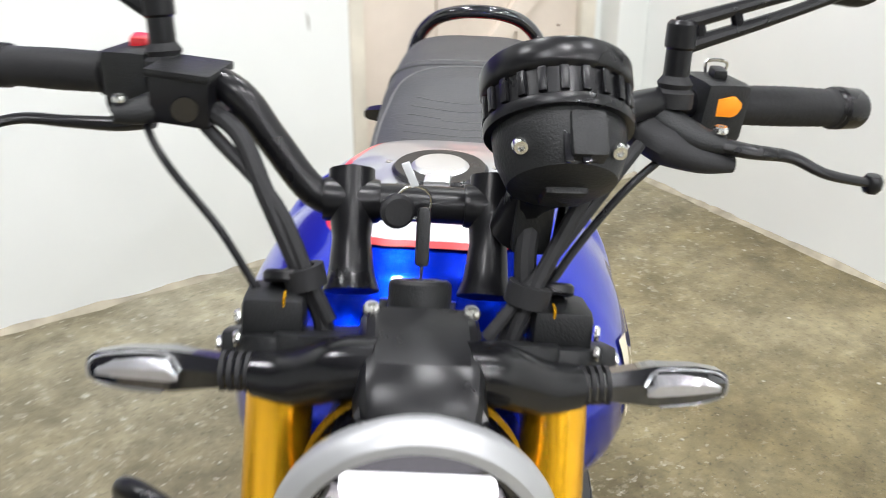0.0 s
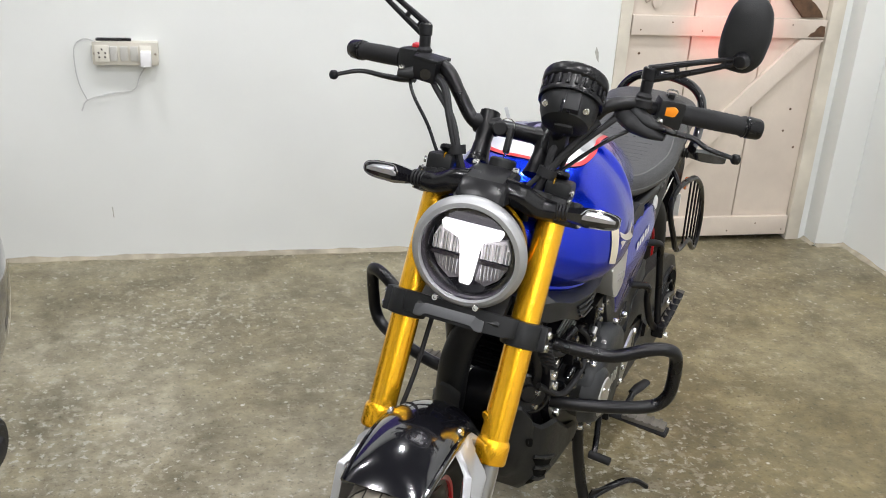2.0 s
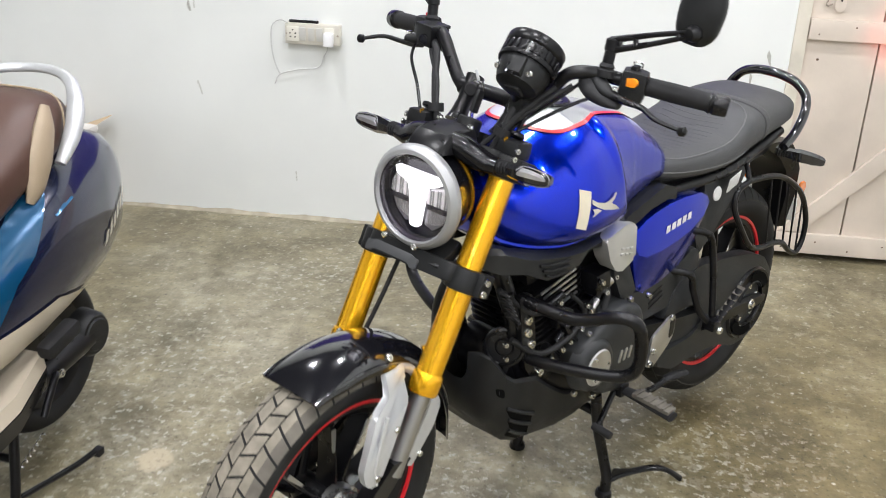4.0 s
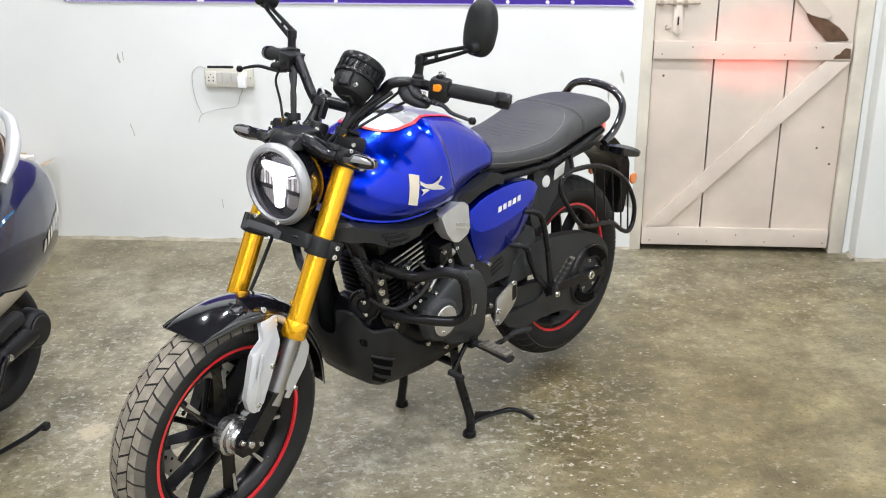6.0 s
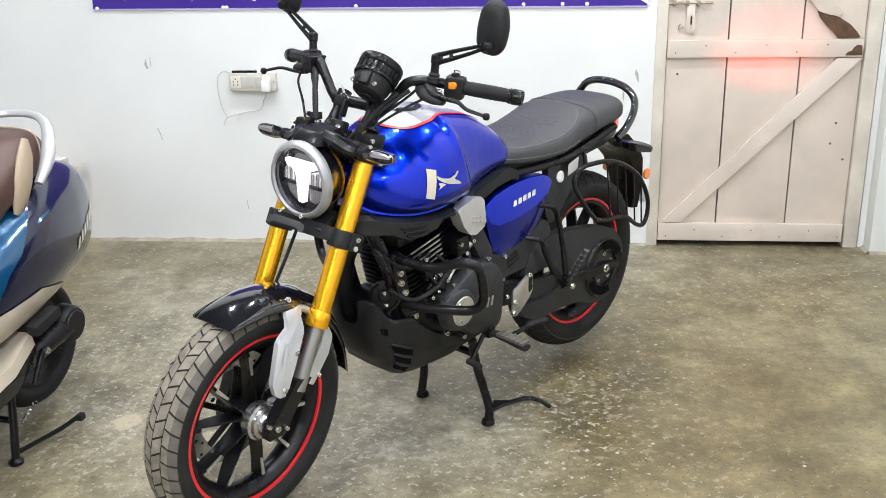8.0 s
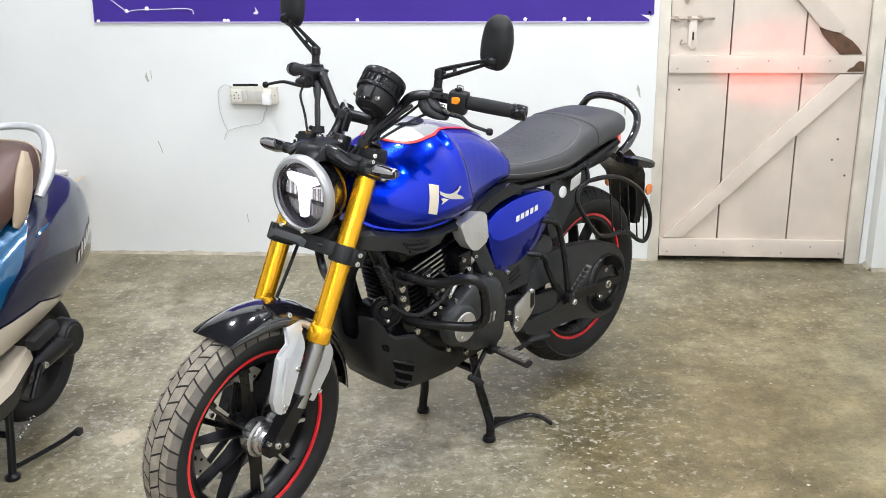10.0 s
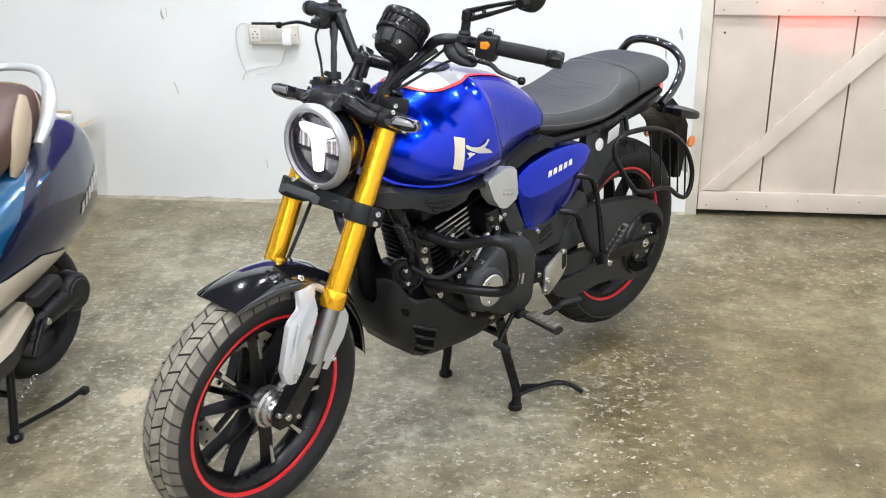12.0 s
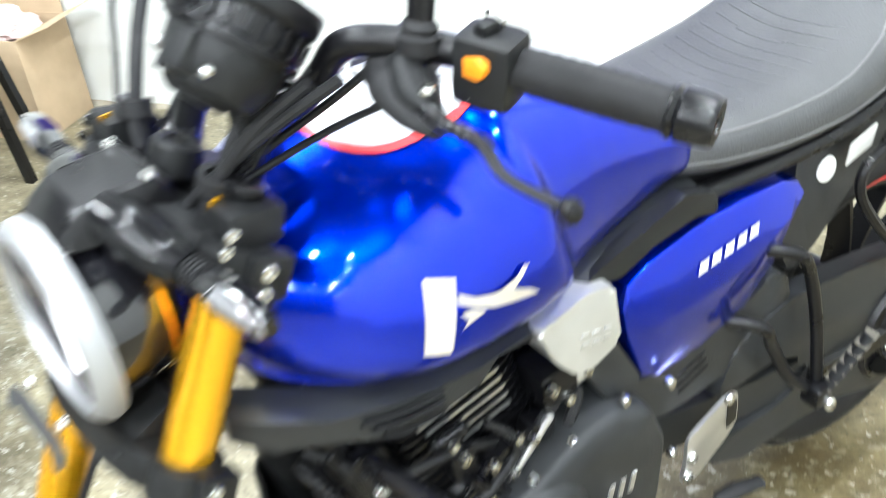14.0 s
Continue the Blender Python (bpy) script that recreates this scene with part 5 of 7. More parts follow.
for s in (1, -1):
    panel = bp("side_panel", panel_mesh(s), M_BLUE, "metallic blue side panel", smooth=28)
    # model badge: plain slanted bars
    side_bm = bmesh.new()
    side_bm.from_mesh(panel.data)
    side_bvh = bvhtree.BVHTree.FromBMesh(side_bm)
    for k in range(5):
        x, z = 0.098 + 0.0215 * k, 0.668 + 0.0030 * k
        o = [(s * x, z), (s * (x + 0.016), z + 0.002), (s * (x + 0.019), z + 0.018), (s * (x + 0.004), z + 0.016)]
        decal("badge_bar", o if s > 0 else o[::-1], (0, s * 0.3, 0), (-s, 0, 0), (0, 0, 1), M_BADGE, 0.0020, 0.02, panel, "silver badge bar", side_bvh)
    under = bp("side_cover", side_plate([(0.02, 0.560), (-0.03, 0.536), (-0.20, 0.562), (-0.262, 0.592), (-0.300, 0.560), (-0.285, 0.490), (-0.20, 0.458), (-0.06, 0.452), (0.01, 0.490)], s * 0.112, 0.040, 0.010, 0.02), M_COVER, "black plastic lower side cover")
    for k in range(3):
        bp("cover_rib", box((0.055, 0.004, 0.006), (-0.110 - 0.004 * k, s * 0.1325, 0.515 - 0.014 * k), 0.0015, rot=Matrix.Rotation(radians(18), 3, "Y")), M_BLACKSAT, parent=under)
    # intake cover, silver
    cov = bp("intake_cover", side_plate([(0.152, 0.722), (0.085, 0.741), (0.046, 0.734), (0.034, 0.652), (0.078, 0.632), (0.102, 0.638), (0.128, 0.668)], s * 0.136, 0.042, 0.008, 0.008), M_INTAKE if s > 0 else M_PLASTIC, "silver intake cover", smooth=30)
    # six small pale dots in two rows
    for k in range(6):
        bp("cover_dot", box((0.011, 0.003, 0.005), (0.088 - 0.016 * (k % 3), s * 0.1575, 0.686 - 0.013 * (k // 3) - 0.003 * (k % 3)), 0.001, rot=Matrix.Rotation(radians(-12), 3, "Y")), M_ALU, parent=cov)
    bp("intake_neck", side_plate([(0.078, 0.638), (0.040, 0.655), (0.021, 0.628), (-0.024, 0.544), (0.030, 0.538), (0.072, 0.610)], s * 0.120, 0.030, 0.008, 0.008), M_COVER, "black intake neck")

# seat ------------------------------------------------------------------------
SEAT = [(-0.055, 0.075, 0.790, 0.832, 0.5), (-0.085, 0.102, 0.775, 0.840, 0.45), (-0.15, 0.124, 0.766, 0.840, 0.42), (-0.25, 0.139, 0.760, 0.842, 0.42), (-0.34, 0.143, 0.760, 0.853, 0.42), (-0.40, 0.142, 0.768, 0.870, 0.42), (-0.45, 0.139, 0.778, 0.889, 0.45), (-0.54, 0.132, 0.792, 0.901, 0.45), (-0.63, 0.125, 0.804, 0.902, 0.45), (-0.682, 0.116, 0.812, 0.896, 0.47), (-0.702, 0.100, 0.826, 0.882, 0.5)]
rings = []
for k in range(71):
    x = -0.055 - (0.702 - 0.055) * k / 70
    w, zb, zt, mid = spline(SEAT, x)
    rings.append(super_ring(x, w, zb, zt, 48, 3.0, mid))
seat_bm = loft(rings)
seat_copy = seat_bm.copy()
bmesh.ops.recalc_face_normals(seat_copy, faces=seat_copy.faces)
SEAT_BVH = bvhtree.BVHTree.FromBMesh(seat_copy)
seat = bp("seat", seat_bm, M_SEAT, "black ribbed leatherette seat", smooth=60)


def on_seat(points, r, name, material, n=1, sink=0.0):
    out = []
    for p in smooth_path([V(q) for q in points], 10):
        hit, nor, _, _ = SEAT_BVH.find_nearest(p)
        out.append(hit + nor * sink)
    return bp(name, tube(out, r, 6, n=n), material, parent=seat)


# ribs over the rider's part, seams and stitching
for k in range(13):
    x = -0.115 - 0.0215 * k
    w = 0.088 + 0.018 * math.sin(k / 12 * 3.0)
    on_seat([(x - 0.012, -w, 0.92), (x, -w * 0.5, 0.92), (x + 0.006, 0, 0.92), (x, w * 0.5, 0.92), (x - 0.012, w, 0.92)], 0.0027, "seat_rib", M_SEAT, sink=-0.0018)
rider = [(-0.085, 0.088, 0.86), (-0.14, 0.116, 0.84), (-0.22, 0.130, 0.835), (-0.33, 0.134, 0.835), (-0.42, 0.122, 0.870), (-0.466, 0.085, 0.91)]
on_seat(rider + [(-0.478, 0.0, 0.94)] + [(x, -y, z) for x, y, z in rider[::-1]], 0.0019, "seat_seam", M_THREAD)
piping = [(-0.512, 0.150, 0.795), (-0.505, 0.145, 0.86), (-0.488, 0.09, 0.93)]
on_seat(piping + [(-0.482, 0, 0.95)] + [(x, -y, z) for x, y, z in piping[::-1]], 0.0032, "seat_piping", M_SEAT)
on_seat([(x - 0.020, y, z) for x, y, z in piping] + [(-0.502, 0, 0.95)] + [(x - 0.020, -y, z) for x, y, z in piping[::-1]], 0.0014, "seat_stitch", M_THREAD)
on_seat([(-0.10, 0.12, 0.80), (-0.22, 0.15, 0.79), (-0.34, 0.15, 0.79), (-0.42, 0.15, 0.80)], 0.0014, "seat_stitch", M_THREAD)

bp("seat_base", loft([[(x, -w, z0), (x, -w * 0.96, z1), (x, w * 0.96, z1), (x, w, z0)] for x, w, z0, z1 in ((-0.06, 0.080, 0.752, 0.808), (-0.20, 0.106, 0.748, 0.795), (-0.38, 0.116, 0.748, 0.800), (-0.52, 0.106, 0.762, 0.822), (-0.66, 0.090, 0.790, 0.838))]), M_BLACKSAT, "black seat base", parent=seat)
# tail ------------------------------------------------------------------------
half_grab = [(-0.634, 0.130, 0.768), (-0.690, 0.128, 0.796), (-0.738, 0.121, 0.838), (-0.756, 0.108, 0.876), (-0.752, 0.080, 0.906), (-0.744, 0.042, 0.921)]
grab = bp("grab_rail", tube(half_grab + [(-0.741, 0, 0.925)] + [(x, -y, z) for x, y, z in half_grab[::-1]], 0.0125, 14), M_BLACKGLOSS, "gloss black tubular grab rail")
for s in (1, -1):
    bp("seat_rail", tube([(0.0, s * 0.095, 0.748), (-0.15, s * 0.112, 0.752), (-0.35, s * 0.118, 0.752), (-0.50, s * 0.112, 0.772), (-0.66, s * 0.100, 0.800)], 0.0125, 12), M_BLACKSAT, "black seat rail")
    plate_o = [(-0.300, 0.742), (-0.42, 0.752), (-0.50, 0.740), (-0.47, 0.69), (-0.36, 0.575), (-0.315, 0.55), (-0.29, 0.60), (-0.300, 0.69)]
    bp("tail_side", side_plate(plate_o, s * 0.100, 0.024, 0.005, 0.015), M_COVER, "black plastic tail side")
tag = bp("tag_disc", lathe([(0, 0), (0.018, 0), (0.018, 0.003), (0.015, 0.005), (0, 0.005)], 24, along((0, 1, 0.1), (-0.360, 0.112, 0.697))), M_PAPER, "pale round reflector")
bp("paper_tag", plate(round_outline([(-0.026, -0.022), (0.026, -0.022), (0.026, 0.022), (-0.026, 0.022)], 0.003, 2), 0.0015, Matrix.Translation((-0.402, 0.130, 0.724)) @ Matrix.Rotation(radians(16), 4, "Y") @ Matrix.Rotation(radians(-14), 4, "X") @ SIDE), M_PAPER, "crumpled white paper tag")
tailc = bp("tail_cowl", loft([[(x, -w, z0), (x, -w * 0.9, z1 - 0.01), (x, -w * 0.6, z1), (x, w * 0.6, z1), (x, w * 0.9, z1 - 0.01), (x, w, z0)] for x, w, z0, z1 in ((-0.50, 0.100, 0.735, 0.79), (-0.62, 0.092, 0.745, 0.822), (-0.70, 0.075, 0.760, 0.820), (-0.745, 0.055, 0.768, 0.800))]), M_BLACKSAT, "black tail cowl")
bp("tail_light", loft([[(x, -w, z0), (x, -w, z1), (x, w, z1), (x, w, z0)] for x, w, z0, z1 in ((-0.735, 0.056, 0.768, 0.802), (-0.762, 0.050, 0.768, 0.798), (-0.775, 0.036, 0.772, 0.790))]), M_TAILRED, "red tail light lens", parent=tailc)
hang = bp("rear_mudguard", loft([[(x - t, -w, z), (x + t, -w * 0.8, z), (x + t, w * 0.8, z), (x - t, w, z)] for x, t, w, z in ((-0.71, 0.060, 0.085, 0.752), (-0.765, 0.050, 0.078, 0.722), (-0.822, 0.038, 0.074, 0.690), (-0.868, 0.026, 0.072, 0.640), (-0.893, 0.013, 0.068, 0.560), (-0.900, 0.011, 0.052, 0.455))]), M_BLACKSAT, "black rear mudguard and plate hanger")
npl = bp("number_plate", box((0.004, 0.15, 0.075), (-0.918, 0.0, 0.510), 0.002, rot=Matrix.Rotation(radians(8), 3, "Y")), M_PAPER, "white number plate", parent=hang)
bp("reflector", lathe([(0, 0), (0.018, 0), (0.020, 0.004), (0.018, 0.008), (0, 0.010)], 20, along((0, 1, 0), (-0.905, 0.080, 0.585))), M_AMBER, "orange side reflector", parent=hang)
bp("reflector", lathe([(0, 0), (0.018, 0), (0.020, 0.004), (0.018, 0.008), (0, 0.010)], 20, along((0, -1, 0), (-0.905, -0.080, 0.585))), M_AMBER, "orange side reflector", parent=hang)
for s in (1, -1):
    indicator((-0.690, s * 0.085, 0.738), (-0.725, s * 0.208, 0.728), -1, False)

# saree guard
guard_loop = [(-0.441, 0.150, 0.722), (-0.52, 0.158, 0.720), (-0.595, 0.160, 0.704), (-0.68, 0.160, 0.664), (-0.745, 0.160, 0.615), (-0.795, 0.160, 0.540), (-0.800, 0.160, 0.480), (-0.775, 0.160, 0.448), (-0.730, 0.160, 0.462), (-0.67, 0.160, 0.502), (-0.612, 0.160, 0.516), (-0.55, 0.160, 0.520), (-0.49, 0.160, 0.540), (-0.430, 0.158, 0.600), (-0.388, 0.150, 0.665), (-0.395, 0.148, 0.705), (-0.441, 0.150, 0.722)]
sg = bp("saree_guard", tube(guard_loop, 0.0075, 10), M_BLACKSAT, "black wire saree guard")
for x, zt, xl, zl in ((-0.540, 0.716, -0.577, 0.522), (-0.594, 0.704, -0.626, 0.512), (-0.645, 0.682, -0.678, 0.496), (-0.697, 0.652, -0.726, 0.464), (-0.748, 0.610, -0.768, 0.452)):
    bp("guard_wire", rod((x, 0.160, zt), (xl, 0.160, zl), 0.0028, 8), M_BLACKSAT, parent=sg)
bp("guard_stay", tube([(-0.441, 0.150, 0.722), (-0.46, 0.130, 0.745), (-0.48, 0.105, 0.765)], 0.007, 8), M_BLACKSAT, parent=sg)

# swingarm, chain case ----------------------------------------------------------
case = bp("chain_case", side_plate([(-0.16, 0.420), (-0.20, 0.505), (-0.30, 0.530), (-0.45, 0.512), (-0.56, 0.492), (-0.64, 0.462), (-0.695, 0.405), (-0.705, 0.335), (-0.680, 0.268), (-0.620, 0.222), (-0.545, 0.222), (-0.46, 0.255), (-0.36, 0.268), (-0.24, 0.262), (-0.16, 0.300), (-0.15, 0.335), (-0.22, 0.330), (-0.30, 0.330), (-0.36, 0.352), (-0.35, 0.400), (-0.28, 0.430)], 0.118, 0.034, 0.010, 0.02), M_COVER, "black plastic chain case", smooth=45)
bp("case_ring", lathe([(0.060, -0.006), (0.100, -0.006), (0.104, 0.0), (0.100, 0.008), (0.088, 0.004), (0.070, 0.004), (0.062, 0.010), (0.060, 0.006)], 48, along((0, 1, 0), (-0.587, 0.136, 0.340)), closed=True), M_BLACKSAT, parent=case)
bp("sprocket", lathe([(0.0, 0), (0.058, 0), (0.058, 0.004), (0, 0.004)], 40, along((0, 1, 0), (-0.587, 0.128, 0.340))), M_BLACKGLOSS, parent=case)
for k in range(5):
    a = 2 * math.pi * k / 5 + 0.3
    bp("bolt", bolt_head((-0.587 + 0.048 * math.cos(a), 0.132, 0.340 + 0.048 * math.sin(a)), (0, 1, 0), 0.008, 0.007), M_STEEL, parent=case)
for s in (1, -1):
    arm = bp("swingarm", loft([[(x, s * (y - 0.014), z - h), (x, s * (y + 0.014), z - h), (x, s * (y + 0.014), z + h), (x, s * (y - 0.014), z + h)] for x, y, z, h in ((-0.08, 0.095, 0.385, 0.035), (-0.25, 0.110, 0.365, 0.032), (-0.45, 0.120, 0.350, 0.026), (-0.60, 0.125, 0.340, 0.022), (-0.655, 0.125, 0.338, 0.014))]), M_COVER, "black box-section swingarm")
nut = bp("axle_nut", lathe([(0, 0.010), (0.008, 0.010), (0.009, 0.004), (0.014, 0.004), (0.016, 0), (0.0165, -0.012), (0, -0.012)], 12, along((0, 1, 0), (-0.583, 0.148, 0.342))), M_STEEL, "bright rear axle nut")
bp("shock", rod((-0.20, 0.0, 0.44), (-0.10, 0.0, 0.70), 0.032, 16), M_BLACKSAT, "black shock absorber")

# openings in the case are flat black arcs with the shade in their colour
for a0, a1, r0, r1 in ((0.5, 1.9, 0.066, 0.092), (3.6, 4.9, 0.066, 0.092)):
    bp("case_opening", lathe([(r0, 0), (r1, 0), (r1, 0.002), (r0, 0.002)], 14, Matrix.Translation((-0.587, 0.1435, 0.340)) @ Matrix.Rotation(radians(-90), 4, "X"), arc=(a0, a1), closed=True), M_DEEP, parent=case)
bp("case_bar", loft([[(x, y, z - h), (x, y + 0.010, z - h * 0.7), (x, y + 0.010, z + h * 0.7), (x, y, z + h)] for x, y, z, h in ((-0.36, 0.134, 0.352, 0.022), (-0.48, 0.139, 0.346, 0.020), (-0.60, 0.141, 0.341, 0.020), (-0.66, 0.140, 0.338, 0.012))]), M_BLACKSAT, "black swingarm end", parent=case)
# pillion pegs and their tubular hangers
for s in (1, -1):
    bp("peg_hanger", tube([(-0.220, s * 0.125, 0.642), (-0.262, s * 0.160, 0.632), (-0.290, s * 0.162, 0.590), (-0.312, s * 0.168, 0.500), (-0.318, s * 0.178, 0.405)], 0.0088, 12), M_BLACKSAT, "black tubular peg hanger")
    bp("peg_hanger", tube([(-0.175, s * 0.125, 0.550), (-0.210, s * 0.160, 0.540), (-0.235, s * 0.160, 0.495), (-0.268, s * 0.168, 0.430), (-0.305, s * 0.178, 0.392)], 0.0088, 12), M_BLACKSAT, "black tubular peg hanger")
    peg = bp("pillion_peg", tube([(-0.318, s * 0.188, 0.385), (-0.340, s * 0.200, 0.425), (-0.370, s * 0.212, 0.475)], [0.013, 0.0125, 0.011], 12, flat=0.6), M_RUBBER, "folded pillion footpeg")
    for k in range(6):
        p = V((-0.328, s * 0.193, 0.402)).lerp(V((-0.368, s * 0.211, 0.470)), k / 5)
        bp("peg_rib", box((0.030, 0.020, 0.004), p, 0.001, rot=Matrix.Rotation(radians(28), 3, "Y")), M_SHOULDER, parent=peg)
    bp("peg_pivot", box((0.034, 0.030, 0.030), (-0.312, s * 0.186, 0.388), 0.005), M_BLACKSAT, parent=peg)
    bp("bolt", bolt_head((-0.322, s * 0.201, 0.372), (0, s, 0), 0.010, 0.007), M_STEEL, parent=peg)
    # heel plate
    hp = bp("heel_plate", side_plate([(-0.092, 0.410), (-0.161, 0.444), (-0.183, 0.444), (-0.186, 0.390), (-0.169, 0.367), (-0.113, 0.325), (-0.085, 0.332), (-0.092, 0.363)], s * 0.152, 0.006, 0.0015, 0.010), M_ALU, "silver heel plate")
    bp("heel_slot", side_plate([(-0.163, 0.432), (-0.181, 0.434), (-0.183, 0.392), (-0.165, 0.384)], s * 0.1535, 0.005, 0, 0.006), M_BLACKSAT, parent=hp)
    for x, z in ((-0.095, 0.340), (-0.101, 0.372), (-0.163, 0.442)):
        bp("bolt", bolt_head((x, s * 0.155, z), (0, s, 0), 0.0085, 0.006), M_STEEL, parent=hp)
    # rider's pegs
    peg = bp("footpeg", tube([(0.020, s * 0.160, 0.318), (0.021, s * 0.192, 0.322), (0.028, s * 0.304, 0.318)], [0.012, 0.016, 0.017], 12, flat=0.6), M_RUBBER, "rider's rubber footpeg")
    bp("peg_tread", box((0.034, 0.098, 0.010), (0.025, s * 0.250, 0.330), 0.004, rot=Matrix.Rotation(radians(-s * 2), 3, "X")), M_SHOULDER, parent=peg)
    for k in range(5):
        bp("peg_rib", box((0.036, 0.006, 0.005), (0.025, s * (0.212 + 0.018 * k), 0.3365 - 0.0006 * k), 0.001), M_SHOULDER, parent=peg)
    bp("peg_pivot", box((0.030, 0.030, 0.032), (0.022, s * 0.158, 0.322), 0.005), M_BLACKSAT, parent=peg)

# engine ------------------------------------------------------------------------
eng = bp("engine", loft([[(x, -w, z0), (x, -w, z1 - 0.02), (x, -w + 0.02, z1), (x, w - 0.02, z1), (x, w, z1 - 0.02), (x, w, z0)] for x, w, z0, z1 in ((-0.13, 0.085, 0.335, 0.455), (-0.06, 0.110, 0.300, 0.500), (0.08, 0.118, 0.290, 0.520), (0.20, 0.110, 0.300, 0.500), (0.27, 0.085, 0.330, 0.460))]), M_BLACKSAT, "black single-cylinder engine", smooth=30)
# left cover
CO = [(0.165, 0.500), (0.095, 0.538), (0.038, 0.545), (-0.015, 0.525), (-0.045, 0.455), (-0.036, 0.338), (0.005, 0.314), (0.105, 0.338), (0.178, 0.391), (0.204, 0.440), (0.206, 0.484)]
o = round_outline(CO, 0.02, 4)
rings = []
cx, cz = 0.07, 0.43
for y, k in ((0.100, 1.03), (0.150, 1.0), (0.160, 0.97), (0.166, 0.90), (0.168, 0.5)):
    rings.append([(cx + (x - cx) * k, y, cz + (z - cz) * k) for x, z in o])
cover = bp("clutch_cover", loft(rings), M_COVER, "matt charcoal clutch cover", parent=eng, smooth=40)
bp("round_cover", lathe([(0.0, 0.006), (0.046, 0.005), (0.054, 0.002), (0.060, -0.006), (0.066, -0.03), (0.0, -0.03)], 40, along((0, 1, 0), (0.153, 0.174, 0.434))), M_COVER, "round charcoal engine cover", parent=eng)
bp("cover_disc", lathe([(0.0, 0.004), (0.040, 0.003), (0.043, 0.0), (0.0, 0.0)], 40, along((0, 1, 0), (0.153, 0.179, 0.434))), M_ALU, "brushed silver cover disc", parent=eng)
for k in range(3):
    a = 2 * math.pi * k / 3 + 1.0
    bp("bolt", bolt_head((0.153 + 0.030 * math.cos(a), 0.182, 0.434 + 0.030 * math.sin(a)), (0, 1, 0), 0.004, 0.003), M_STEEL, parent=eng)
for k in range(3):
    x = 0.064 - 0.018 * k
    bp("maker_mark", side_plate([(x, 0.408), (x - 0.008, 0.408), (x - 0.014, 0.436), (x - 0.006, 0.436)], 0.1690, 0.003, 0.0006), M_ALU, "pale maker's bar", parent=eng)
for x, z in ((0.192, 0.372), (0.200, 0.462), (0.160, 0.505), (0.10, 0.528), (0.02, 0.545), (-0.055, 0.53), (-0.068, 0.40), (0.03, 0.352), (0.12, 0.338)):
    bp("bolt", bolt_head((x, 0.146, z), (0, 1, 0), 0.0075, 0.010), M_STEEL, parent=eng)
# right cover
bp("right_cover", lathe([(0, 0.03), (0.07, 0.028), (0.085, 0.015), (0.09, -0.02), (0, -0.02)], 36, along((0, -1, 0), (0.10, -0.125, 0.42))), M_PLASTIC, "black right engine cover", parent=eng)
# cylinder, leaning ahead
CY = V((math.sin(radians(14)), 0, math.cos(radians(14))))
CB = V((0.184, 0, 0.484))
CMAT = Matrix.Translation(CB) @ Matrix.Rotation(radians(14), 4, "Y")
cyl = bp("cylinder", lathe([(0.0, 0), (0.058, 0), (0.058, 0.185), (0.0, 0.185)], 32, CMAT), M_BLACKSAT, "finned black cylinder", parent=None)
for k in range(9):
    z = 0.028 + 0.0150 * k
    fin = plate(round_outline([(-0.088, -0.096), (0.088, -0.096), (0.088, 0.096), (-0.088, 0.096)], 0.025, 4), 0.0045, CMAT @ Matrix.Translation((0, 0, z)), 0.001)
    bp("fin", fin, M_BLACKSAT, parent=cyl)
    if 4 <= k <= 8:
        for s in (1, -1):
            e = plate([(-0.058, -0.002), (0.055 - 0.006 * (8 - k), -0.002), (0.055 - 0.006 * (8 - k), 0.002), (-0.058, 0.002)], 0.0045, CMAT @ Matrix.Translation((0.0, s * 0.0965, z)))
            bp("fin_edge", e, M_ALU, "machined fin edge", parent=cyl)
head = box((0.160, 0.170, 0.070), (0, 0, 0.205), 0.015)
bmesh.ops.transform(head, matrix=CMAT, verts=head.verts)
bp("cylinder_head", head, M_BLACKSAT, "black cylinder head", parent=cyl)
# front of the engine: starter, spring, hoses and a row of bolts
bp("front_boss", rod((0.30, -0.07, 0.445), (0.30, 0.085, 0.445), 0.052, 28, bev=0.008), M_BLACKSAT, "round black boss", parent=eng)
HM = along((0.78, 0.58, 0.12), (0.352, 0.078, 0.514))
horn = bp("horn", lathe([(0, -0.030), (0.018, -0.030), (0.020, -0.012), (0.038, -0.008), (0.0425, -0.003), (0.0435, 0.004), (0.0425, 0.010), (0.037, 0.012), (0.034, 0.008), (0.020, 0.006), (0.016, 0.010), (0, 0.011)], 40, HM), M_BLACKSAT, "round black horn")
bp("horn_bracket", tube([(0.336, 0.066, 0.512), (0.325, 0.070, 0.540), (0.335, 0.090, 0.572)], 0.006, 8, flat=0.5), M_BLACKSAT, parent=horn)
bp("engine_bracket", side_plate([(0.365, 0.640), (0.325, 0.640), (0.305, 0.540), (0.290, 0.480), (0.262, 0.430), (0.290, 0.420), (0.328, 0.470), (0.348, 0.550)], 0.108, 0.018, 0.004, 0.01), M_BLACKSAT, "black engine mounting bracket", parent=eng)
for x, z in ((0.336, 0.584), (0.333, 0.555), (0.319, 0.525), (0.315, 0.486), (0.282, 0.446)):
    bp("bolt", bolt_head((x, 0.115, z), (0, 1, 0), 0.0105, 0.010), M_STEEL, parent=eng)
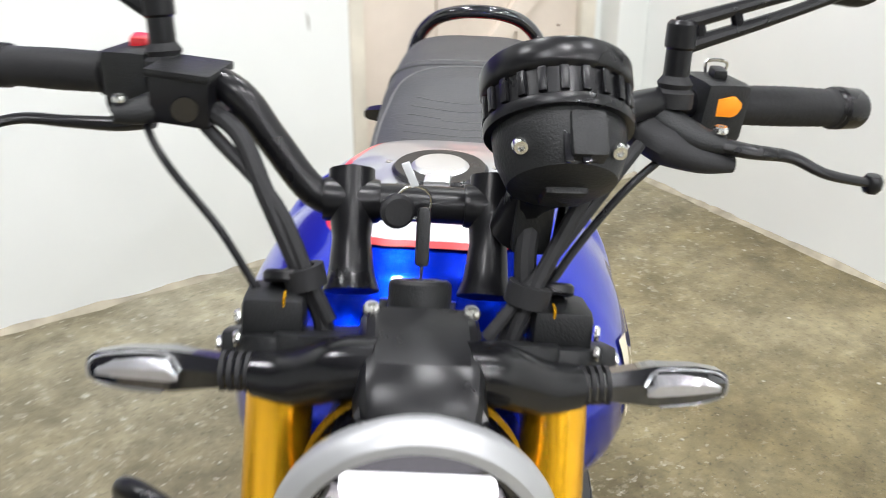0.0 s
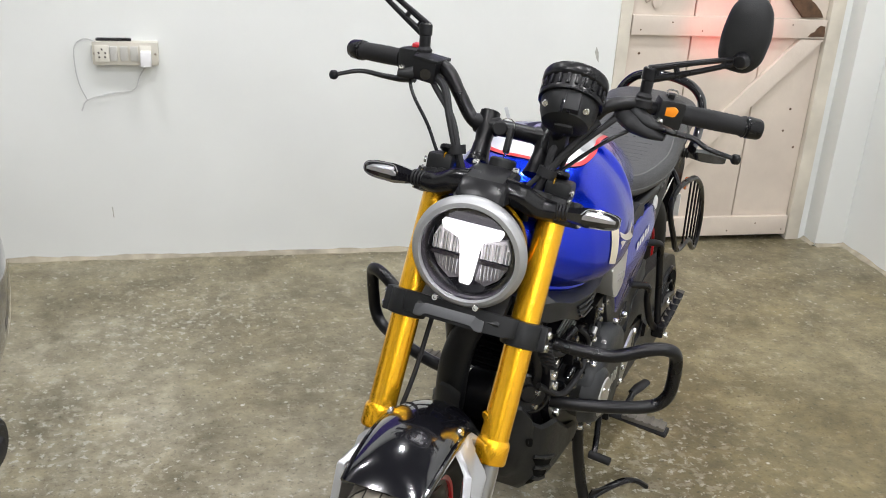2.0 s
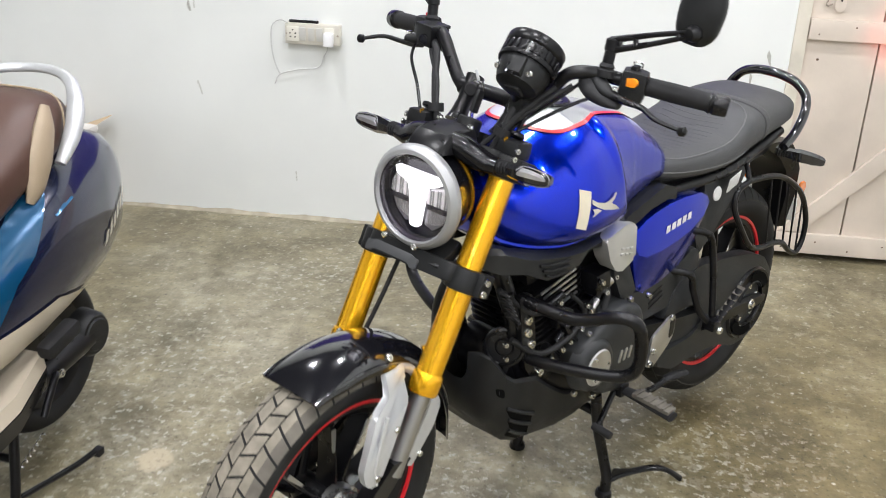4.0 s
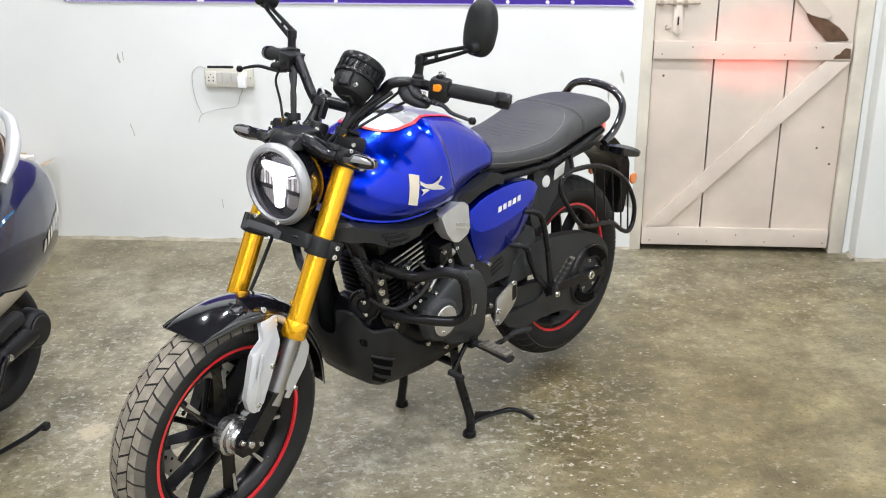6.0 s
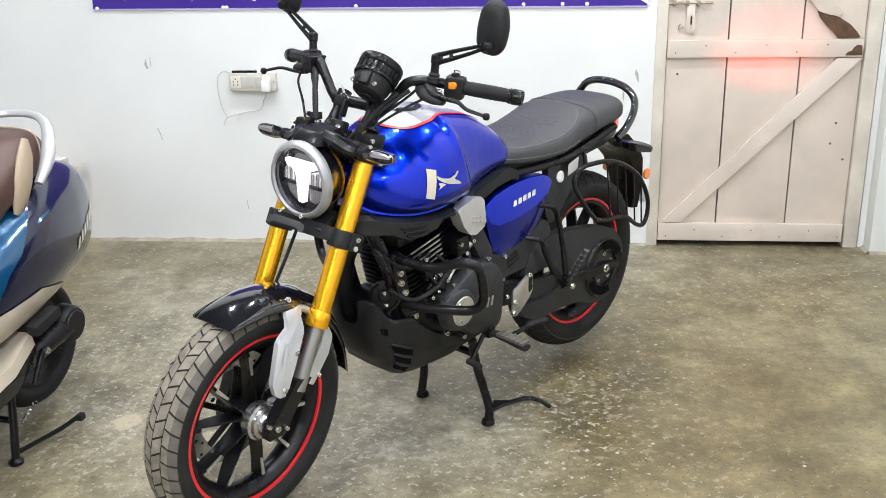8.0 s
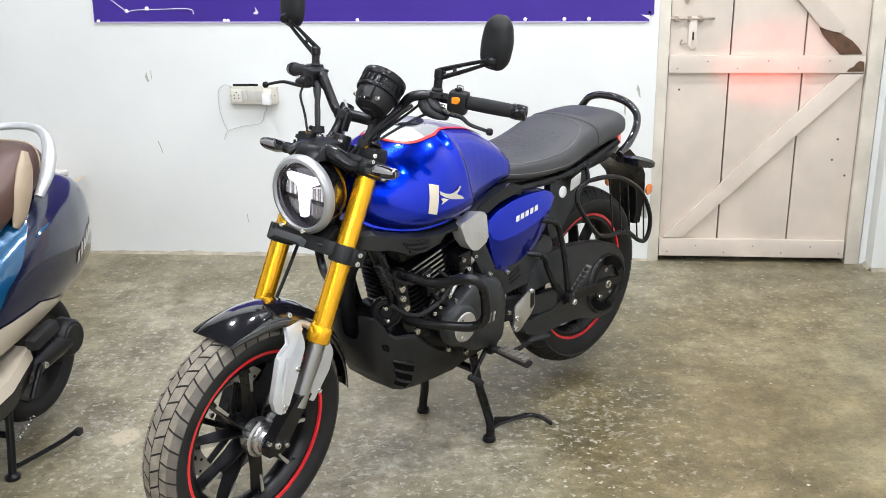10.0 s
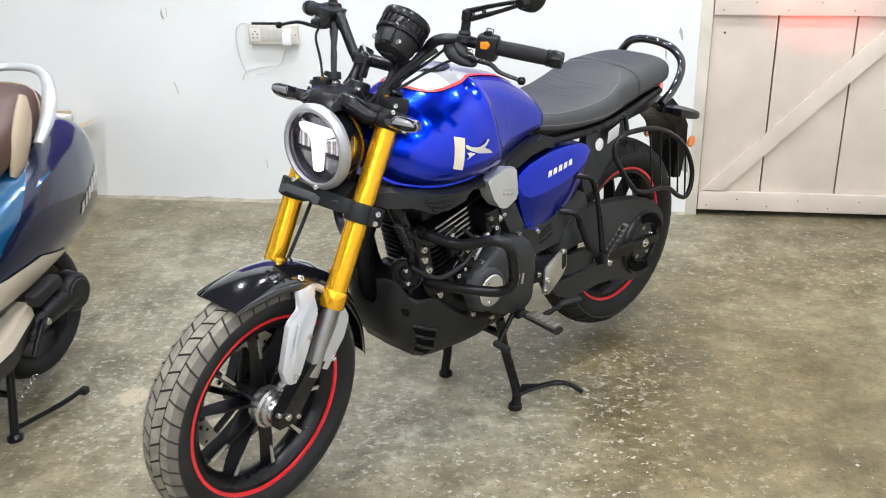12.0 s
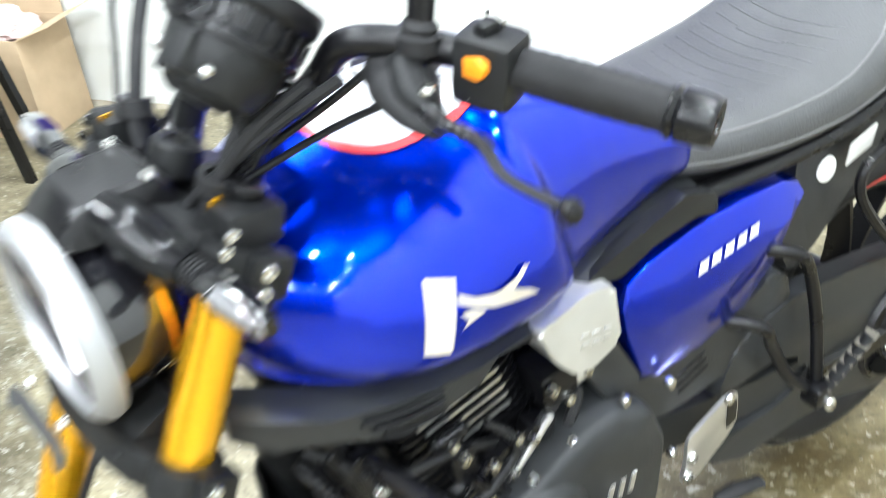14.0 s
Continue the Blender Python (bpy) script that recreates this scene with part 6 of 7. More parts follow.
for s in (1, -1):
    bp("down_tube", tube([(0.415, s * 0.035, 0.80), (0.390, s * 0.075, 0.70), (0.345, s * 0.085, 0.58), (0.315, s * 0.080, 0.47), (0.26, s * 0.075, 0.36)], 0.019, 14), M_BLACKSAT, "black frame down tube")
coil = []
for k in range(60):
    a = k * 0.75
    coil.append((0.412 - 0.00045 * k + 0.006 * math.sin(a), 0.112 + 0.0002 * k + 0.014 * math.cos(a), 0.662 - 0.00105 * k + 0.006 * math.sin(a)))
bp("coiled_hose", tube(coil, 0.0035, 6, n=2), M_RUBBER, "coiled black hose", parent=eng)
for pts, r in (([(0.40, 0.09, 0.66), (0.33, 0.12, 0.60), (0.24, 0.12, 0.58), (0.17, 0.11, 0.545)], 0.006), ([(0.36, 0.10, 0.54), (0.30, 0.13, 0.50), (0.22, 0.14, 0.515), (0.16, 0.13, 0.545), (0.10, 0.12, 0.57)], 0.0065), ([(0.10, 0.10, 0.60), (0.07, 0.12, 0.57), (0.09, 0.13, 0.535)], 0.008), ([(0.20, 0.12, 0.60), (0.17, 0.135, 0.56), (0.185, 0.13, 0.50)], 0.005)):
    bp("hose", tube(pts, r, 10), M_RUBBER, parent=eng)
for c, sz, rt in (((0.19, 0.122, 0.535), (0.05, 0.02, 0.030), 25), ((0.13, 0.118, 0.548), (0.035, 0.03, 0.025), -15), ((0.235, 0.118, 0.560), (0.03, 0.022, 0.045), 10), ((0.10, 0.105, 0.600), (0.05, 0.05, 0.05), 5)):
    bp("engine_block", box(sz, c, 0.004, rot=Matrix.Rotation(radians(rt), 3, "Y")), M_BLACKSAT, parent=eng)
for x, y, z in ((0.205, 0.134, 0.548), (0.150, 0.136, 0.556), (0.24, 0.131, 0.580), (0.118, 0.133, 0.610), (0.178, 0.134, 0.522)):
    bp("bolt", bolt_head((x, y, z), (0, 1, 0), 0.007, 0.010), M_STEEL, parent=eng)
for p, q_, r, m_ in (((0.165, 0.128, 0.512), (0.118, 0.132, 0.570), 0.006, M_ALU), ((0.235, 0.120, 0.500), (0.205, 0.128, 0.545), 0.008, M_BLACKGLOSS), ((0.262, 0.105, 0.585), (0.225, 0.118, 0.610), 0.010, M_BLACKSAT), ((0.078, 0.110, 0.575), (0.058, 0.122, 0.600), 0.011, M_ALU), ((0.225, 0.118, 0.455), (0.262, 0.112, 0.495), 0.012, M_BLACKSAT), ((0.380, 0.098, 0.650), (0.340, 0.108, 0.560), 0.009, M_BLACKSAT)):
    bp("linkage", rod(p, q_, r, 12, bev=0.002), m_, parent=eng)
for x, y, z, r in ((0.228, 0.130, 0.485, 0.007), (0.255, 0.124, 0.470, 0.006), (0.212, 0.136, 0.500, 0.006), (0.172, 0.140, 0.575, 0.006), (0.088, 0.128, 0.575, 0.007), (0.062, 0.130, 0.605, 0.006), (0.248, 0.126, 0.600, 0.006), (0.385, 0.105, 0.540, 0.006), (0.372, 0.098, 0.500, 0.006)):
    bp("bolt", bolt_head((x, y, z), (0.2, 1, 0.1), r, 0.008), M_STEEL, parent=eng)
for k in range(5):
    bp("rectifier_fin", box((0.004, 0.018, 0.030), (0.196 + 0.009 * k, 0.134, 0.508 + 0.007 * k), 0.001, rot=Matrix.Rotation(radians(35), 3, "Y")), M_BLACKSAT, parent=eng)
bp("throttle_body", rod((0.09, 0, 0.64), (0.02, 0, 0.66), 0.045, 20), M_BLACKSAT, parent=eng)

# exhaust: header down the front, round the pan, silencer on the right
exh = bp("exhaust", tube([(0.255, -0.010, 0.650), (0.320, -0.030, 0.652), (0.362, -0.052, 0.618), (0.374, -0.068, 0.555), (0.362, -0.078, 0.480), (0.338, -0.084, 0.400), (0.29, -0.090, 0.335), (0.20, -0.100, 0.305), (0.05, -0.125, 0.32), (-0.10, -0.155, 0.345)], [0.022, 0.024, 0.028, 0.031, 0.031, 0.029, 0.027, 0.027, 0.028, 0.032], 20), M_PLASTIC, "matt black exhaust pipe")
bp("silencer", tube([(-0.10, -0.155, 0.345), (-0.20, -0.165, 0.365), (-0.40, -0.175, 0.40), (-0.58, -0.18, 0.435)], [0.034, 0.052, 0.056, 0.050], 24), M_PLASTIC, "matt black silencer", parent=exh)

# belly pan ------------------------------------------------------------------------
pan_rows = [(0.418, 0.038, 0.430, 0.500), (0.414, 0.064, 0.392, 0.508), (0.402, 0.088, 0.354, 0.502), (0.386, 0.102, 0.330, 0.478), (0.371, 0.105, 0.320, 0.456), (0.358, 0.118, 0.296, 0.446), (0.338, 0.127, 0.280, 0.446), (0.305, 0.131, 0.266, 0.440), (0.25, 0.129, 0.256, 0.396), (0.20, 0.127, 0.254, 0.362), (0.13, 0.123, 0.258, 0.332), (0.075, 0.114, 0.270, 0.305)]
rings = []
for x, w, zb, zt in pan_rows:
    out = [(x, -w, zt), (x, -w * 1.02, (zb * 0.4 + zt * 0.6)), (x, -w * 0.90, zb + (zt - zb) * 0.22), (x, -w * 0.62, zb), (x, 0, zb - 0.004), (x, w * 0.62, zb), (x, w * 0.90, zb + (zt - zb) * 0.22), (x, w * 1.02, zb * 0.4 + zt * 0.6), (x, w, zt)]
    rings.append(out + [(x - 0.004, a[1] * 0.95, a[2] + 0.006) for a in out[::-1]])
pan = bp("belly_pan", loft(rings), M_PLASTIC, "matt black plastic belly pan", smooth=35)
PAN_BM = bmesh.new()
PAN_BM.from_mesh(pan.data)
PAN_BVH = bvhtree.BVHTree.FromBMesh(PAN_BM)
for k in range(3):
    z = 0.382 - 0.029 * k
    decal("pan_slot", [(-0.366 + 0.006 * k, z), (-0.306, z - 0.026), (-0.303, z - 0.046), (-0.358 + 0.006 * k, z - 0.020)], (0, 0.3, 0), (-1, 0, 0), (0, 0, 1), M_DEEP, 0.0015, 0.012, pan, "vent slot painted as black shade", PAN_BVH)
    bp("slot_lip", tube([PAN_BVH.ray_cast(V((x, 0.5, zz)), V((0, -1, 0)))[0] + V((0, 0.002, 0)) for x, zz in ((0.366 - 0.006 * k, z + 0.004), (0.336, z - 0.008), (0.303, z - 0.022))], 0.0045, 6), M_PLASTIC, parent=pan)
decal("pan_hole", round_outline([(-0.394, 0.440), (-0.374, 0.432), (-0.372, 0.410), (-0.390, 0.420)], 0.008, 3), (0, 0.3, 0), (-1, 0, 0), (0, 0, 1), M_DEEP, 0.0015, 0.012, pan, "opening painted as black shade", PAN_BVH)

# crash guards ---------------------------------------------------------------------
for s in (1, -1):
    bp("crash_guard", tube([(0.345, s * 0.100, 0.630), (0.332, s * 0.150, 0.622), (0.310, s * 0.220, 0.618), (0.288, s * 0.280, 0.640), (0.272, s * 0.312, 0.642), (0.256, s * 0.326, 0.624), (0.244, s * 0.328, 0.575), (0.240, s * 0.322, 0.528), (0.250, s * 0.298, 0.504), (0.278, s * 0.240, 0.496), (0.310, s * 0.160, 0.492), (0.318, s * 0.100, 0.488)], 0.0130, 14), M_BLACKSAT, "black tubular crash guard")

# centre stand, gear lever ------------------------------------------------------------
stand = bp("centre_stand", tube([(0.035, 0.105, 0.285), (0.022, 0.112, 0.200), (-0.004, 0.124, 0.100), (-0.010, 0.136, 0.050), (-0.006, 0.140, 0.012)], 0.0135, 12), M_BLACKSAT, "black tubular centre stand")
bp("leg", tube([(0.035, -0.105, 0.285), (0.022, -0.112, 0.200), (0.004, -0.124, 0.100), (0.0, -0.134, 0.044), (0.002, -0.138, 0.006)], 0.0135, 12), M_BLACKSAT, parent=stand)
bp("cross_tube", rod((0.028, -0.11, 0.235), (0.028, 0.11, 0.235), 0.012, 12), M_BLACKSAT, parent=stand)
for s in (1, -1):
    bp("foot", lathe([(0, 0), (0.020, 0), (0.021, 0.004), (0.019, 0.014), (0.0135, 0.018)], 18, Matrix.Translation((-0.003, s * 0.139, -0.001 if s > 0 else -0.007))), M_BLACKSAT, parent=stand)
bp("tang", tube([(-0.008, 0.140, 0.040), (-0.045, 0.165, 0.058), (-0.100, 0.205, 0.070), (-0.130, 0.230, 0.062), (-0.160, 0.250, 0.036)], [0.010, 0.010, 0.0095, 0.009, 0.011], 10, flat=0.7), M_BLACKSAT, "kick tang", parent=stand)
bp("tang_web", plate([(0, 0), (0.05, 0.0), (0.10, 0.002), (0.0, 0.035)], 0.004, Matrix.Translation((-0.012, 0.142, 0.046)) @ Matrix(((-0.80, 0.0, 0.60, 0), (0.57, 0.3, 0.76, 0), (0.18, 0.95, -0.25, 0), (0, 0, 0, 1)))), M_BLACKSAT, parent=stand)
gl = bp("gear_lever", tube([(0.030, 0.150, 0.318), (0.015, 0.168, 0.312), (-0.06, 0.182, 0.292), (-0.125, 0.188, 0.300)], 0.0075, 10), M_BLACKSAT, "black heel-and-toe gear lever")
bp("toe_rubber", tube([(-0.125, 0.184, 0.300), (-0.150, 0.192, 0.304), (-0.195, 0.200, 0.300)], [0.010, 0.013, 0.011], 12, flat=0.7), M_RUBBER, parent=gl)
bp("toe_arm", tube([(0.030, 0.150, 0.318), (0.085, 0.165, 0.285), (0.115, 0.172, 0.262)], 0.007, 10), M_BLACKSAT, parent=gl)
bp("toe_peg", rod((0.115, 0.160, 0.262), (0.115, 0.210, 0.258), 0.0095, 12, bev=0.002), M_RUBBER, parent=gl)

# the tail lamp shines back on to the door
tail = bpy.data.lights.new("tail_lamp_light", "AREA")
tail.shape, tail.size, tail.size_y, tail.energy, tail.color, tail.spread = "RECTANGLE", 0.08, 0.02, 0.20, (1.0, 0.05, 0.035), radians(20)
new("tail_lamp_light", tail).matrix_basis = look(bike.matrix_basis @ V((-0.790, 0, 0.785)), (2.31, 2.69, 0.88))

# ---- door ----
DY = WALL_Y + 0.012  # face of the planks


def flat(outline, y, thick, bev=0.002):
    """An outline in (x, z), its face looking to the room at y."""
    return plate(outline, thick, Matrix.Translation((0, y + thick / 2, 0)) @ SIDE, bev)


door = thing("door", "pale pink painted ledged plank door, closed", "door", kind="structure")
door.name = "door_1"
for x0, x1 in ((1.902, 2.154), (2.160, 2.457), (2.463, 2.713)):
    part("plank", flat([(x0, 0.03), (x1, 0.03), (x1, 2.02), (x0, 2.02)], DY, 0.028, 0.003), M_DOOR, door)
for z0, z1 in ((0.028, 0.107), (0.848, 0.919), (1.70, 1.77)):
    x1 = 2.708
    rail = part("rail", flat([(1.902, z0), (x1, z0 - 0.002), (x1, z1), (1.902, z1 + 0.002)], DY - 0.022, 0.022, 0.003), M_DOOR, door)
    for k in range(7):
        x = 1.937 + 0.125 * k
        part("nail", bolt_head((x, DY - 0.022, z0 + 0.02 + 0.03 * (k % 2)), (0, -1, 0), 0.003, 0.0015), M_RAWWOOD, rail)
part("brace", flat([(1.915, 0.113), (2.001, 0.113), (2.711, 0.842), (2.608, 0.842)], DY - 0.020, 0.020, 0.003), M_DOOR, door)
brace = part("brace", flat([(2.512, 1.036), (1.923, 1.690), (2.012, 1.695), (2.612, 1.032), (2.592, 1.012), (2.562, 1.022), (2.540, 1.024)], DY - 0.020, 0.020, 0.003), M_DOOR, door)
part("broken_end", flat([(2.509, 1.036), (2.540, 1.026), (2.562, 1.024), (2.594, 1.012), (2.648, 0.979), (2.676, 0.950), (2.694, 0.926), (2.603, 0.924), (2.580, 0.950), (2.560, 0.968), (2.525, 1.005)], DY - 0.014, 0.014, 0.004), M_RAWWOOD, brace, "splintered bare brown wood")
part("splinter", flat([(2.635, 0.853), (2.646, 0.868), (2.660, 0.872), (2.668, 0.886), (2.681, 0.897), (2.700, 0.894), (2.705, 0.854)], DY - 0.0255, 0.004, 0.0), M_RAWWOOD, door, "splintered bare brown wood")
M_BRASS = mat("dull_metal", (0.42, 0.36, 0.30), 0.4, 0.8, vary=0.2, vary_scale=50)
M_CREAM = mat("painted_fitting", (0.68, 0.60, 0.52), 0.4, 0.1)
part("handle", tube([(1.964, DY, 1.145), (1.963, DY - 0.028, 1.160), (1.963, DY - 0.032, 1.20), (1.963, DY - 0.028, 1.240), (1.964, DY, 1.255)], 0.010, 10, flat=1.2), M_CREAM, door, "painted door handle")
bolt = part("bolt", rod((1.893, DY - 0.012, 1.073), (2.081, DY - 0.012, 1.075), 0.005, 10), M_BRASS, door, "dull metal slide bolt")
for x in (1.923, 1.977, 2.022):
    part("bolt_staple", box((0.016, 0.022, 0.024), (x, DY - 0.008, 1.074), 0.003), M_BRASS, bolt)
hasp = part("hasp", flat(round_outline([(1.975, 1.085), (2.008, 1.085), (2.014, 0.965), (2.005, 0.948), (1.984, 0.948), (1.976, 0.965)], 0.01), DY - 0.012, 0.006, 0.002), M_CREAM, door, "painted hasp")
part("hasp_slot", flat([(1.992, 1.02), (1.999, 1.02), (1.999, 0.985), (1.992, 0.985)], DY - 0.0135, 0.003, 0), M_DOORGAP, hasp)
part("hook", tube([(1.952, DY - 0.004, 0.985), (1.945, DY - 0.012, 0.975), (1.952, DY - 0.012, 0.968), (1.967, DY - 0.006, 0.974)], 0.003, 6), M_BRASS, door)
for x, z in ((1.952, 0.775), (2.635, 0.56), (2.680, 0.40), (2.620, 0.47)):
    part("nail_hole", bolt_head((x, DY, z), (0, -1, 0), 0.005, 0.001), M_RAWWOOD, door)
for name, x0, x1, y0 in (("trim_1", 1.852, 1.899, WALL_Y - 0.006), ("trim_2", 2.716, 2.776, WALL_Y - 0.010)):
    f = part(name, box((x1 - x0, 0.10, 2.05), ((x0 + x1) / 2, y0 + 0.05, 1.025), 0.004), M_JAMB)
    tagged(f, "white painted door jamb", kind="structure")
t = part("trim_3", box((2.776 - 1.862, 0.10, 0.03), ((1.862 + 2.776) / 2, WALL_Y + 0.045, 2.037), 0.003), M_WALL)
tagged(t, "white painted door head", kind="structure")

# ---- banner ----
ban = thing("banner", "purple vinyl banner pinned on the white wall", "banner", Matrix.Translation((-0.048, 0, 0.010)) @ Matrix.Diagonal((1.030, 1, 1, 1)))
part("sheet", flat([(-0.543, 1.070), (0.6, 1.060), (1.802, 1.054), (1.806, 1.078), (1.822, 1.084), (1.815, 1.96), (-0.520, 1.96)], WALL_Y - 0.004, 0.003, 0), M_BANNER, ban)
part("lower_edge", box((2.345, 0.003, 0.006), (0.63, WALL_Y - 0.006, 1.0605), 0, rot=Matrix.Rotation(radians(0.35), 3, "Y")), mat("pale_violet_edge", (0.45, 0.40, 0.62), 0.6), ban)
M_PIN = mat("white_pin", (0.85, 0.85, 0.86), 0.4)
for x in (-0.525, 0.03, 0.045, 0.60, 1.17, 1.30, 1.46, 1.56):
    part("pin", lathe([(0, 0.004), (0.005, 0.003), (0.008, 0.0), (0, 0)], 12, along((0, -1, 0), (x, WALL_Y - 0.0045, 1.072 - 0.006 * (x + 0.5) / 2.3))), M_PIN, ban)
for x, z in ((-0.535, 1.200), (-0.395, 1.115), (-0.305, 1.125)):
    part("pin", lathe([(0, 0.005), (0.006, 0.003), (0.009, 0.0), (0, 0)], 12, along((0, -1, 0), (x, WALL_Y - 0.0045, z))), M_PIN, ban)
part("string", tube([(-0.535, WALL_Y - 0.007, 1.200), (-0.46, WALL_Y - 0.007, 1.165), (-0.395, WALL_Y - 0.007, 1.116), (-0.36, WALL_Y - 0.007, 1.119), (-0.25, WALL_Y - 0.007, 1.122), (-0.12, WALL_Y - 0.007, 1.122), (-0.10, WALL_Y - 0.007, 1.100)], 0.0016, 6), M_PIN, ban, "loose white string")
part("chip", flat([(0.155, 1.10), (0.168, 1.112), (0.165, 1.130), (0.175, 1.112), (0.180, 1.103), (0.170, 1.096)], WALL_Y - 0.0055, 0.002, 0), M_PIN, ban)
part("torn_corner", flat([(1.770, 1.083), (1.800, 1.080), (1.812, 1.092), (1.800, 1.100), (1.808, 1.060), (1.790, 1.072)], WALL_Y - 0.0058, 0.002, 0), M_PIN, ban)

# ---- switch board with charger lead ----
sb = thing("switchboard", "cream electric switchboard with a white charger lead on the wall", "switchboard", Matrix.Translation((-0.040, 0, 0.004)) @ Matrix.Diagonal((1.02, 1, 1, 1)))
part("case", box((0.208, 0.036, 0.078), (0.131, WALL_Y - 0.018, 0.754), 0.005), M_CASE, sb)
sk = part("socket", box((0.046, 0.004, 0.056), (0.058, WALL_Y - 0.038, 0.755), 0.002), M_SOCKET, sb)
for dx, dz in ((0, 0.014), (-0.010, 0.002), (0.010, 0.002), (-0.009, -0.012), (0.009, -0.012)):
    part("hole", lathe([(0, 0), (0.003, 0), (0.003, 0.0012), (0, 0.0012)], 8, along((0, -1, 0), (0.058 + dx, WALL_Y - 0.0402, 0.755 + dz))), M_DOORGAP, sk)
for x in (0.094, 0.127, 0.159):
    sw = part("switch", box((0.024, 0.008, 0.050), (x, WALL_Y - 0.038, 0.755), 0.003, rot=Matrix.Rotation(radians(6), 3, "X")), M_SWITCH, sb)
part("socket", box((0.036, 0.004, 0.056), (0.195, WALL_Y - 0.038, 0.755), 0.002), M_SOCKET, sb)
for x in (0.034, 0.226):
    part("screw", bolt_head((x, WALL_Y - 0.036, 0.754), (0, -1, 0), 0.004, 0.002), M_BRASS, sb)
part("charger", box((0.034, 0.036, 0.050), (0.196, WALL_Y - 0.056, 0.742), 0.005), M_PIN, sb, "white charger plug")
wy = WALL_Y - 0.012
part("lead", tube([(0.194, WALL_Y - 0.06, 0.716), (0.180, wy, 0.690), (0.168, wy, 0.668), (0.160, wy, 0.640), (0.138, wy, 0.622), (0.08, wy, 0.614), (0.0, wy, 0.590), (-0.022, wy, 0.552)], 0.0018, 6), M_LEAD, sb)
part("lead", tube([(0.04, wy - 0.03, 0.795), (0.0, wy, 0.798), (-0.030, wy, 0.770), (-0.032, wy, 0.700), (-0.022, wy, 0.640), (-0.002, wy, 0.590)], 0.0018, 6), M_LEAD, sb)
pen = part("pen", rod((0.0, WALL_Y - 0.018, 0.8025), (0.114, WALL_Y - 0.018, 0.8025), 0.0055, 12, bev=0.002), M_BLACKSAT)
tagged(pen, "black marker pen lying on the switchboard", "pen")
# scars on the wall plaster
M_SCAR = mat("bare_plaster", (0.42, 0.42, 0.38), 0.8, vary=0.2, vary_scale=60)
for o in ([(-0.405, 0.835), (-0.398, 0.86), (-0.392, 0.83), (-0.388, 0.815), (-0.396, 0.812)], [(-0.378, 0.865), (-0.375, 0.865), (-0.374, 0.825), (-0.378, 0.825)], [(-0.376, 0.545), (-0.366, 0.515), (-0.360, 0.490), (-0.364, 0.490), (-0.370, 0.515), (-0.380, 0.542)], [(0.01, 0.20), (0.014, 0.20), (0.016, 0.16), (0.013, 0.16)], [(1.775, 0.80), (1.785, 0.78), (1.79, 0.74), (1.782, 0.75), (1.77, 0.78)], [(1.72, 0.72), (1.73, 0.70), (1.728, 0.66), (1.722, 0.68)]):
    tagged(part("wall_scar", flat(o, WALL_Y - 0.0012, 0.002, 0), M_SCAR), "small scar in the plaster", "wall scar", kind="stuff")

# ---- cardboard box, plastic bags and stool in the corner ----
cb = thing("cardboard_box", "open brown cardboard box standing against the wall", "box")
x0, x1, y0, y1, h = -1.245, -0.857, 2.41, 2.655, 0.34
for name, size, at in (("front", (x1 - x0, 0.006, h), ((x0 + x1) / 2, y0, h / 2)), ("back", (x1 - x0, 0.006, h), ((x0 + x1) / 2, y1, h / 2)), ("side", (0.006, y1 - y0 + 0.006, h), (x1, (y0 + y1) / 2, h / 2)), ("side", (0.006, y1 - y0 + 0.006, h), (x0, (y0 + y1) / 2, h / 2)), ("base", (x1 - x0, y1 - y0, 0.006), ((x0 + x1) / 2, (y0 + y1) / 2, 0.003))):
    part(name, box(size, at, 0.001), M_CARD, cb)
part("flap", loft([[(x1, y0, h), (x1 + 0.006, y0, h), (x1 + 0.006, y1 - 0.01, h), (x1, y1 - 0.01, h)], [(x1 + 0.125, y0 + 0.01, h + 0.045), (x1 + 0.131, y0 + 0.01, h + 0.045), (x1 + 0.141, y1 - 0.02, h + 0.055), (x1 + 0.135, y1 - 0.02, h + 0.055)]]), M_CARD, cb)
part("flap", loft([[(x0, y1, h), (x0, y1 + 0.005, h), (x1, y1 + 0.005, h), (x1, y1, h)], [(x0 + 0.02, y1 + 0.012, h + 0.06), (x0 + 0.02, y1 + 0.017, h + 0.06), (x1 - 0.01, y1 + 0.017, h + 0.07), (x1 - 0.01, y1 + 0.012, h + 0.07)]]), M_CARD, cb)


def bag(name, label, c, size, col, seed):
    rnd = random.Random(seed)
    bm = bmesh.new()
    bmesh.ops.create_icosphere(bm, subdivisions=4, radius=1.0)
    noise.seed_set(seed)
    for v in bm.verts:
        n = noise.noise(v.co * 2.2) * 0.28 + noise.noise(v.co * 5.5) * 0.12
        v.co = v.co * (1 + n)
        v.co = V((c[0] + v.co.x * size[0], c[1] + v.co.y * size[1], c[2] + v.co.z * size[2]))
    return tagged(part(name, bm, mat(name + "_film", col, 0.28, bump=0.4, scale=20, vary=0.08), None, smooth=60), label, "bag")


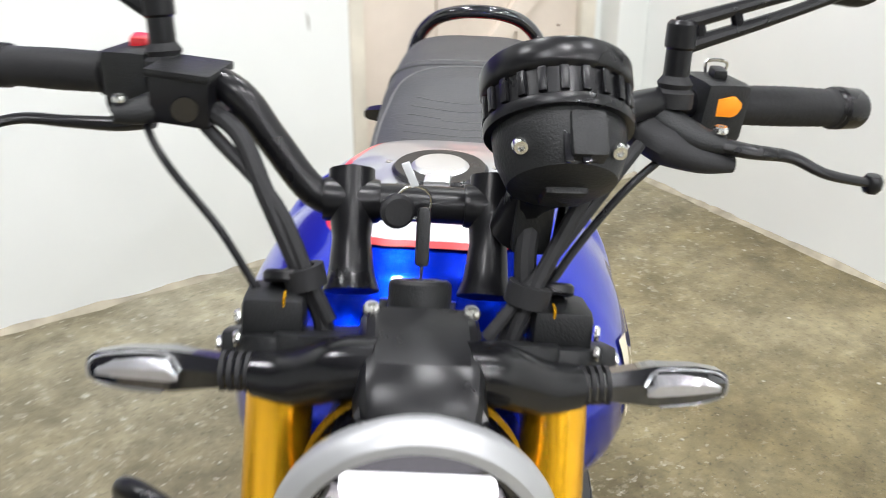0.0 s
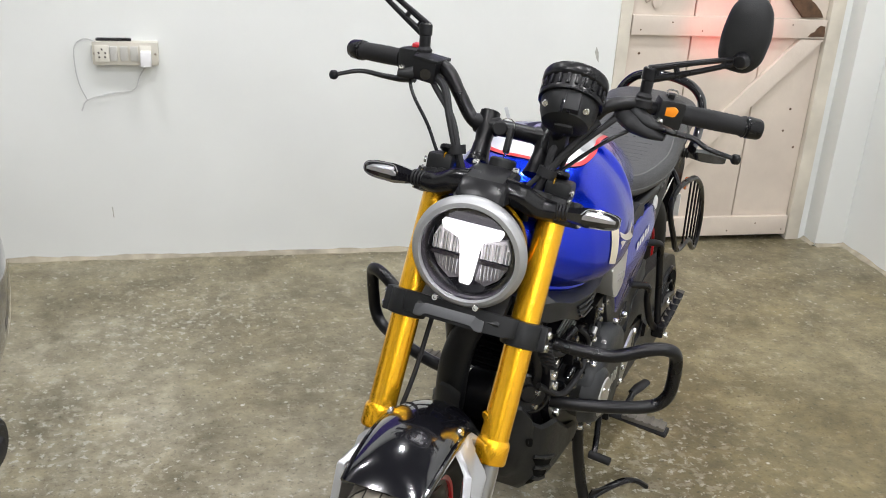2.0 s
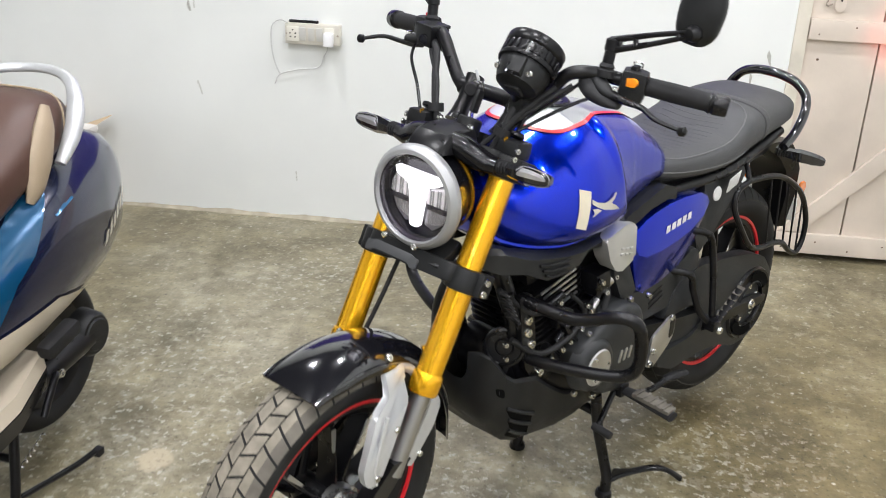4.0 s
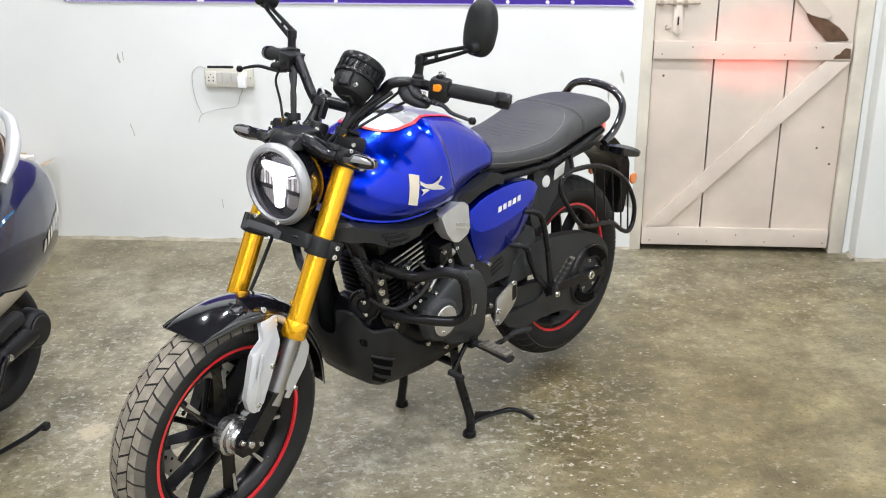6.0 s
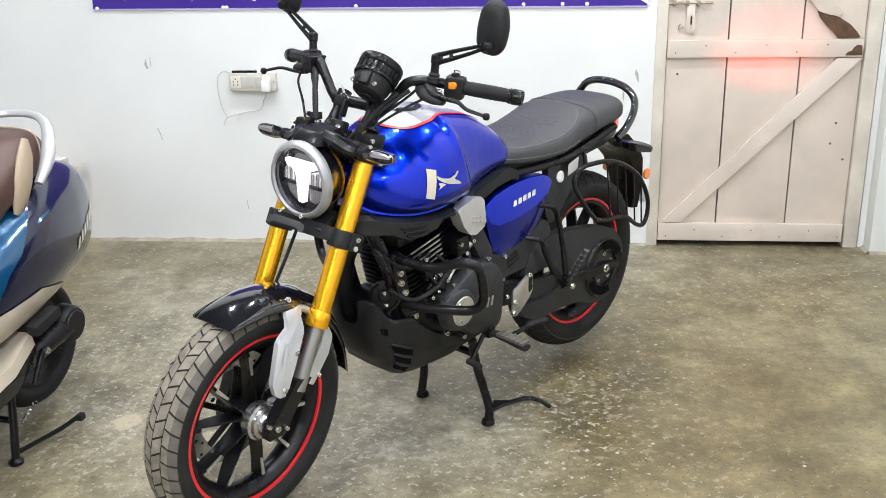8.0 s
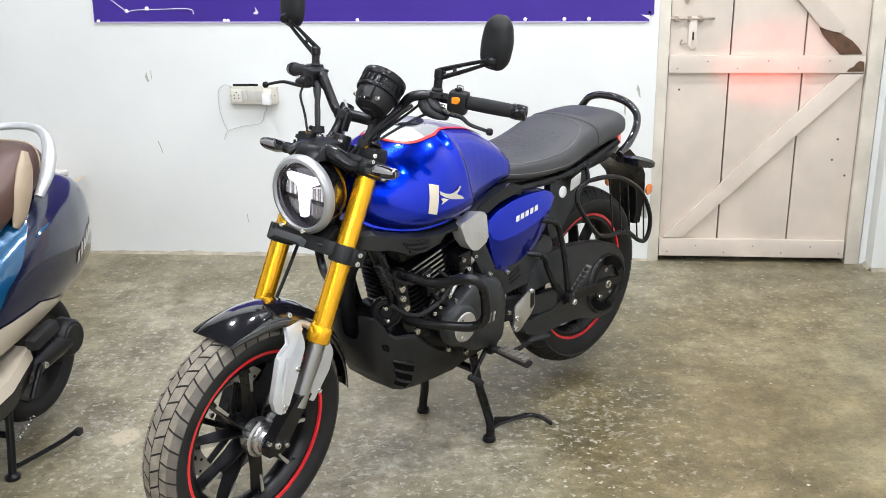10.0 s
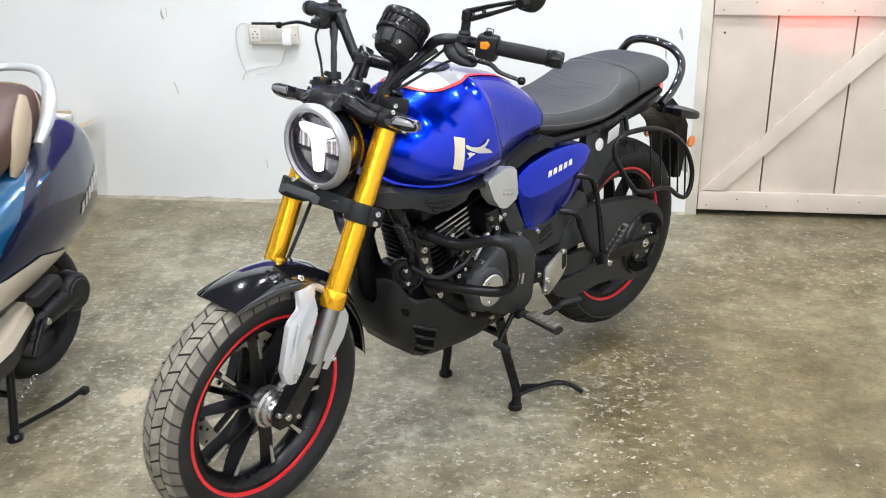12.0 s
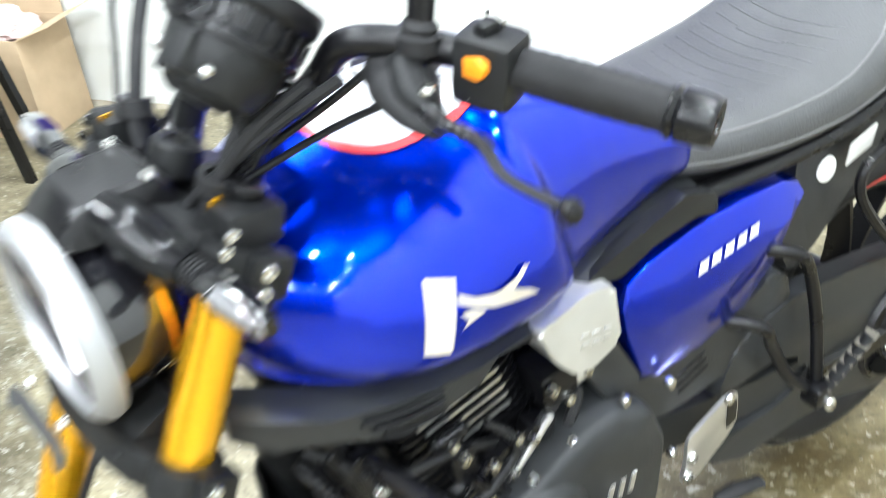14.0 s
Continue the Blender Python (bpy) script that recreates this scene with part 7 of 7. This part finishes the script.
bag("plastic_bag", "crumpled pale pink plastic bag in the box", (-0.98, 2.52, 0.335), (0.11, 0.09, 0.045), (0.70, 0.52, 0.50), 3)
bag("plastic_bag", "crumpled white plastic bag in the box", (-1.03, 2.51, 0.375), (0.11, 0.08, 0.035), (0.75, 0.75, 0.74), 8)
st = thing("stool", "low stool with a grey seat and splayed black legs", "stool")
M_GREYSEAT = mat("grey_seat", (0.26, 0.28, 0.31), 0.35, vary=0.1, vary_scale=12)
part("seat", plate(round_outline([(-0.72, 2.13), (-0.86, 2.345), (-1.08, 2.20), (-0.94, 1.985)], 0.04), 0.035, Matrix.Translation((0, 0, 0.345)), 0.010), M_GREYSEAT, st)
for x, y, fx, fy in ((-0.745, 2.137, -0.738, 2.165), (-0.866, 2.318, -0.850, 2.365), (-1.055, 2.193, -1.105, 2.205), (-0.934, 2.012, -0.935, 1.955)):
    part("leg", loft([[(a - 0.014, b - 0.012, z), (a + 0.014, b - 0.012, z), (a + 0.014, b + 0.012, z), (a - 0.014, b + 0.012, z)] for a, b, z in ((fx, fy, 0.0), (x, y, 0.332))]), M_BLACKSAT, st)

# ---- the scooter: x ahead, y to its left, from the ground between its stand's feet ----
scooter = thing("scooter", "dark blue scooter with brown seat and beige floor board", "scooter", pose(-0.285, 0.715, 0, 0, 0, -100.5))


def sp(name, bm, material, label="", parent=None, smooth=40):
    return part(name, bm, material, parent or scooter, label, None, smooth)


SC_BODY = [(0.30, 0.150, 0.36, 0.46, 0.5), (0.16, 0.195, 0.34, 0.56, 0.5), (0.02, 0.212, 0.34, 0.64, 0.5), (-0.15, 0.215, 0.36, 0.715, 0.5), (-0.30, 0.205, 0.385, 0.775, 0.5), (-0.45, 0.175, 0.41, 0.785, 0.5), (-0.56, 0.135, 0.45, 0.765, 0.5), (-0.63, 0.085, 0.50, 0.72, 0.5), (-0.655, 0.04, 0.56, 0.66, 0.5)]
rings = []
for k in range(45):
    x = 0.30 - (0.30 + 0.655) * k / 44
    w, zb, zt, mid = spline(SC_BODY, x)
    rings.append(super_ring(x, w, zb, zt, 44, 2.8, mid))
sc_bm = loft(rings)
sc_body = sp("side_body", sc_bm, M_SCBLUE, "glossy dark blue scooter flank", smooth=60)
SC_BVH_BM = bmesh.new()
SC_BVH_BM.from_mesh(sc_body.data)
SC_BVH = bvhtree.BVHTree.FromBMesh(SC_BVH_BM)
# teal front flank and beige lower skirt, laid on the body with clean edges
for s in (1, -1):
    frame_ = dict(origin=(0, s * 0.4, 0), right=(-s, 0, 0), up=(0, 0, 1))
    teal = [(0.118, 0.470), (0.057, 0.537), (-0.007, 0.611), (-0.080, 0.655), (-0.151, 0.695), (-0.236, 0.768), (-0.300, 0.776), (-0.203, 0.678), (-0.134, 0.608), (-0.064, 0.566), (-0.012, 0.515), (0.039, 0.466)]
    front = [(0.29, 0.365), (0.118, 0.466), (0.060, 0.530), (-0.007, 0.608), (0.06, 0.600), (0.15, 0.560), (0.29, 0.470)]
    skirt = [(0.30, 0.38), (0.098, 0.474), (-0.05, 0.478), (-0.185, 0.488), (-0.340, 0.448), (-0.30, 0.425), (-0.18, 0.405), (-0.05, 0.375), (0.10, 0.350), (0.30, 0.350)]
    for nm, o, m_, lf in (("front_flank", teal, M_SCTEAL, 0.003), ("lower_skirt", skirt, M_SCBEIGE, 0.005), ("front_panel", front, M_SCBEIGE, 0.006)):
        o = [(-s * x, z) for x, z in o]
        decal(nm, o if s > 0 else o[::-1], material=m_, lift=lf, cell=0.02, parent=sc_body, label="glossy teal flank" if nm == "front_flank" else "beige plastic trim", bvh=SC_BVH, **frame_)
# maker's script as plain slanted bars
for k in range(6):
    x, z = -0.405 - 0.027 * k, 0.522 + 0.013 * k
    o = [(-x, z), (-x + 0.017, z + 0.008), (-x + 0.026, z + 0.040 + 0.006 * (k % 2)), (-x + 0.010, z + 0.032)]
    ob = decal("script_bar", o, (0, 0.3, 0), (-1, 0, 0), (0, 0, 1), M_CHROME, 0.003, 0.02, sc_body, "chrome script bar", SC_BVH)
# seat
S_SEAT = [(0.20, 0.115, 0.56, 0.66, 0.5), (0.12, 0.150, 0.57, 0.71, 0.45), (0.0, 0.165, 0.62, 0.77, 0.45), (-0.14, 0.170, 0.68, 0.835, 0.45), (-0.26, 0.165, 0.73, 0.890, 0.45), (-0.34, 0.150, 0.76, 0.905, 0.45), (-0.40, 0.125, 0.78, 0.895, 0.45), (-0.425, 0.09, 0.80, 0.875, 0.5)]
rings = []
for k in range(36):
    x = 0.20 - (0.20 + 0.425) * k / 35
    w, zb, zt, mid = spline(S_SEAT, x)
    rings.append(super_ring(x, w, zb, zt, 40, 3.2, mid))
seat_bm2 = loft(rings)
S_BVH = bvhtree.BVHTree.FromBMesh(seat_bm2)
sseat = sp("seat", seat_bm2, M_SCSEAT, "brown leatherette seat with tan sides", smooth=60)
for s in (1, -1):
    sp("seat_side", tube([(-0.290, s * 0.150, 0.893), (-0.268, s * 0.160, 0.850), (-0.236, s * 0.166, 0.790), (-0.212, s * 0.166, 0.735), (-0.190, s * 0.164, 0.700)], [0.014, 0.030, 0.036, 0.028, 0.012], 14, flat=0.55, up=(0, 1, 0)), M_SCTAN, "tan leatherette seat side", parent=sseat)
sp("seat_seam", tube([(-0.335, 0.158, 0.80), (-0.345, 0.150, 0.875), (-0.352, 0.11, 0.905), (-0.355, 0, 0.908), (-0.352, -0.11, 0.905)], 0.0025, 6), M_SCTAN, parent=sseat)
# grab rail
half_rail = [(-0.285, 0.178, 0.766), (-0.330, 0.178, 0.812), (-0.365, 0.170, 0.862), (-0.405, 0.140, 0.903), (-0.440, 0.095, 0.920), (-0.468, 0.045, 0.923)]
rail = sp("grab_rail", tube(half_rail + [(-0.476, 0, 0.924)] + [(x, -y, z) for x, y, z in half_rail[::-1]], [0.014, 0.021, 0.022, 0.017, 0.013, 0.012, 0.012, 0.012, 0.013, 0.017, 0.022, 0.021, 0.014], 14, flat=0.8), M_SILVER, "silver painted grab rail")
sp("tail_wrap", box((0.10, 0.13, 0.022), (-0.535, 0, 0.756), 0.009), mat("dusty_film", (0.55, 0.53, 0.48), 0.4, bump=0.5, scale=25), "dusty plastic film over the tail lamp")
# floor board and lower cover
FB = [(0.85, 0.20, 0.235), (0.45, 0.215, 0.245), (0.16, 0.225, 0.262), (-0.02, 0.215, 0.285), (-0.14, 0.195, 0.33)]
rings = [[(x, -w, z), (x, -w * 0.96, z + 0.035), (x, w * 0.96, z + 0.035), (x, w, z)] for x, w, z in FB]
sp("floor_board", loft(rings), M_SCBEIGE, "worn beige plastic floor board", smooth=30)
rings = [[(x, -w + 0.006, z - 0.05), (x, -w - 0.002, z - 0.002), (x, w + 0.002, z - 0.002), (x, w - 0.006, z - 0.05)] for x, w, z in FB]
sp("sill", loft(rings), M_BLACKSAT, "black lower sill", smooth=30)
sp("front_tunnel", loft([[(x, -w, 0.27), (x, -w * 0.8, z), (x, w * 0.8, z), (x, w, 0.27)] for x, w, z in ((0.36, 0.15, 0.44), (0.22, 0.19, 0.50), (0.10, 0.20, 0.46))]), M_SCBEIGE, "beige seat front panel", smooth=30)
peg = sp("pillion_step", box((0.115, 0.040, 0.036), (-0.16, 0.222, 0.398), 0.012, rot=Matrix.Rotation(radians(12), 3, "Y")), M_RUBBER, "black folding pillion step")
# engine and transmission cover
cvt = sp("transmission", tube([(-0.05, 0.105, 0.235), (-0.20, 0.115, 0.262), (-0.37, 0.105, 0.280)], [0.055, 0.042, 0.050], 18, flat=0.8), M_BLACKSAT, "black transmission case")
sp("fan_cover", lathe([(0, 0.026), (0.040, 0.026), (0.043, 0.022), (0.050, 0.021), (0.058, 0.012), (0.062, -0.03), (0, -0.03)], 32, along((0, 1, 0), (-0.388, 0.125, 0.283))), M_PLASTIC, "round black cover", parent=cvt)
sp("kick_lever", tube([(-0.19, 0.17, 0.27), (-0.16, 0.20, 0.30), (-0.13, 0.205, 0.27), (-0.10, 0.205, 0.225)], 0.009, 10), M_BLACKSAT, "kick starter lever", parent=cvt)
sp("kick_bolt", bolt_head((-0.185, 0.19, 0.290), (0, 1, 0), 0.011, 0.010), M_STEEL, parent=cvt)
swm = Matrix.Translation((-0.340, 0, 0.232)) @ Matrix.Rotation(radians(-90), 4, "X")
sw_ = sp("rear_wheel", lathe(tyre_profile(0.208, 0.092, 0.14), 64, swm, closed=True), M_TYRE, "black scooter tyre")
sp("rim", lathe([(0.02, -0.03), (0.14, -0.034), (0.14, 0.034), (0.12, 0.03), (0.10, 0.012), (0.02, 0.012)], 40, swm, closed=True), M_BLACKSAT, parent=sw_)
fwm = Matrix.Translation((0.90, 0, 0.222)) @ Matrix.Rotation(radians(-90), 4, "X")
fw_ = sp("front_wheel", lathe(tyre_profile(0.222, 0.088, 0.15), 64, fwm, closed=True), M_TYRE, "black scooter tyre")
sp("rim", lathe([(0.02, -0.03), (0.15, -0.034), (0.15, 0.034), (0.02, 0.03)], 40, fwm, closed=True), M_BLACKSAT, parent=fw_)
sp("leg_shield", loft([[(x + 0.03, -w, z), (x, -w, z), (x, w, z), (x + 0.03, w, z)] for x, w, z in ((0.80, 0.16, 0.28), (0.76, 0.21, 0.45), (0.70, 0.21, 0.70), (0.62, 0.14, 0.92))]), M_SCBLUE, "dark blue leg shield")
sp("steering_column", rod((0.86, 0, 0.30), (0.60, 0, 1.0), 0.04, 16), M_SCBEIGE)
sp("handlebar", tube([(0.50, 0.34, 1.04), (0.58, 0.15, 1.02), (0.60, 0, 1.02), (0.58, -0.15, 1.02), (0.50, -0.34, 1.04)], 0.016, 12), M_BLACKSAT, "black handlebar")
# centre stand
cs = sp("centre_stand", tube([(-0.05, 0.13, 0.20), (-0.02, 0.145, 0.10), (0.0, 0.150, 0.012)], 0.012, 10), M_BLACKSAT, "black centre stand")
sp("leg", tube([(-0.05, -0.13, 0.20), (-0.02, -0.145, 0.10), (0.0, -0.150, 0.012)], 0.012, 10), M_BLACKSAT, parent=cs)
for s in (1, -1):
    sp("foot", lathe([(0, 0), (0.022, 0), (0.022, 0.010), (0.012, 0.018)], 14, Matrix.Translation((0, s * 0.150, 0))), M_BLACKSAT, parent=cs)
sp("cross_tube", rod((-0.03, -0.14, 0.12), (-0.03, 0.14, 0.12), 0.010, 10), M_BLACKSAT, parent=cs)
sp("tang", tube([(-0.005, 0.150, 0.030), (-0.08, 0.170, 0.030), (-0.16, 0.195, 0.034), (-0.212, 0.212, 0.044)], 0.0075, 8), M_BLACKSAT, parent=cs)
sp("tang_rubber", box((0.024, 0.020, 0.020), (-0.222, 0.216, 0.040), 0.003), M_RUBBER, parent=cs)
cs.location = (-0.030, 0.004, 0)
sp("stand_spring", tube([(-0.12 + 0.0022 * k, 0.15 + 0.006 * math.cos(k), 0.135 - 0.001 * k + 0.006 * math.sin(k)) for k in range(44)], 0.0018, 6, n=2), M_STEEL, parent=cs)
